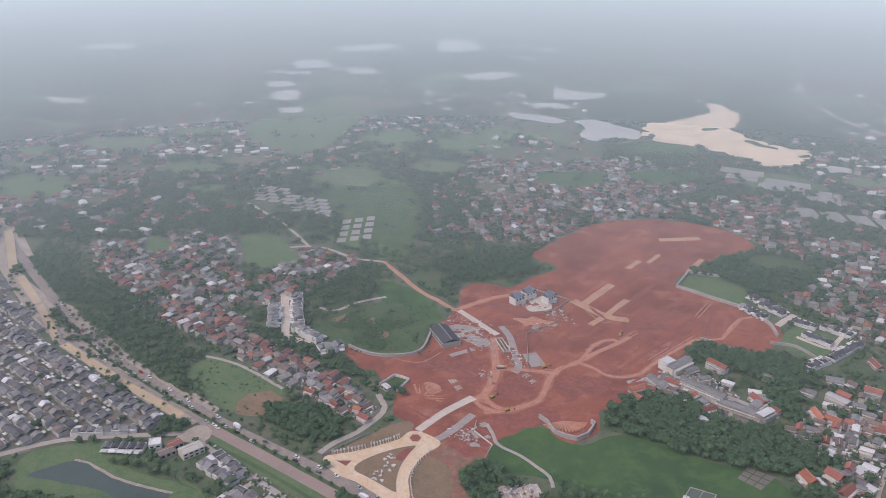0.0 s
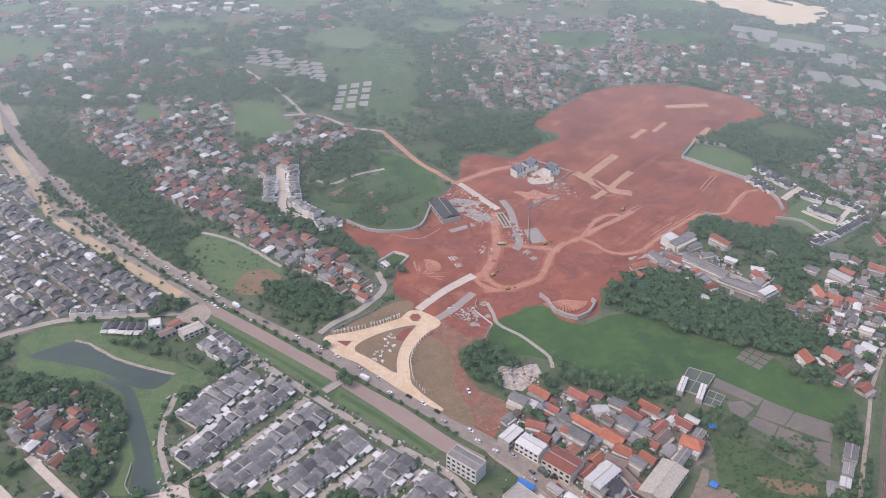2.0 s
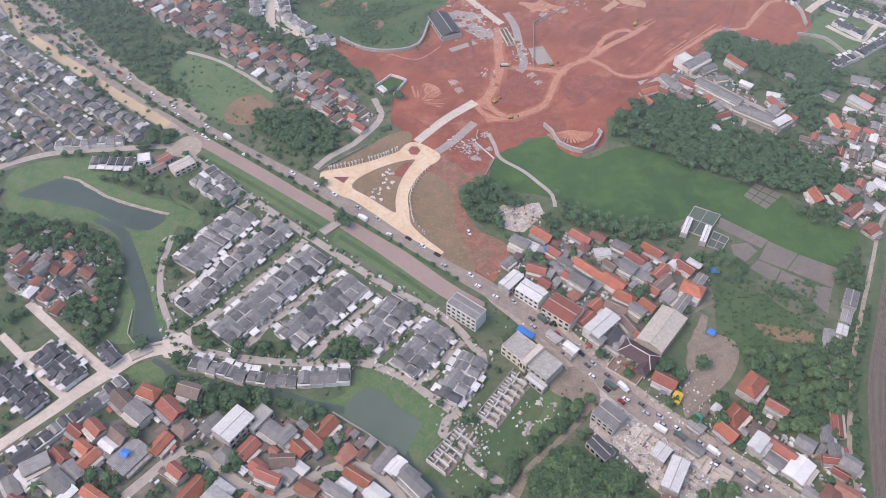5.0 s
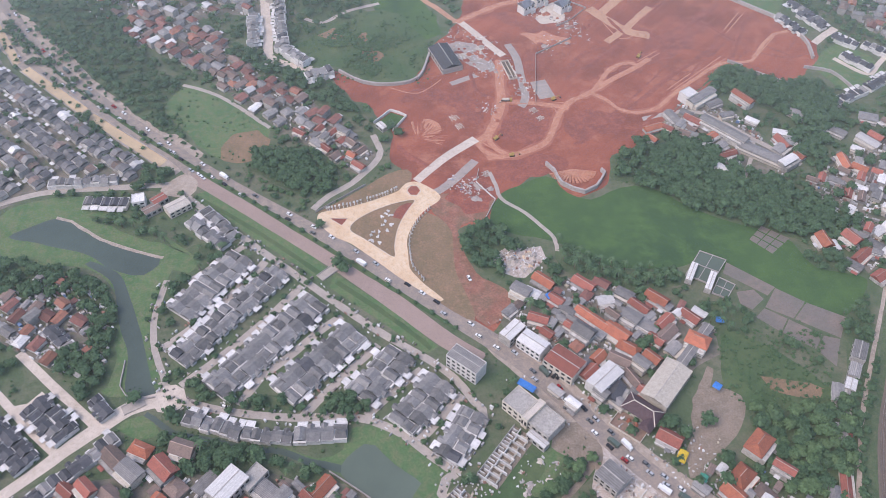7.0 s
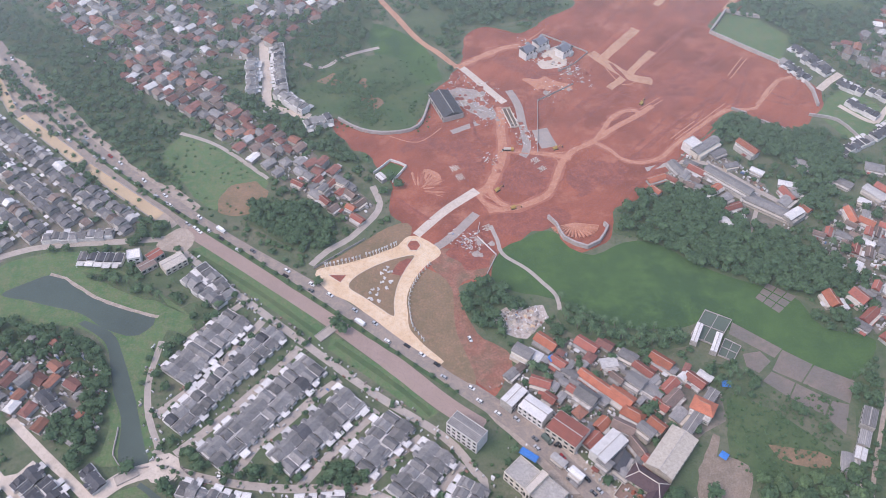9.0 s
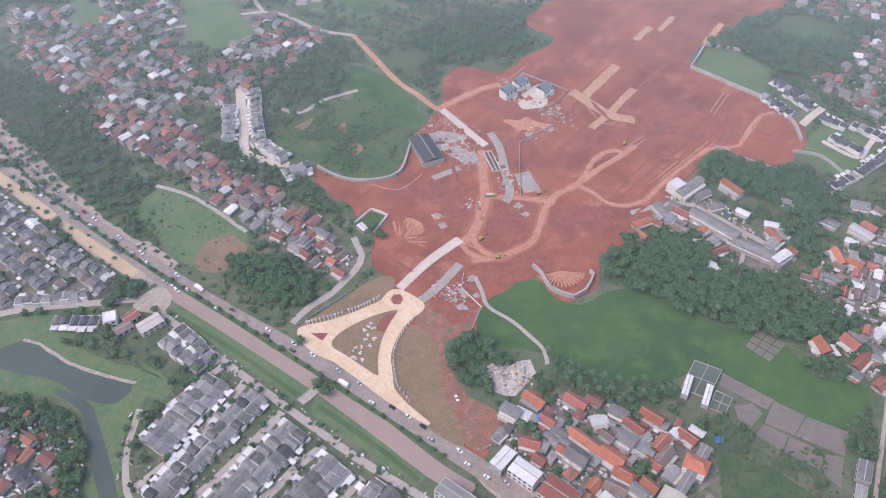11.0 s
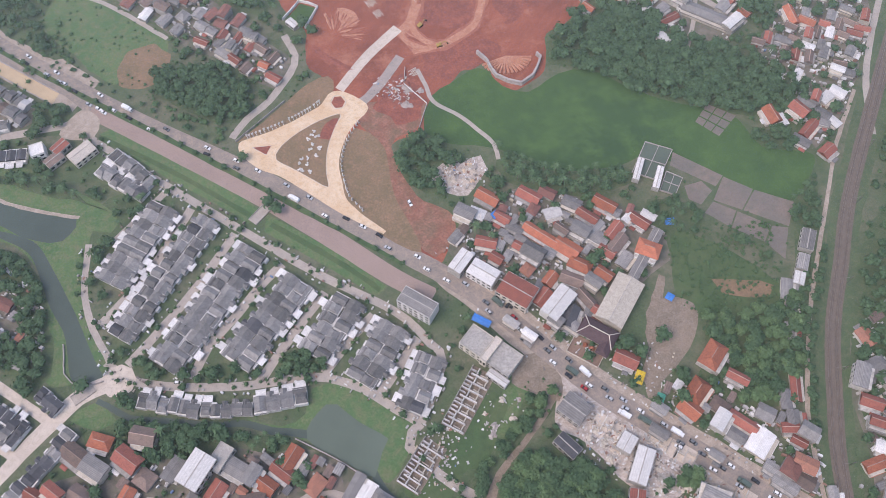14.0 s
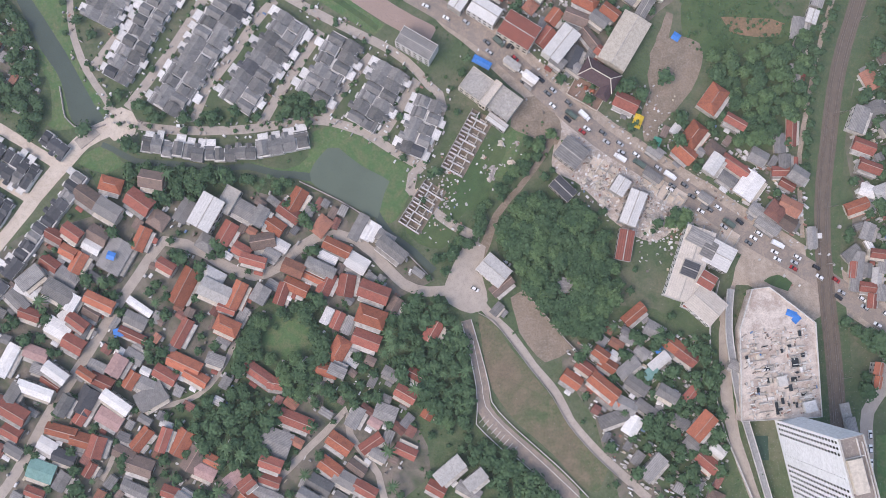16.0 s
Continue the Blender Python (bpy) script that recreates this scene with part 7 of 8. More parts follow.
grove([(100, 200), (140, 190), (142, 150), (120, 115), (95, 130), (100, 165)], 5.6, 2.6, 4.4)
grove([(240, 330), (300, 400), (330, 380), (262, 250), (240, 200), (228, 240)], 8.0, 2.6, 4.2)
grove([(290, 430), (335, 495), (380, 560), (440, 540), (340, 390)], 8.5, 2.8, 4.4)
grove([(230, 402), (247, 408), (238, 362), (224, 326), (215, 300), (208, 266), (199, 262), (206, 300), (216, 345), (224, 372)], 4.2, 1.6, 3.2)
grove([(150, 300), (166, 320), (172, 300), (158, 286)], 6, 2.2, 3.4)
grove([(240, 770), (330, 830), (400, 790), (330, 720), (270, 700)], 7.5, 3.0, 5.0)
grove([(-30, 760), (20, 820), (100, 830), (80, 760), (20, 745), (-20, 730)], 7.0, 3.0, 4.8)
grove([(-120, 730), (-80, 790), (-60, 760), (-70, 700), (-110, 690)], 8.0, 2.6, 4.2)
grove([(60, 1090), (-60, 1080), (-40, 900), (20, 880), (60, 940), (40, 1020)], 9.0, 3.2, 5.2)
grove([(-420, 800), (-260, 700), (-240, 660), (-330, 690), (-420, 770)], 8.0, 2.8, 4.6)
grove([(300, 1180), (380, 1150), (330, 1060), (220, 1140), (230, 1200)], 9.0, 3.0, 5.0)
for line in STREETS:
    for x, y in curve_through(line, 7.0):
        if trng.random() < 0.5:
            tree(x + trng.choice((-1, 1)) * trng.uniform(2.4, 3.6), y + trng.uniform(-2, 2), trng.uniform(1.1, 2.6))
for x, y, r in ((137, 324, 4.8), (163, 322, 5.0), (142, 302, 4.2), (86, 346, 3.4), (115, 374, 3.8), (222, 176, 6.5), (226, 170, 5.5), (213, 153, 5.0), (217, 180, 4.6), (208, 188, 3.4)):
    tree(x, y, r)
grove([(-206, 420), (-190, 405), (-180, 372), (-179, 345), (-190, 340), (-196, 380), (-210, 405)], 5.0, 2.4, 4.0)
grove([(-160, 425), (-146, 418), (-154, 395), (-163, 400)], 5.0, 2.6, 4.2)
for pts in (((-64, 337), (-57, 342), (-39, 338), (-33, 332), (-38, 328), (-62, 328)), ((-105, 336), (-96, 341), (-71, 333), (-74, 328), (-97, 329)), ((-136, 347), (-128, 344), (-120, 338), (-124, 334), (-136, 341)), ((-134, 333), (-131, 332), (-131, 330), (-134, 331))):
    grove(pts, 3.6, 1.6, 2.8, 0.1)
grove([(-144, 316), (-129, 316), (-90, 306), (-91, 296), (-119, 297), (-129, 288), (-135, 300)], 5.0, 2.6, 4.4, 0.1)
grove([(-86, 303), (-60, 297), (-58, 291), (-76, 293)], 4.5, 2.0, 3.2, 0.3)
grove([(-207, 372), (-189, 361), (-181, 349), (-188, 336), (-207, 356)], 5.0, 2.8, 4.4)
grove([(12, 250), (28, 270), (36, 266), (34, 258), (19, 245), (10, 238)], 5.0, 2.6, 4.0)
grove([(-166, 655), (-134, 641), (-88, 608), (-57, 577), (-64, 567), (-98, 591), (-143, 623)], 5.5, 2.4, 4.0)
grove([(-224, 470), (-190, 465), (-160, 443), (-152, 438), (-164, 445), (-215, 464)], 4.6, 2.4, 3.8, 0.25, skip=False)
grove([(141.2, 529.1), (180.4, 547.8), (188.5, 515.2), (209.1, 508.4), (225.1, 495), (253.5, 485.3), (232.2, 454.1), (207.7, 457), (164.1, 469), (124.8, 487.9)], 5.0, 3.0, 4.8)
grove([(247, 604.3), (275.8, 608.8), (283.1, 583.7), (271.8, 555.9), (249.6, 555.8), (237.7, 579.3)], 5.0, 3.0, 4.8)
grove([(241.8, 555.7), (267.3, 554), (258.8, 526.2), (240.2, 522.5), (235.1, 540.6)], 5.0, 2.8, 4.4)
grove([(218.4, 438), (239.5, 441), (243.5, 418.6), (231.6, 415.8), (217.3, 426.7)], 4.6, 2.6, 4.0)
grove([(222, 184), (228, 176), (219, 171), (213, 178)], 4.4, 2.6, 4.0)
grove([(-200, 497), (-197, 515), (-178, 512), (-178, 494), (-197, 492)], 5.0, 3.0, 4.6)
# street trees along the median and the far side of the road
for line, gap, side in ((MEDIAN, 9.0, 0.6), ([(-346, 701), (-301, 646), (-250, 598), (-186, 546), (-128, 502), (-92, 476)], 9.5, 1.0)):
    for i, (x, y) in enumerate(curve_through(line, gap)):
        tree(x + trng.uniform(-side, side), y + trng.uniform(-side, side), trng.uniform(1.2, 2.1))
for x, y, r in ((-140, 326, 4.6), (-136, 323, 3.6), (-143.5, 337, 1.5), (-128, 342, 2.8), (-134, 346, 2.6), (-62, 430, 4.6), (-58, 425, 4.2), (-76, 462, 3.4), (-161, 336, 4.4), (-124, 338, 3.2), (-110, 335, 3.6), (-96, 334, 3.8), (-84, 336, 3.4), (-131, 345, 3.4), (118, 322, 4.6), (124, 316, 4.0), (140, 290, 4.2), (97, 318, 3.6), (84, 330, 3.2), (-119, 264, 4.6), (-110, 258, 4.2), (-152, 282, 3.6), (-62, 284, 3.4), (-50, 281, 3.2), (126, 290, 3.0), (-36, 556, 4.4), (-30, 548, 4.0), (-40, 542, 3.6)):
    tree(x, y, r)

# ---- the scattered rest of the villages ----
FAR, FAR_TOWNS = random.Random(5), random.Random(41)
TOWNS = [(FAR.uniform(-1250, 1250), FAR.uniform(880, 2700), FAR.uniform(60, 170)) for k in range(50)]
TOWNS += [(FAR_TOWNS.uniform(-1000, 1000), FAR_TOWNS.uniform(1000, 2300), FAR_TOWNS.uniform(40, 95)) for k in range(34)]
TOWNS += [(-480, 900, 120), (-620, 960, 130), (-430, 1010, 90), (-500, 1150, 140), (560, 1000, 110), (640, 880, 130), (-700, 1400, 150), (-420, 1330, 110), (-620, 1180, 140), (500, 740, 100), (600, 640, 110), (-330, 930, 80)]
GROVES = [(FAR.uniform(-1250, 1250), FAR.uniform(850, 2900), FAR.uniform(60, 200)) for k in range(110)]
singles = 0
rest = {"wall": Shape(), "o": Shape(), "r": Shape(), "g": Shape(), "w": Shape(), "b": Shape(), "s": Shape()}


def scatter_house(x, y, l, w, deg, code):
    """A house of its own near the walk; farther off it joins the mass of the villages."""
    global singles
    if singles < 70 and y < 560:
        singles += 1
        village_house(x, y, l, w, deg, code, 2 if FAR.random() < 0.15 else 1)
        return
    a = radians(deg)
    h = 3.2 if FAR.random() < 0.8 else 6.0
    rest["wall"].box(x, y, 0, l, w, h, a)
    rest[code].gable(x, y, h, l, w, w * FAR.uniform(0.14, 0.26), a, 0.4, FAR.choice((0.0, 0.0, w * 0.4)))
    if FAR.random() < 0.35:
        e = l / 2 + 1.2
        rest[FAR.choice("gw")].box(x + math.cos(a) * e, y + math.sin(a) * e, 2.4, 2.6, w * 0.7, 0.15, a)
    claim_disc(x, y, max(l, w) * 0.5)


for pts, dense, deg in VILLAGES:
    xs, ys = [p[0] for p in pts], [p[1] for p in pts]
    gap = 8.6 if min(ys) < 420 else 7.7
    y = min(ys)
    while y < max(ys):
        x = min(xs)
        while x < max(xs):
            px, py = x + FAR.uniform(-2.5, 2.5), y + FAR.uniform(-2.5, 2.5)
            if bool(inside(pts, np.array(px), np.array(py))) and free(px, py, 2.0):
                if FAR.random() < dense + 0.08:
                    l, w = (FAR.uniform(8, 12), FAR.uniform(6.5, 8.5)) if py < 330 else (FAR.uniform(6.2, 9.4), FAR.uniform(5.0, 6.8))
                    scatter_house(px, py, l, w, deg + FAR.choice((0, 90)) + FAR.uniform(-9, 9), FAR.choice("oorrrggggwbb" if py < 420 else "orrrrbbbggggw"))
                elif FAR.random() < 0.85:
                    tree(px, py, FAR.uniform(2.4, 4.4), FAR.random() < 0.12)
                    claim_disc(px, py, 2.0)
            x += gap
        y += gap
for k, s in west_rows.items():
    rest[k].add(s.v, s.f)
for k in range(5200):
    v = VILLAGES[(7, 7, 7, 8, 9, 10, 11, 12)[k % 8]]
    px, py = FAR.uniform(min(q[0] for q in v[0]), max(q[0] for q in v[0])), FAR.uniform(min(q[1] for q in v[0]), max(q[1] for q in v[0]))
    if free(px, py, 1.6) and bool(inside(v[0], np.array(px), np.array(py))) and noise.noise((px * 0.03, py * 0.03, 8.0)) > -0.25:
        l, w, a = FAR.uniform(3.4, 7.0), FAR.uniform(2.8, 4.6), radians(v[2] + FAR.choice((0, 90)) + FAR.uniform(-8, 8))
        h = FAR.uniform(2.4, 3.4)
        rest["wall"].box(px, py, 0, l, w, h, a)
        rest[FAR.choice("gggggwrrobbs")].gable(px, py, h, l, w, w * FAR.uniform(0.05, 0.22), a, 0.3)
        claim_disc(px, py, max(l, w) * 0.45)
for k in range(2400):
    px, py = FAR.uniform(-260, 150), FAR.uniform(110, 420)
    if free(px, py, 1.0) and any(bool(inside(v[0], np.array(px), np.array(py))) for v in VILLAGES[7:10]):
        tree(px, py, FAR.uniform(1.3, 3.0), FAR.random() < 0.08)
        claim_disc(px, py, 1.5)
# trees in clumps among the grey roofs west of the canal
WEST = [(-350.5, 690.3), (-310.9, 650.5), (-258.4, 601.1), (-191.0, 529.0), (-196.7, 513.2), (-237.1, 513.0), (-264.1, 505.2), (-284.2, 500.1)]
for k in range(1500):
    px, py = FAR_TOWNS.uniform(-400, -150), FAR_TOWNS.uniform(480, 760)
    if bool(inside(WEST, np.array(px), np.array(py))) and noise.noise((px * 0.035, py * 0.035, 5.0)) > 0.12:
        tree(px, py, FAR_TOWNS.uniform(1.8, 3.4))
# garden trees that hang over the roofs
for k in range(620):
    px, py = FAR.uniform(-230, 155), FAR.uniform(125, 420)
    if any(bool(inside(v[0], np.array(px), np.array(py))) for v in VILLAGES[7:10]) and all(math.hypot(px - h[0], py - h[1]) > 4.6 for h in HOUSES):
        tree(px, py, FAR.uniform(1.6, 3.1), FAR.random() < 0.1)
for cx, cy, r in TOWNS:
    deg = FAR.uniform(0, 90)
    for k in range(int(r * r / 150)):
        px, py = FAR.gauss(cx, r * 0.6), FAR.gauss(cy, r * 0.5)
        if py > 860 and free(px, py, 4.0):
            scatter_house(px, py, FAR.uniform(8, 14), FAR.uniform(6, 9), deg + FAR.choice((0, 90)), FAR.choice("orrrrggwwbbb"))
# gardens and hedgerow trees between the houses, then the woods toward the horizon
for k in range(13000):
    px, py = FAR.uniform(-420, 480), FAR.uniform(110, 900)
    if free(px, py, 0.5) and noise.noise((px * 0.011, py * 0.011, 4.0)) > -0.42 and abs(px) < 120 + py * 0.6:
        tree(px, py, FAR.uniform(1.3, 3.2), FAR.random() < 0.06)
for cx, cy, r in GROVES:
    for k in range(int(r * r / 190)):
        px, py = FAR.gauss(cx, r * 0.7), FAR.gauss(cy, r * 0.45)
        if py > 840 and free(px, py, 0.0):
            tree(px, py, FAR.uniform(3.4, 6.0))
for k in range(42000):
    py = 850 + 2300 * FAR.random() ** 1.25
    px = FAR.uniform(-0.62, 0.62) * (py + 100)
    clump = noise.noise((px * 0.0036, py * 0.0036, 1.0)) + 0.6 * noise.noise((px * 0.013, py * 0.013, 6.0))
    if clump > (-0.16 if py < 1400 else -0.04) and free(px, py, 0.5):
        tree(px, py, FAR.uniform(2.8, 5.4))

# single trees and hedgerows across the open fields
WATERS = [LAKE] + PONDS
for k in range(9000):
    py = 880 + 1500 * FAR.random() ** 1.3
    px = FAR.uniform(-0.62, 0.62) * (py + 100)
    line = noise.noise((px * 0.02, py * 0.008, 11.0))
    if abs(line) < 0.05 or line > 0.5:
        if not any(bool(inside(w, np.array(px), np.array(py))) for w in WATERS) and not bool(inside(SITE_A + SITE_B + SITE_C, np.array(px), np.array(py))):
            wood.append((px, py, FAR.uniform(2.2, 4.6), 1 if py < 1250 else 4))

M_TILE_MIX = {k: roof_tile(n, c, d, 0.3, "island") for k, n, c, d in (("o", "village_orange_tiles", (0.32, 0.14, 0.095), (0.22, 0.11, 0.08)), ("r", "village_red_tiles", (0.24, 0.105, 0.085), (0.165, 0.083, 0.07)), ("g", "village_grey_sheets", (0.25, 0.24, 0.23), (0.175, 0.168, 0.16)), ("w", "village_white_sheets", (0.62, 0.61, 0.59), (0.50, 0.49, 0.47)), ("b", "village_brown_tiles", (0.21, 0.15, 0.125), (0.15, 0.115, 0.10)), ("s", "village_slate_tiles", (0.155, 0.15, 0.15), (0.115, 0.113, 0.116)))}
mass = new("distant_village_houses")
tagged(mass, "many small plastered village houses with tiled and sheet roofs", "houses", kind="stuff")
for k, s in rest.items():
    if s.v:
        part("walls" if k == "wall" else "roofs", s, surface("village_walls", (0.42, 0.39, 0.35), (0.32, 0.30, 0.27), 0.2, vary="island", amount=0.3) if k == "wall" else M_TILE_MIX[k], mass)


# small clutter in yards and bushes on open land: nobody could count them
m, nt, b_ = graph("mixed_clutter")
cr = nt.nodes.new("ShaderNodeValToRGB")
cr.color_ramp.interpolation = "CONSTANT"
el = cr.color_ramp.elements
el[0].color, el[1].position, el[1].color = (0.44, 0.42, 0.40, 1), 0.28, (0.34, 0.32, 0.30, 1)
for p_, c_ in ((0.5, (0.18, 0.15, 0.13, 1)), (0.66, (0.28, 0.15, 0.11, 1)), (0.72, (0.62, 0.61, 0.59, 1)), (0.93, (0.12, 0.19, 0.31, 1)), (0.95, (0.45, 0.38, 0.28, 1))):
    e_ = el.new(p_)
    e_.color = c_
nt.links.new(nt.nodes.new("ShaderNodeNewGeometry").outputs["Random Per Island"], cr.inputs[0])
nt.links.new(cr.outputs[0], b_.inputs["Base Color"])
b_.inputs["Roughness"].default_value = 0.7
clutter = Shape()
ROAD_LINE = curve_through(CAR[10:20], 3)
for k in range(17000):
    pts, dense, deg = VILLAGES[k % len(VILLAGES)]
    px, py = FAR.uniform(min(p[0] for p in pts), max(p[0] for p in pts)), FAR.uniform(min(p[1] for p in pts), max(p[1] for p in pts))
    if py < 720 and free(px, py) and bool(inside(pts, np.array(px), np.array(py))):
        clutter.box(px, py, 0.02, FAR.uniform(0.5, 2.8), FAR.uniform(0.4, 1.6), FAR.uniform(0.3, 2.2), radians(deg + FAR.uniform(-12, 12)))
for x0, y0, x1, y1, spread, n in ((36, 384, 200, 222, 9, 420), (90, 286, 140, 240, 9, 700), (22, 292, 8, 262, 5, 130), (52, 300, 40, 285, 6, 40), (38, 436, 57, 434, 5, 110), (128, 322, 120, 285, 9, 40)):
    for k in range(n):
        t = FAR.random()
        px, py = x0 + (x1 - x0) * t + FAR.gauss(0, spread), y0 + (y1 - y0) * t + FAR.gauss(0, spread)
        j, i = int((py - Y0) / CELL), int((px - X0) / CELL)
        if min(math.hypot(px - q[0], py - q[1]) for q in ROAD_LINE) > 6.2:
            clutter.box(px, py, 0.02, FAR.uniform(0.3, 1.8), FAR.uniform(0.3, 1.1), FAR.uniform(0.2, 1.3), FAR.uniform(0, 3))
SITE_SPOTS = [(7, 649), (23, 638), (32, 627), (11, 671), (25, 663), (42, 626), (76, 697), (68, 716), (97, 685), (106, 672), (83, 655), (56, 609), (59, 597), (35, 578), (28, 646), (10, 636), (100, 680), (78, 708)]
for k in range(520):
    px, py = FAR.uniform(152, 187), FAR.uniform(147, 190)
    if bool(inside(deck, np.array(px), np.array(py))) and noise.noise((px * 0.12, py * 0.12, 3.0)) > -0.12:
        clutter.box(px, py, 7.58, FAR.uniform(0.2, 2.2), FAR.uniform(0.2, 0.7), FAR.uniform(0.2, 0.9), FAR.choice((0.07, 1.64, 0.4)))
for street in STREETS:
    for x, y in curve_through(street, 1.3):
        if FAR.random() < 0.62:
            a_ = FAR.uniform(0, 6.28)
            clutter.box(x + 3.9 * math.cos(a_) * FAR.uniform(0.9, 1.25), y + 3.9 * math.sin(a_) * FAR.uniform(0.9, 1.25), 0.02, FAR.uniform(0.4, 2.0), FAR.uniform(0.3, 1.0), FAR.uniform(0.3, 1.8), FAR.choice((0.9, -0.67)))
for k in range(760):
    cx, cy = SITE_SPOTS[k % len(SITE_SPOTS)] if k < 640 else (16, 498)
    px, py = FAR.gauss(cx, 5.5), FAR.gauss(cy, 5.5)
    if bool(inside(SITE_A + SITE_B + SITE_C, np.array(px), np.array(py))):
        clutter.box(px, py, 0.02, FAR.uniform(0.3, 1.9), FAR.uniform(0.2, 0.5), FAR.uniform(0.15, 0.6), FAR.choice((0.6, 0.7, 2.2)) + FAR.uniform(-0.3, 0.3))
tagged(new("yard_clutter", clutter.mesh("yard_clutter", m)), "small sheds, tanks and clutter in village yards", "clutter", kind="stuff")
for k in range(5200):
    px, py = FAR.uniform(-300, 340), FAR.uniform(115, 720)
    if free(px, py) and noise.noise((px * 0.02, py * 0.02, 7.0)) > -0.15 and abs(px) < 120 + py * 0.45:
        wood.append((px, py, FAR.uniform(0.6, 1.4), 3))
for x0, y0, x1, y1, n in ((152, 332, 212, 384, 420), (-130, 606, -8, 700, 500), (-198, 525, -119, 604, 90), (60, 270, 80, 310, 20)):
    for k in range(n):
        wood.append((FAR.uniform(x0, x1), FAR.uniform(y0, y1), FAR.uniform(0.5, 1.5), 3))


for k in range(11000):
    px, py = FAR.uniform(-420, 480), FAR.uniform(400, 900)
    if free(px, py, 0.5) and noise.noise((px * 0.016, py * 0.016, 14.0)) > -0.08 and abs(px) < 120 + py * 0.6:
        wood.append((px, py, FAR.uniform(1.3, 3.3), 3))
for k in range(900):
    px, py = FAR.uniform(-440, -200), FAR.uniform(480, 750)
    if bool(inside(WEST, np.array(px), np.array(py))):
        wood.append((px, py, FAR.uniform(1.0, 2.6), 3))
for k in range(1500):
    px, py = FAR.uniform(-310, -170), FAR.uniform(545, 695)
    if noise.noise((px * 0.04, py * 0.04, 5.0)) > -0.1 and bool(inside([(-309, 691), (-249, 668), (-200, 604), (-175, 560), (-188, 548), (-238, 591), (-293, 653)], np.array(px), np.array(py))):
        wood.append((px, py, FAR.uniform(0.8, 2.4), 3))
for k in range(2600):
    px, py = FAR.uniform(-130, -8), FAR.uniform(606, 712)
    if noise.noise((px * 0.045, py * 0.045, 2.0)) > 0.08 and bool(inside([(-128, 640), (-60, 700), (-40, 690), (-20, 655), (-22, 618), (-45, 610), (-75, 628), (-108, 634)], np.array(px), np.array(py))):
        wood.append((px, py, FAR.uniform(0.9, 2.6), 3))
for x, y in rail_line:
    if 150 < y < 600:
        for q in range(5):
            e = FAR.choice((-1, 1)) * FAR.uniform(8.5, 15)
            px, py = x + e, y + FAR.uniform(-5, 5)
            if free(px, py, 1.0):
                tree(px, py, FAR.uniform(1.4, 3.2))
for line in STREETS:
    for x, y in curve_through(line, 3.2):
        if FAR.random() < 0.5:
            wood.append((x + FAR.choice((-1, 1)) * FAR.uniform(2.6, 3.4), y + FAR.uniform(-1, 1), FAR.uniform(0.7, 1.9), 3))


def forest(name, kind, protos, material, label, lift):
    rows = [t for t in wood if t[3] == kind]
    if not rows:
        return
    rng = np.random.default_rng(3)
    out = []
    for x, y, r, _ in rows:
        r *= 1.12
        v = protos[int(rng.integers(len(protos)))]
        a = rng.uniform(0, 6.28)
        c, s = math.cos(a), math.sin(a)
        q = np.empty_like(v)
        q[:, 0], q[:, 1], q[:, 2] = x + r * (c * v[:, 0] - s * v[:, 1]), y + r * (s * v[:, 0] + c * v[:, 1]), r * (v[:, 2] * rng.uniform(0.9, 1.2) + lift)
        out.append(q)
    ob = new(name, quad_mesh(name, np.concatenate(out), material))
    tagged(ob, label, "trees", kind="stuff")


forest("woodland", 0, [v[: 4 * 108] for v in CROWNS], M_LEAF, "dense dark green woodland and garden trees", 0.3)
forest("distant_woodland", 1, [v[: 4 * 34] * np.array((1.25, 1.25, 1.0), np.float32) for v in SMALL], foliage("distant_leaves", (0.052, 0.088, 0.05), (0.07, 0.108, 0.056), "island"), "distant woods fading into the haze", 0.2)
forest("far_woodland", 4, [v[: 4 * 15] * np.array((1.35, 1.35, 1.1), np.float32) for v in SMALL], foliage("far_leaves", (0.045, 0.076, 0.046), (0.06, 0.095, 0.052), "island"), "far woods almost lost in the haze", 0.2)
forest("bushes", 3, [v[: 4 * 28] for v in SMALL], foliage("bush_leaves", (0.058, 0.108, 0.05), (0.08, 0.132, 0.06), "island"), "low green bushes and weeds on open ground", 0.0)
forest("palm_grove", 2, PALMS, M_PALM, "coconut palms among the houses", 1.9)
for ob in KINDS + PALM_KINDS:
    for c in ob.children_recursive:
        bpy.data.objects.remove(c)
    bpy.data.objects.remove(ob)

# ---- vehicles ----
PAINTS = {"white": (0.72, 0.72, 0.71), "silver": (0.42, 0.43, 0.44), "black": (0.03, 0.03, 0.035), "red": (0.35, 0.03, 0.03), "grey": (0.14, 0.145, 0.15), "blue": (0.04, 0.09, 0.25)}
M_GLASS_DARK = plain("dark_car_glass", (0.02, 0.022, 0.025), 0.08)
M_TYRE = plain("black_tyre", (0.02, 0.02, 0.02), 0.8)


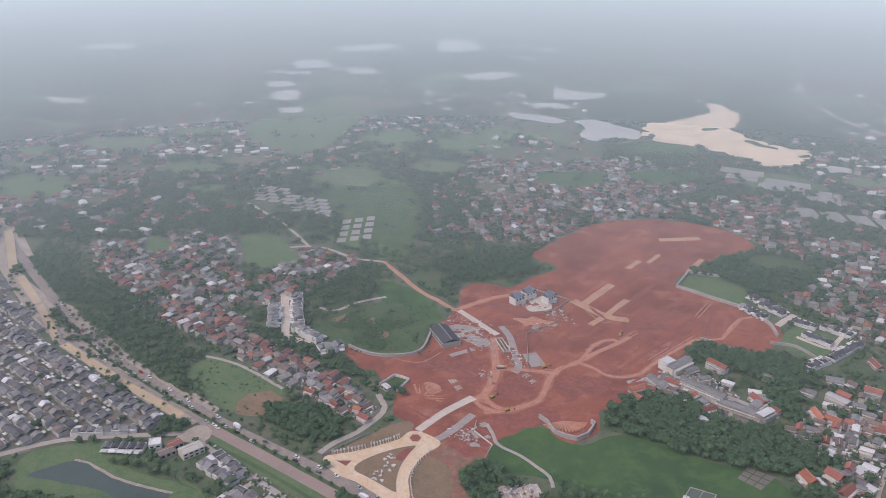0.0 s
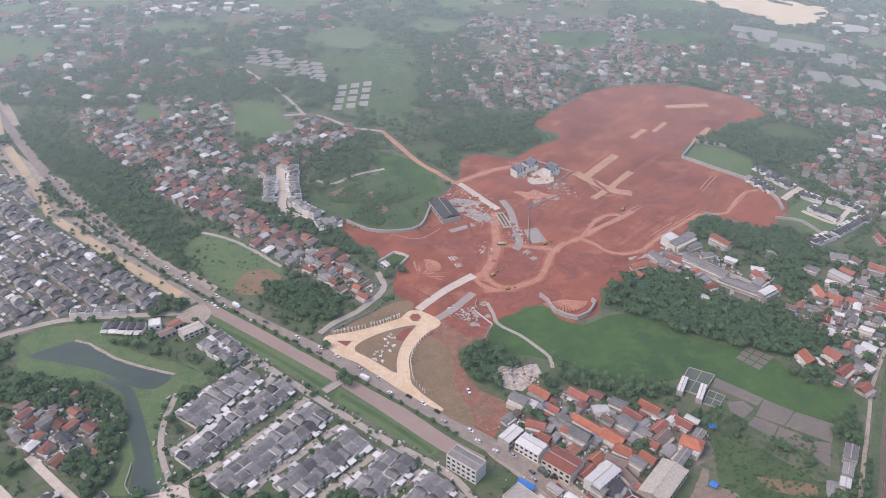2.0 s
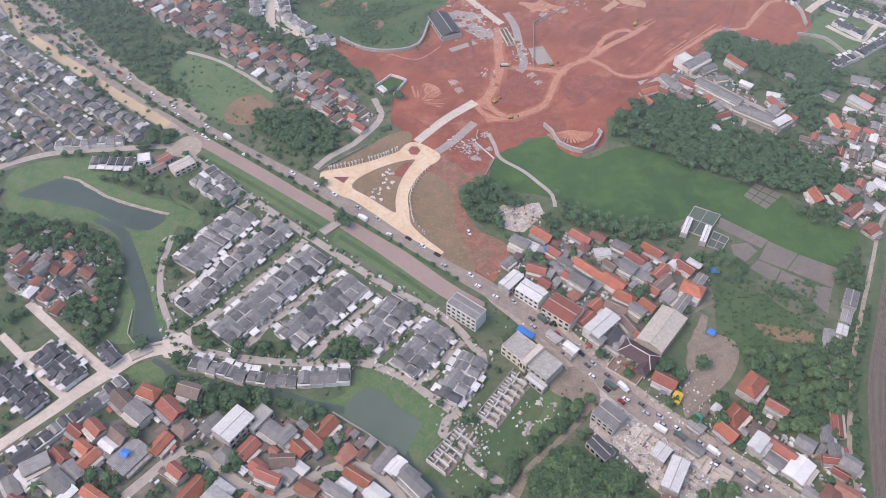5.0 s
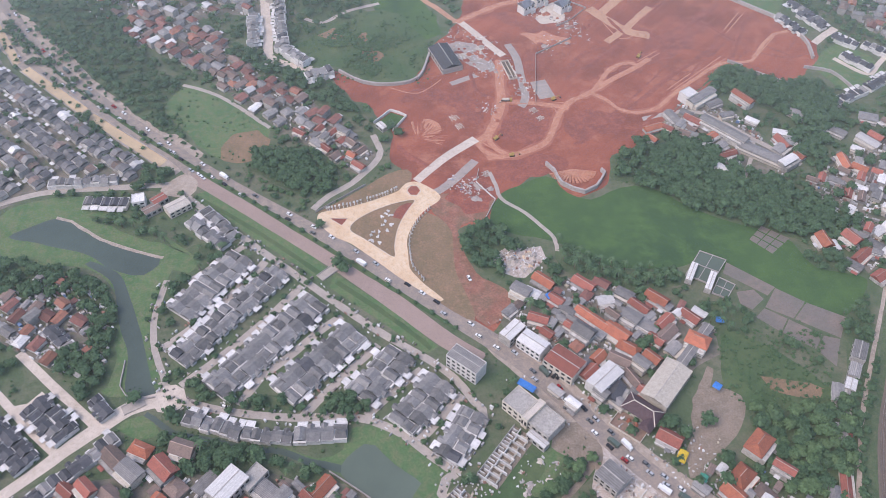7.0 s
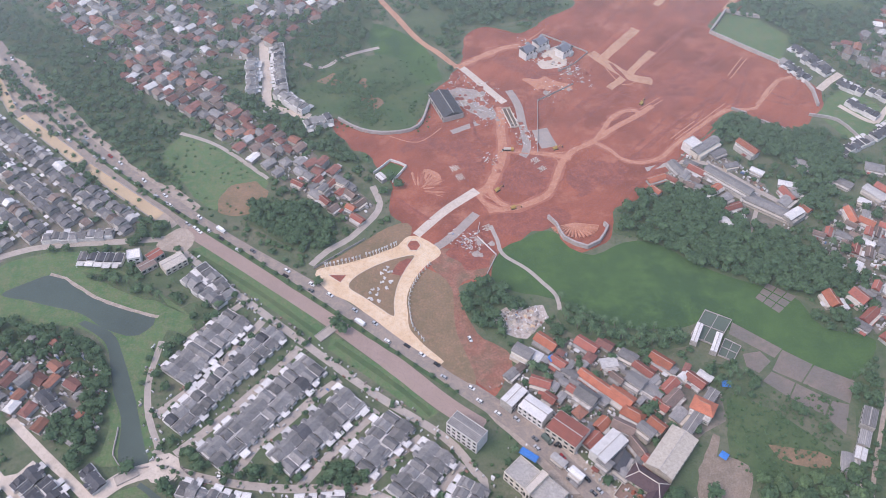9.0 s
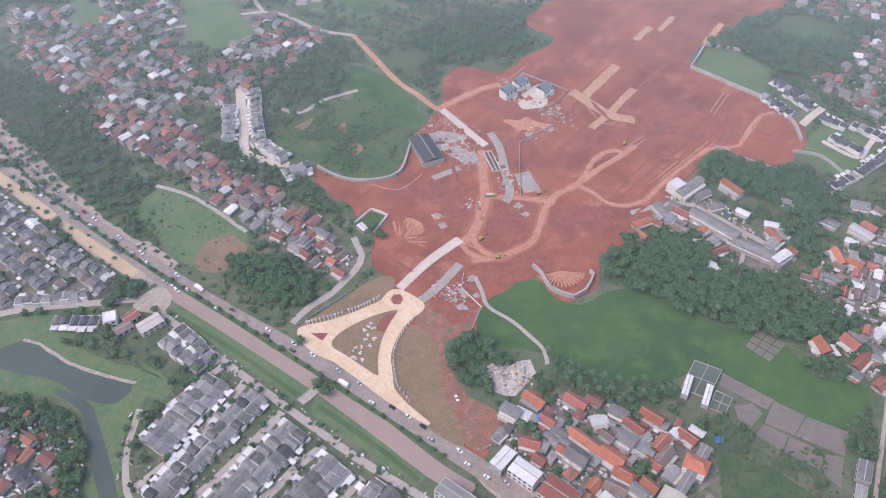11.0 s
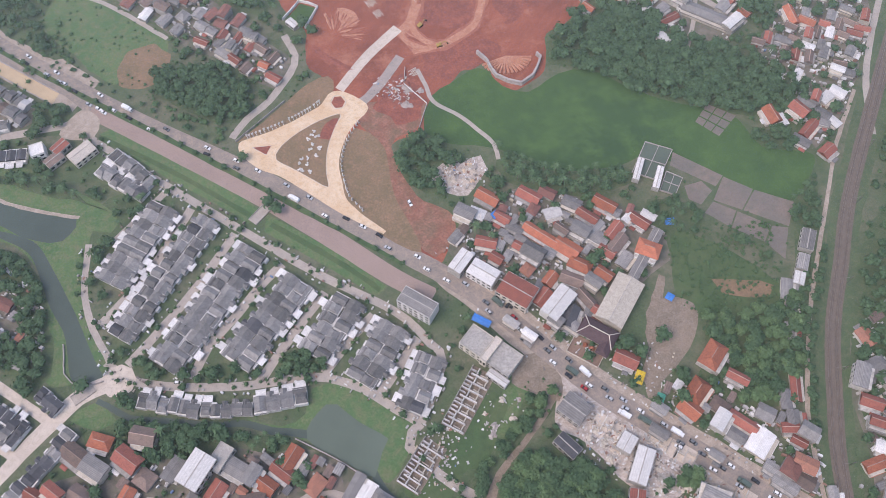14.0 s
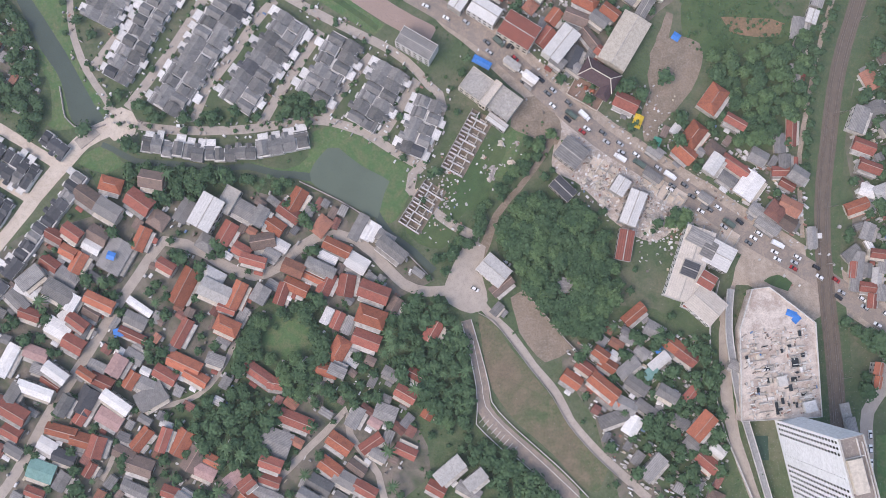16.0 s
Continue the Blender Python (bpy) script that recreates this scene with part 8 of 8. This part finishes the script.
def car_kind(word, col):
    m, nt, b_ = graph(f"{word}_car_paint")
    b_.inputs["Base Color"].default_value = (*col, 1)
    b_.inputs["Roughness"].default_value = 0.25
    ob = thing("car", f"small {word} family car on the main road", "car", at(0, 0, -200), "cars on the road")
    prof = [(-2.1, 0.35), (2.1, 0.35), (2.15, 0.75), (1.95, 0.95), (1.0, 1.05), (-2.05, 1.1), (-2.15, 0.8)]
    n = len(prof)
    vs = [(x, sy * 0.85, z) for sy in (-1, 1) for x, z in prof]
    part("body", Shape().add(vs, [tuple(range(n)), tuple(range(2 * n - 1, n - 1, -1))] + [(i, n + i, n + (i + 1) % n, (i + 1) % n) for i in range(n)]), m, ob)
    cab = [(1.0, 1.05), (0.35, 1.52), (-1.75, 1.56), (-2.05, 1.1)]
    vs = [(x, sy * (0.8 if z < 1.2 else 0.66), z) for sy in (-1, 1) for x, z in cab]
    part("glasshouse", Shape().add(vs, [(0, 1, 2, 3), (7, 6, 5, 4), (0, 4, 5, 1), (1, 5, 6, 2), (2, 6, 7, 3)]), M_GLASS_DARK, ob, "dark tinted windows")
    part("roof_panel", Shape().box(-0.68, 0, 1.545, 1.9, 1.3, 0.06), m, ob)
    for sx in (-1.3, 1.3):
        for sy in (-0.8, 0.8):
            part("wheel", Shape().rod((sx, sy - 0.1, 0.32), (sx, sy + 0.1, 0.32), 0.32, 8), M_TYRE, ob)
    return ob


def truck_kind(word, col, name="truck"):
    m, nt, b_ = graph(f"{word}_truck_paint")
    b_.inputs["Base Color"].default_value = (*col, 1)
    b_.inputs["Roughness"].default_value = 0.4
    ob = thing(name, f"{word} box truck on the road", "truck", at(0, 0, -200), "trucks on the road")
    part("cab", Shape().box(2.9, 0, 0.5, 1.5, 2.0, 1.9, 0, 0.92), m, ob)
    part("windscreen", Shape().box(3.62, 0, 1.3, 0.1, 1.7, 0.7), M_GLASS_DARK, ob)
    part("cargo_box", Shape().box(-0.6, 0, 0.7, 5.2, 2.2, 2.3), m, ob)
    part("chassis", Shape().box(0, 0, 0.45, 6.4, 1.0, 0.3), M_TYRE, ob)
    for sx in (-2.0, 2.7):
        for sy in (-0.9, 0.9):
            part("wheel", Shape().rod((sx, sy - 0.15, 0.45), (sx, sy + 0.15, 0.45), 0.45, 8), M_TYRE, ob)
    return ob


CARS = {k: car_kind(k, c) for k, c in PAINTS.items()}
TRUCKS = [truck_kind("white", (0.7, 0.7, 0.69)), truck_kind("dark green", (0.08, 0.11, 0.09))]
vr = random.Random(11)


def traffic(line, off, gap0, gap1, back, upto=1.0, trucks=0.08, z=0.12):
    pts = curve_through(line, 1.0)
    i = vr.uniform(2, 12)
    while i < (len(pts) - 2) * upto:
        a, b = Vector(pts[int(i)]), Vector(pts[int(i) + 1])
        u = (b - a).normalized()
        nrm = Vector((-u.y, u.x))
        p = a + nrm * (off + vr.uniform(-0.5, 0.5))
        deg = math.degrees(math.atan2(u.y, u.x)) + (180 if back else 0) + vr.uniform(-3, 3)
        if vr.random() < trucks:
            copy_thing(TRUCKS[vr.random() < 0.4], at(p.x, p.y, z, deg))
        else:
            copy_thing(CARS[vr.choice(("white", "white", "white", "silver", "black", "black", "grey", "grey", "white", "silver", "red"))], at(p.x, p.y, z, deg))
        i += vr.uniform(gap0, gap1)


traffic(CAR[3:13], 2.2, 9, 34, False)
traffic(CAR[3:13], -2.2, 12, 40, True)
traffic(CAR[12:20], 3.0, 7, 15, False, 1.0, 0.12)
traffic(CAR[12:20], -0.6, 7, 16, True, 1.0, 0.1)
traffic(CAR[12:20], -3.6, 8, 26, True, 1.0, 0.05)
traffic(NEAR_LANES, 1.5, 10, 30, True, 1.0, 0.05, 0.11)
for x, y, d, c in ((-113, 332, -10, "white"), (-166, 512, -38, "silver"), (-160, 508, -38, "white"), (-157, 505, -38, "white"), (212, 131, 80, "white"), (211, 124, 80, "white"), (210, 117, 80, "white"), (206.5, 96, 80, "silver"), (209, 110, 80, "black"), (208, 103, 80, "white"), (26, 229, -35, "white"), (-196, 203, 50, "white"), (16, 420, -70, "white"), (44, 240, -45, "silver"), (55.9, 355.2, 48, "white"), (58.3, 353.7, 48, "silver"), (60.6, 351.9, 48, "black"), (62.9, 351.2, 48, "black")):
    copy_thing(CARS[c], at(x, y, 0.13 if (x, y) != (16, 420) else 0.05, d))
for ob in list(CARS.values()) + TRUCKS:
    for c in ob.children_recursive:
        bpy.data.objects.remove(c)
    bpy.data.objects.remove(ob)

# ---- small things ----
# gateway letters, as a row of plain white bars, with their posts
sign = thing("gateway_letters", "long curved row of white gateway letters on posts", "sign", at(0, 0))
arc = curve_through([(-73.1, 476.2), (-58.5, 480.6), (-46.0, 485.7), (-35.3, 491.2), (-29.7, 495.2)], 2.0)
for i, (x, y) in enumerate(arc):
    if i == 11:
        continue
    part("letter", Shape().box(x, y, 1.5, 1.25, 0.35, 2.2 if i in (0, 5, 12) else 1.5, 0.4), M_WALL, sign)
    part("post", Shape().box(x + 0.3, y - 0.7, 0, 0.4, 0.4, 1.5), M_WALL, sign)
for x, y in curve_through([(-8.0, 477.8), (-14.3, 468.6), (-18.4, 459.0), (-20.2, 449.4), (-19.4, 439.7), (-17.4, 429.3), (-10.8, 419.0)], 2.6):
    s = Shape().box(0, 0, 0, 0.4, 1.3, 2.4).box(0.5, 0, 0, 0.9, 0.3, 0.5)
    ob = tagged(new("marker_board", s.mesh("marker_board", M_WALL)), "white upright board lining the gateway drive", "board", "drive boards")
    ob.matrix_basis = at(x, y, 0.13, vr.uniform(-20, 20))
for k in range(17):
    t_ = k / 17
    x, y = -38 + 8 * math.sin(5 * t_) * 0.5 + vr.uniform(-4, 4), 476 - 30 * t_ + vr.uniform(-2, 2)
    s = Shape()
    for j in range(4):
        s.gable(vr.uniform(-1.2, 1.2), vr.uniform(-1.2, 1.2), vr.uniform(0.3, 0.9), vr.uniform(0.8, 2.0), vr.uniform(0.7, 1.6), 0.5, vr.uniform(0, 3), 0.05)
        s.box(vr.uniform(-0.8, 0.8), vr.uniform(-0.8, 0.8), 0, 0.5, 0.5, 0.6)
    ob = tagged(new("white_sculpture", s.mesh("white_sculpture", M_WALL)), "white folded lawn sculpture lying on brown grass", "sculpture", "lawn sculptures")
    ob.matrix_basis = at(x, y, 0.13, vr.uniform(0, 360), 0.75)

# show houses on the site
for x, y, d in ((67, 701, 38), (78, 712, 38), (96, 703, 44)):
    ob = thing("show_house", "white two-storey show house with a blue-grey roof", "house", at(x, y, 0, d, 1.2), "show houses")
    part("wall", Shape().box(0, 0, 0, 9, 7, 6.4).box(3, -4, 0, 3, 2, 3.2), M_WALL, ob)
    part("roof", Shape().gable(-1.5, 0, 6.4, 6, 7, 2.6, 0, 0.3).gable(3, 0, 6.4, 7, 3.2, 1.8, math.pi / 2, 0.3), plain("blue_grey_tiles", (0.19, 0.20, 0.225), 0.7), ob)
    for k in range(3):
        part("window", Shape().box(-3 + 3 * k, -3.5, 3.9, 1.2, 0.1, 1.4), M_WINDOW, ob)

# excavators
M_YELLOW = plain("machine_yellow", (0.40, 0.27, 0.08), 0.6)
for x, y, d in ((37, 545, 40), (80, 588, 20), (149, 640, 60), (47, 528, 10)):
    ob = thing("excavator", "tracked excavator parked on red soil", "excavator", at(x, y, 0.1, d, 0.85), "excavators")
    part("track", Shape().box(0, 1.1, 0, 4.2, 0.6, 0.9), M_TYRE, ob)
    part("track", Shape().box(0, -1.1, 0, 4.2, 0.6, 0.9), M_TYRE, ob)
    part("house", Shape().box(-0.5, 0, 0.95, 3.4, 2.5, 1.1).box(0.6, 0.7, 2.05, 1.4, 1.0, 0.9), M_YELLOW, ob)
    part("boom", Shape().rod((1.0, -0.3, 1.6), (3.8, -0.3, 4.0), 0.22).rod((3.8, -0.3, 4.0), (6.0, -0.3, 1.6), 0.18), M_YELLOW, ob)
    part("bucket", Shape().box(6.1, -0.3, 0.7, 0.9, 1.1, 0.9), M_TYRE, ob)
# tank lorry
ob = thing("tank_lorry", "cream tank lorry on the haul road", "truck", at(46, 586, 0.2, 0))
part("tank", Shape().rod((-3, 0, 1.9), (2, 0, 1.9), 1.0, 12), M_CREAM, ob)
part("cab", Shape().box(3.2, 0, 0.5, 1.6, 2.1, 2.0), M_YELLOW, ob)
part("chassis", Shape().box(0, 0, 0.5, 8, 1.2, 0.5), M_TYRE, ob)

def mound(r, high, jag):
    """A tipped heap with an uneven, jagged surface."""
    n = 11
    vs = [(0, 0, r * high)]
    for rr, zz in ((0.35, 0.75), (0.7, 0.4), (1.0, 0.0)):
        for j in range(n):
            w = 2 * math.pi * j / n
            q = r * rr * vr.uniform(1 - jag, 1 + jag)
            vs.append((q * math.cos(w), q * math.sin(w), r * high * zz * vr.uniform(1 - jag, 1 + jag)))
    fs = [(0, 1 + j, 1 + (j + 1) % n) for j in range(n)]
    for k in (0, n):
        fs += [(1 + k + j, 1 + k + n + j, 1 + k + n + (j + 1) % n, 1 + k + (j + 1) % n) for j in range(n)]
    return Shape().add(vs, fs)


# heaps of stone, pipe stacks and huts on the site
for k in range(150):
    cx, cy = SITE_SPOTS[k % len(SITE_SPOTS)] if k < 125 else (20, 500)
    x, y = vr.gauss(cx, 6), vr.gauss(cy, 6)
    if not bool(inside(SITE_A + SITE_B + SITE_C, np.array(x), np.array(y))):
        continue
    kind = vr.random()
    if kind < 0.3:
        s = Shape().box(0, 0, 0, vr.uniform(0.9, 3.2), vr.uniform(0.5, 1.2), vr.uniform(0.3, 0.9), 0, 0.95)
        ob = tagged(new("block_pallet", s.mesh("block_pallet", vr.choice((M_WALL, M_CONC, M_CREAM, M_PALE)))), "pallet of pale building blocks on red soil", "building material", "site piles")
    else:
        s = mound(vr.uniform(0.8, 2.8), 0.34, 0.3)
        ob = tagged(new("soil_mound", s.mesh("soil_mound", vr.choice((M_RED_MID, M_RED_DARK, M_GREYROAD, M_RED_MID)))), "tipped mound of loose soil on the site", "heap", "site heaps")
    ob.matrix_basis = at(x, y, 0.12, vr.uniform(0, 360))
# rows of tipped spoil on the levelled plot
for k in range(34):
    w, q = radians(-20 + 8 * (k % 17)), 9 + 6 * (k // 17)
    x, y = -17 + q * math.cos(w) + vr.uniform(-1, 1), 545 + q * math.sin(w) + vr.uniform(-1, 1)
    s = mound(vr.uniform(0.9, 1.7), 0.3, 0.3)
    ob = tagged(new("soil_mound", s.mesh("soil_mound", vr.choice((M_RED_MID, M_RED_MID, M_RED_PALE)))), "tipped mound of loose soil on the site", "heap", "site heaps")
    ob.matrix_basis = at(x, y, 0.06, math.degrees(w), 1.0) @ Matrix.Diagonal((3.0, 0.5, 1, 1))
# ranks of formwork timber lying on the site
for x, y, d, n in ((6, 566, -60, 7), (10, 557, -60, 6), (66, 574, 40, 6), (70, 566, 40, 5), (27, 648, -40, 6), (16, 640, 20, 5), (64, 600, 80, 5), (30, 508, 30, 6), (44, 434, 25, 6), (52, 437, 40, 5), (47, 428, -60, 5)):
    ob = thing("timber_rank", "rank of pale formwork timber lying on red soil", "timber", at(x, y, 0.1, d), "timber ranks")
    for k in range(n):
        part("plank", Shape().box(vr.uniform(-0.8, 0.8), 0.9 * k, 0, vr.uniform(4, 7), 0.34, 0.25, vr.uniform(-0.12, 0.12)), M_CREAM, ob)
# spoil ridges in the walled pit
ob = thing("spoil_pit", "fan of orange spoil ridges inside the retaining wall", "spoil", at(0, 0))
for k in range(16):
    w = radians(200 + 10 * k)
    part("ridge", Shape().rod((86, 514, 0.3), (86 + 16 * math.cos(w), 514 + 13 * math.sin(w), 0.2), 0.7, 6, 0.9), M_RED_PALE, ob)
# rubble along the demolition plots
for k in range(114):
    t = vr.random()
    if k < 80:
        x, y = 92 + 48 * t + vr.uniform(-8, 5), 283 - 40 * t + vr.uniform(-9, 4)
    elif k < 105:
        x, y = vr.gauss(47, 6), vr.gauss(434, 6)
    else:
        x, y = vr.gauss(46, 8), vr.gauss(292, 8)
    s = mound(vr.uniform(0.8, 2.4), 0.5, 0.55)
    ob = tagged(new("rubble_mound", s.mesh("rubble_mound", vr.choice((M_CONC, M_PALE, M_STONEWALL, M_CREAM, M_TAN if 80 <= k < 105 else M_PLASTER)))), "broken concrete rubble mound on a cleared plot", "rubble", "rubble heaps")
    ob.matrix_basis = at(x, y, 0.05, vr.uniform(0, 360))
# roofless remains of demolished shops
for x, y, n in ((125, 269, 3), (134, 262, 2), (99, 281, 3), (157, 238, 2)):
    ob = thing("demolished_shop", "roofless broken walls of a demolished shop", "ruin", at(x, y, 0, -40), "demolished shops")
    part("floor", Shape().box(0, 0, 0.02, 5.0 * n, 9, 0.16), M_PALE, ob, "bare cement floor")
    for k in range(n + 1):
        part("cross_wall", Shape().box(-2.5 * n + 5.0 * k, vr.uniform(-0.6, 0.6), 0, 0.3, vr.uniform(5, 8.6), vr.uniform(0.8, 2.4)), M_WALL if k % 2 else M_CONC, ob)
    for k in range(n):
        part("partition", Shape().box(-2.5 * n + 2.5 + 5.0 * k, vr.uniform(-3, 3), 0, 4.6, 0.3, vr.uniform(0.6, 2.0)), M_CREAM, ob)
# tarpaulins
for x, y, l, w in ((-153, 269.5, 4, 4), (-154.2, 231, 5, 4.4), (113, 187, 4, 3), (45, 344, 10, 4), (146, 344, 4, 4), (62, 405, 4, 4), (157, 388, 5, 4), (-74, 280, 2.5, 4), (180, 196, 5, 3), (182, 193, 4, 3)):
    z = 7.8 if x > 170 else 6.4 if y == 269.5 else 3.4
    ob = tagged(new("tarpaulin", Shape().gable(0, 0, z, l, w, 0.4, 0, 0.1).rod((-l / 2, 0, 0 if x < 170 else 7.6), (-l / 2, 0, z), 0.06).rod((l / 2, 0, 0 if x < 170 else 7.6), (l / 2, 0, z), 0.06).mesh("tarpaulin", M_BLUE)), "bright blue tarpaulin stretched on poles", "tarpaulin", "tarpaulins")
    ob.matrix_basis = at(x, y, 0, vr.uniform(-45, 45))
for x, y, l, w, mt, words in ((120, 303, 7, 4.5, plain("yellow_canvas", (0.62, 0.42, 0.04), 0.6), "bright yellow"), (128, 291, 5, 4, plain("teal_canvas", (0.05, 0.25, 0.17), 0.6), "teal green")):
    ob = thing("awning_tent", f"{words} canvas awning on posts in a yard", "awning", at(x, y, 0, 60))
    part("canvas", Shape().gable(0, 0, 2.8, l, w, 0.5, 0, 0.1), mt, ob)
    for sx in (-1, 1):
        for sy in (-1, 1):
            part("post", Shape().rod((sx * l * 0.45, sy * w * 0.45, 0), (sx * l * 0.45, sy * w * 0.45, 2.8), 0.06), M_STEEL, ob)
# poles along the road and catenary masts along the railway
for i, (x, y) in enumerate(curve_through([(35, 378), (80, 330), (130, 280), (176, 240), (205, 218)], 24)):
    ob = thing("utility_pole", "grey concrete utility pole with a cross arm", "pole", at(x, y, 0, -40), "utility poles")
    part("mast", Shape().rod((0, 0, 0), (0, 0, 9), 0.16, 8, 0.1), M_CONC, ob)
    part("cross_arm", Shape().box(0, 0, 8.2, 2.2, 0.14, 0.14), M_STEEL, ob)
for i, (x, y) in enumerate(rail_line[::4]):
    if y > 600:
        continue
    ob = thing("catenary_mast", "steel catenary mast with a bracket over the rails", "mast", at(x + 5.2, y, 0, 0), "catenary masts")
    part("mast", Shape().rod((0, 0, 0), (0, 0, 7.5), 0.14, 6), M_STEEL, ob)
    part("bracket", Shape().rod((0, 0, 6.8), (-7, 0, 6.9), 0.07, 5), M_STEEL, ob)
# footbridge slabs over the ditch
for x, y, d in ((-68, 424, 45), (-161, 332.5, 32)):
    ob = thing("footbridge", "flat concrete bridge slab with low kerbs", "bridge", at(x, y, 0, d))
    part("deck", Shape().box(0, 0, 0.1, 12, 6, 0.3), M_LANE, ob)
    part("kerb", Shape().box(0, 2.8, 0.4, 12, 0.3, 0.5), M_CONC, ob)
    part("kerb", Shape().box(0, -2.8, 0.4, 12, 0.3, 0.5), M_CONC, ob)

# ---- haze imitated by one flat pale sheet above the land ----
m, nt, b_ = graph("painted_haze")
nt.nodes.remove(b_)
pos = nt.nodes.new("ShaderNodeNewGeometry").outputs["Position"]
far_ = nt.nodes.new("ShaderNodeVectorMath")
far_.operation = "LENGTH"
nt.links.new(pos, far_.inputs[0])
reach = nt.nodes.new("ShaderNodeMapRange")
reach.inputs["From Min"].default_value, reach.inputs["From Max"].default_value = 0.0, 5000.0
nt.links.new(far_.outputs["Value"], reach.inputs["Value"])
# the veil is painted as sheet opacity, rising with distance from the origin
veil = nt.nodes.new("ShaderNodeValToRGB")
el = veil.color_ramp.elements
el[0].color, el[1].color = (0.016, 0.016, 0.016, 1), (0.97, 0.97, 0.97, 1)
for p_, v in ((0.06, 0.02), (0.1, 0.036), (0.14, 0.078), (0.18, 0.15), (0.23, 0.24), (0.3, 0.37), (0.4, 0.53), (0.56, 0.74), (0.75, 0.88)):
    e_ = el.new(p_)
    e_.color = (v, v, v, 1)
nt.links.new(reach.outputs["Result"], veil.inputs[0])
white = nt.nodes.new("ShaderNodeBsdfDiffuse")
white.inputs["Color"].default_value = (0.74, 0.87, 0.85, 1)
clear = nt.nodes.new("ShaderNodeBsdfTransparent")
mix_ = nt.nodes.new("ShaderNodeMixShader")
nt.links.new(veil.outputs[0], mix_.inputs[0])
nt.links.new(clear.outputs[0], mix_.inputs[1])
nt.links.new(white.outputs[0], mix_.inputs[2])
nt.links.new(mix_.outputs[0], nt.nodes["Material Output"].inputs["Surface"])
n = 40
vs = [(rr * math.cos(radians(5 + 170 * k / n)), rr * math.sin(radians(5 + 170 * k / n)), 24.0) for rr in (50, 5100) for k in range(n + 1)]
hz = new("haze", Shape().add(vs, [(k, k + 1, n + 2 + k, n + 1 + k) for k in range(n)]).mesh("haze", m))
tagged(hz, "thin pale sheet imitating haze, more opaque with distance", "haze", kind="structure")
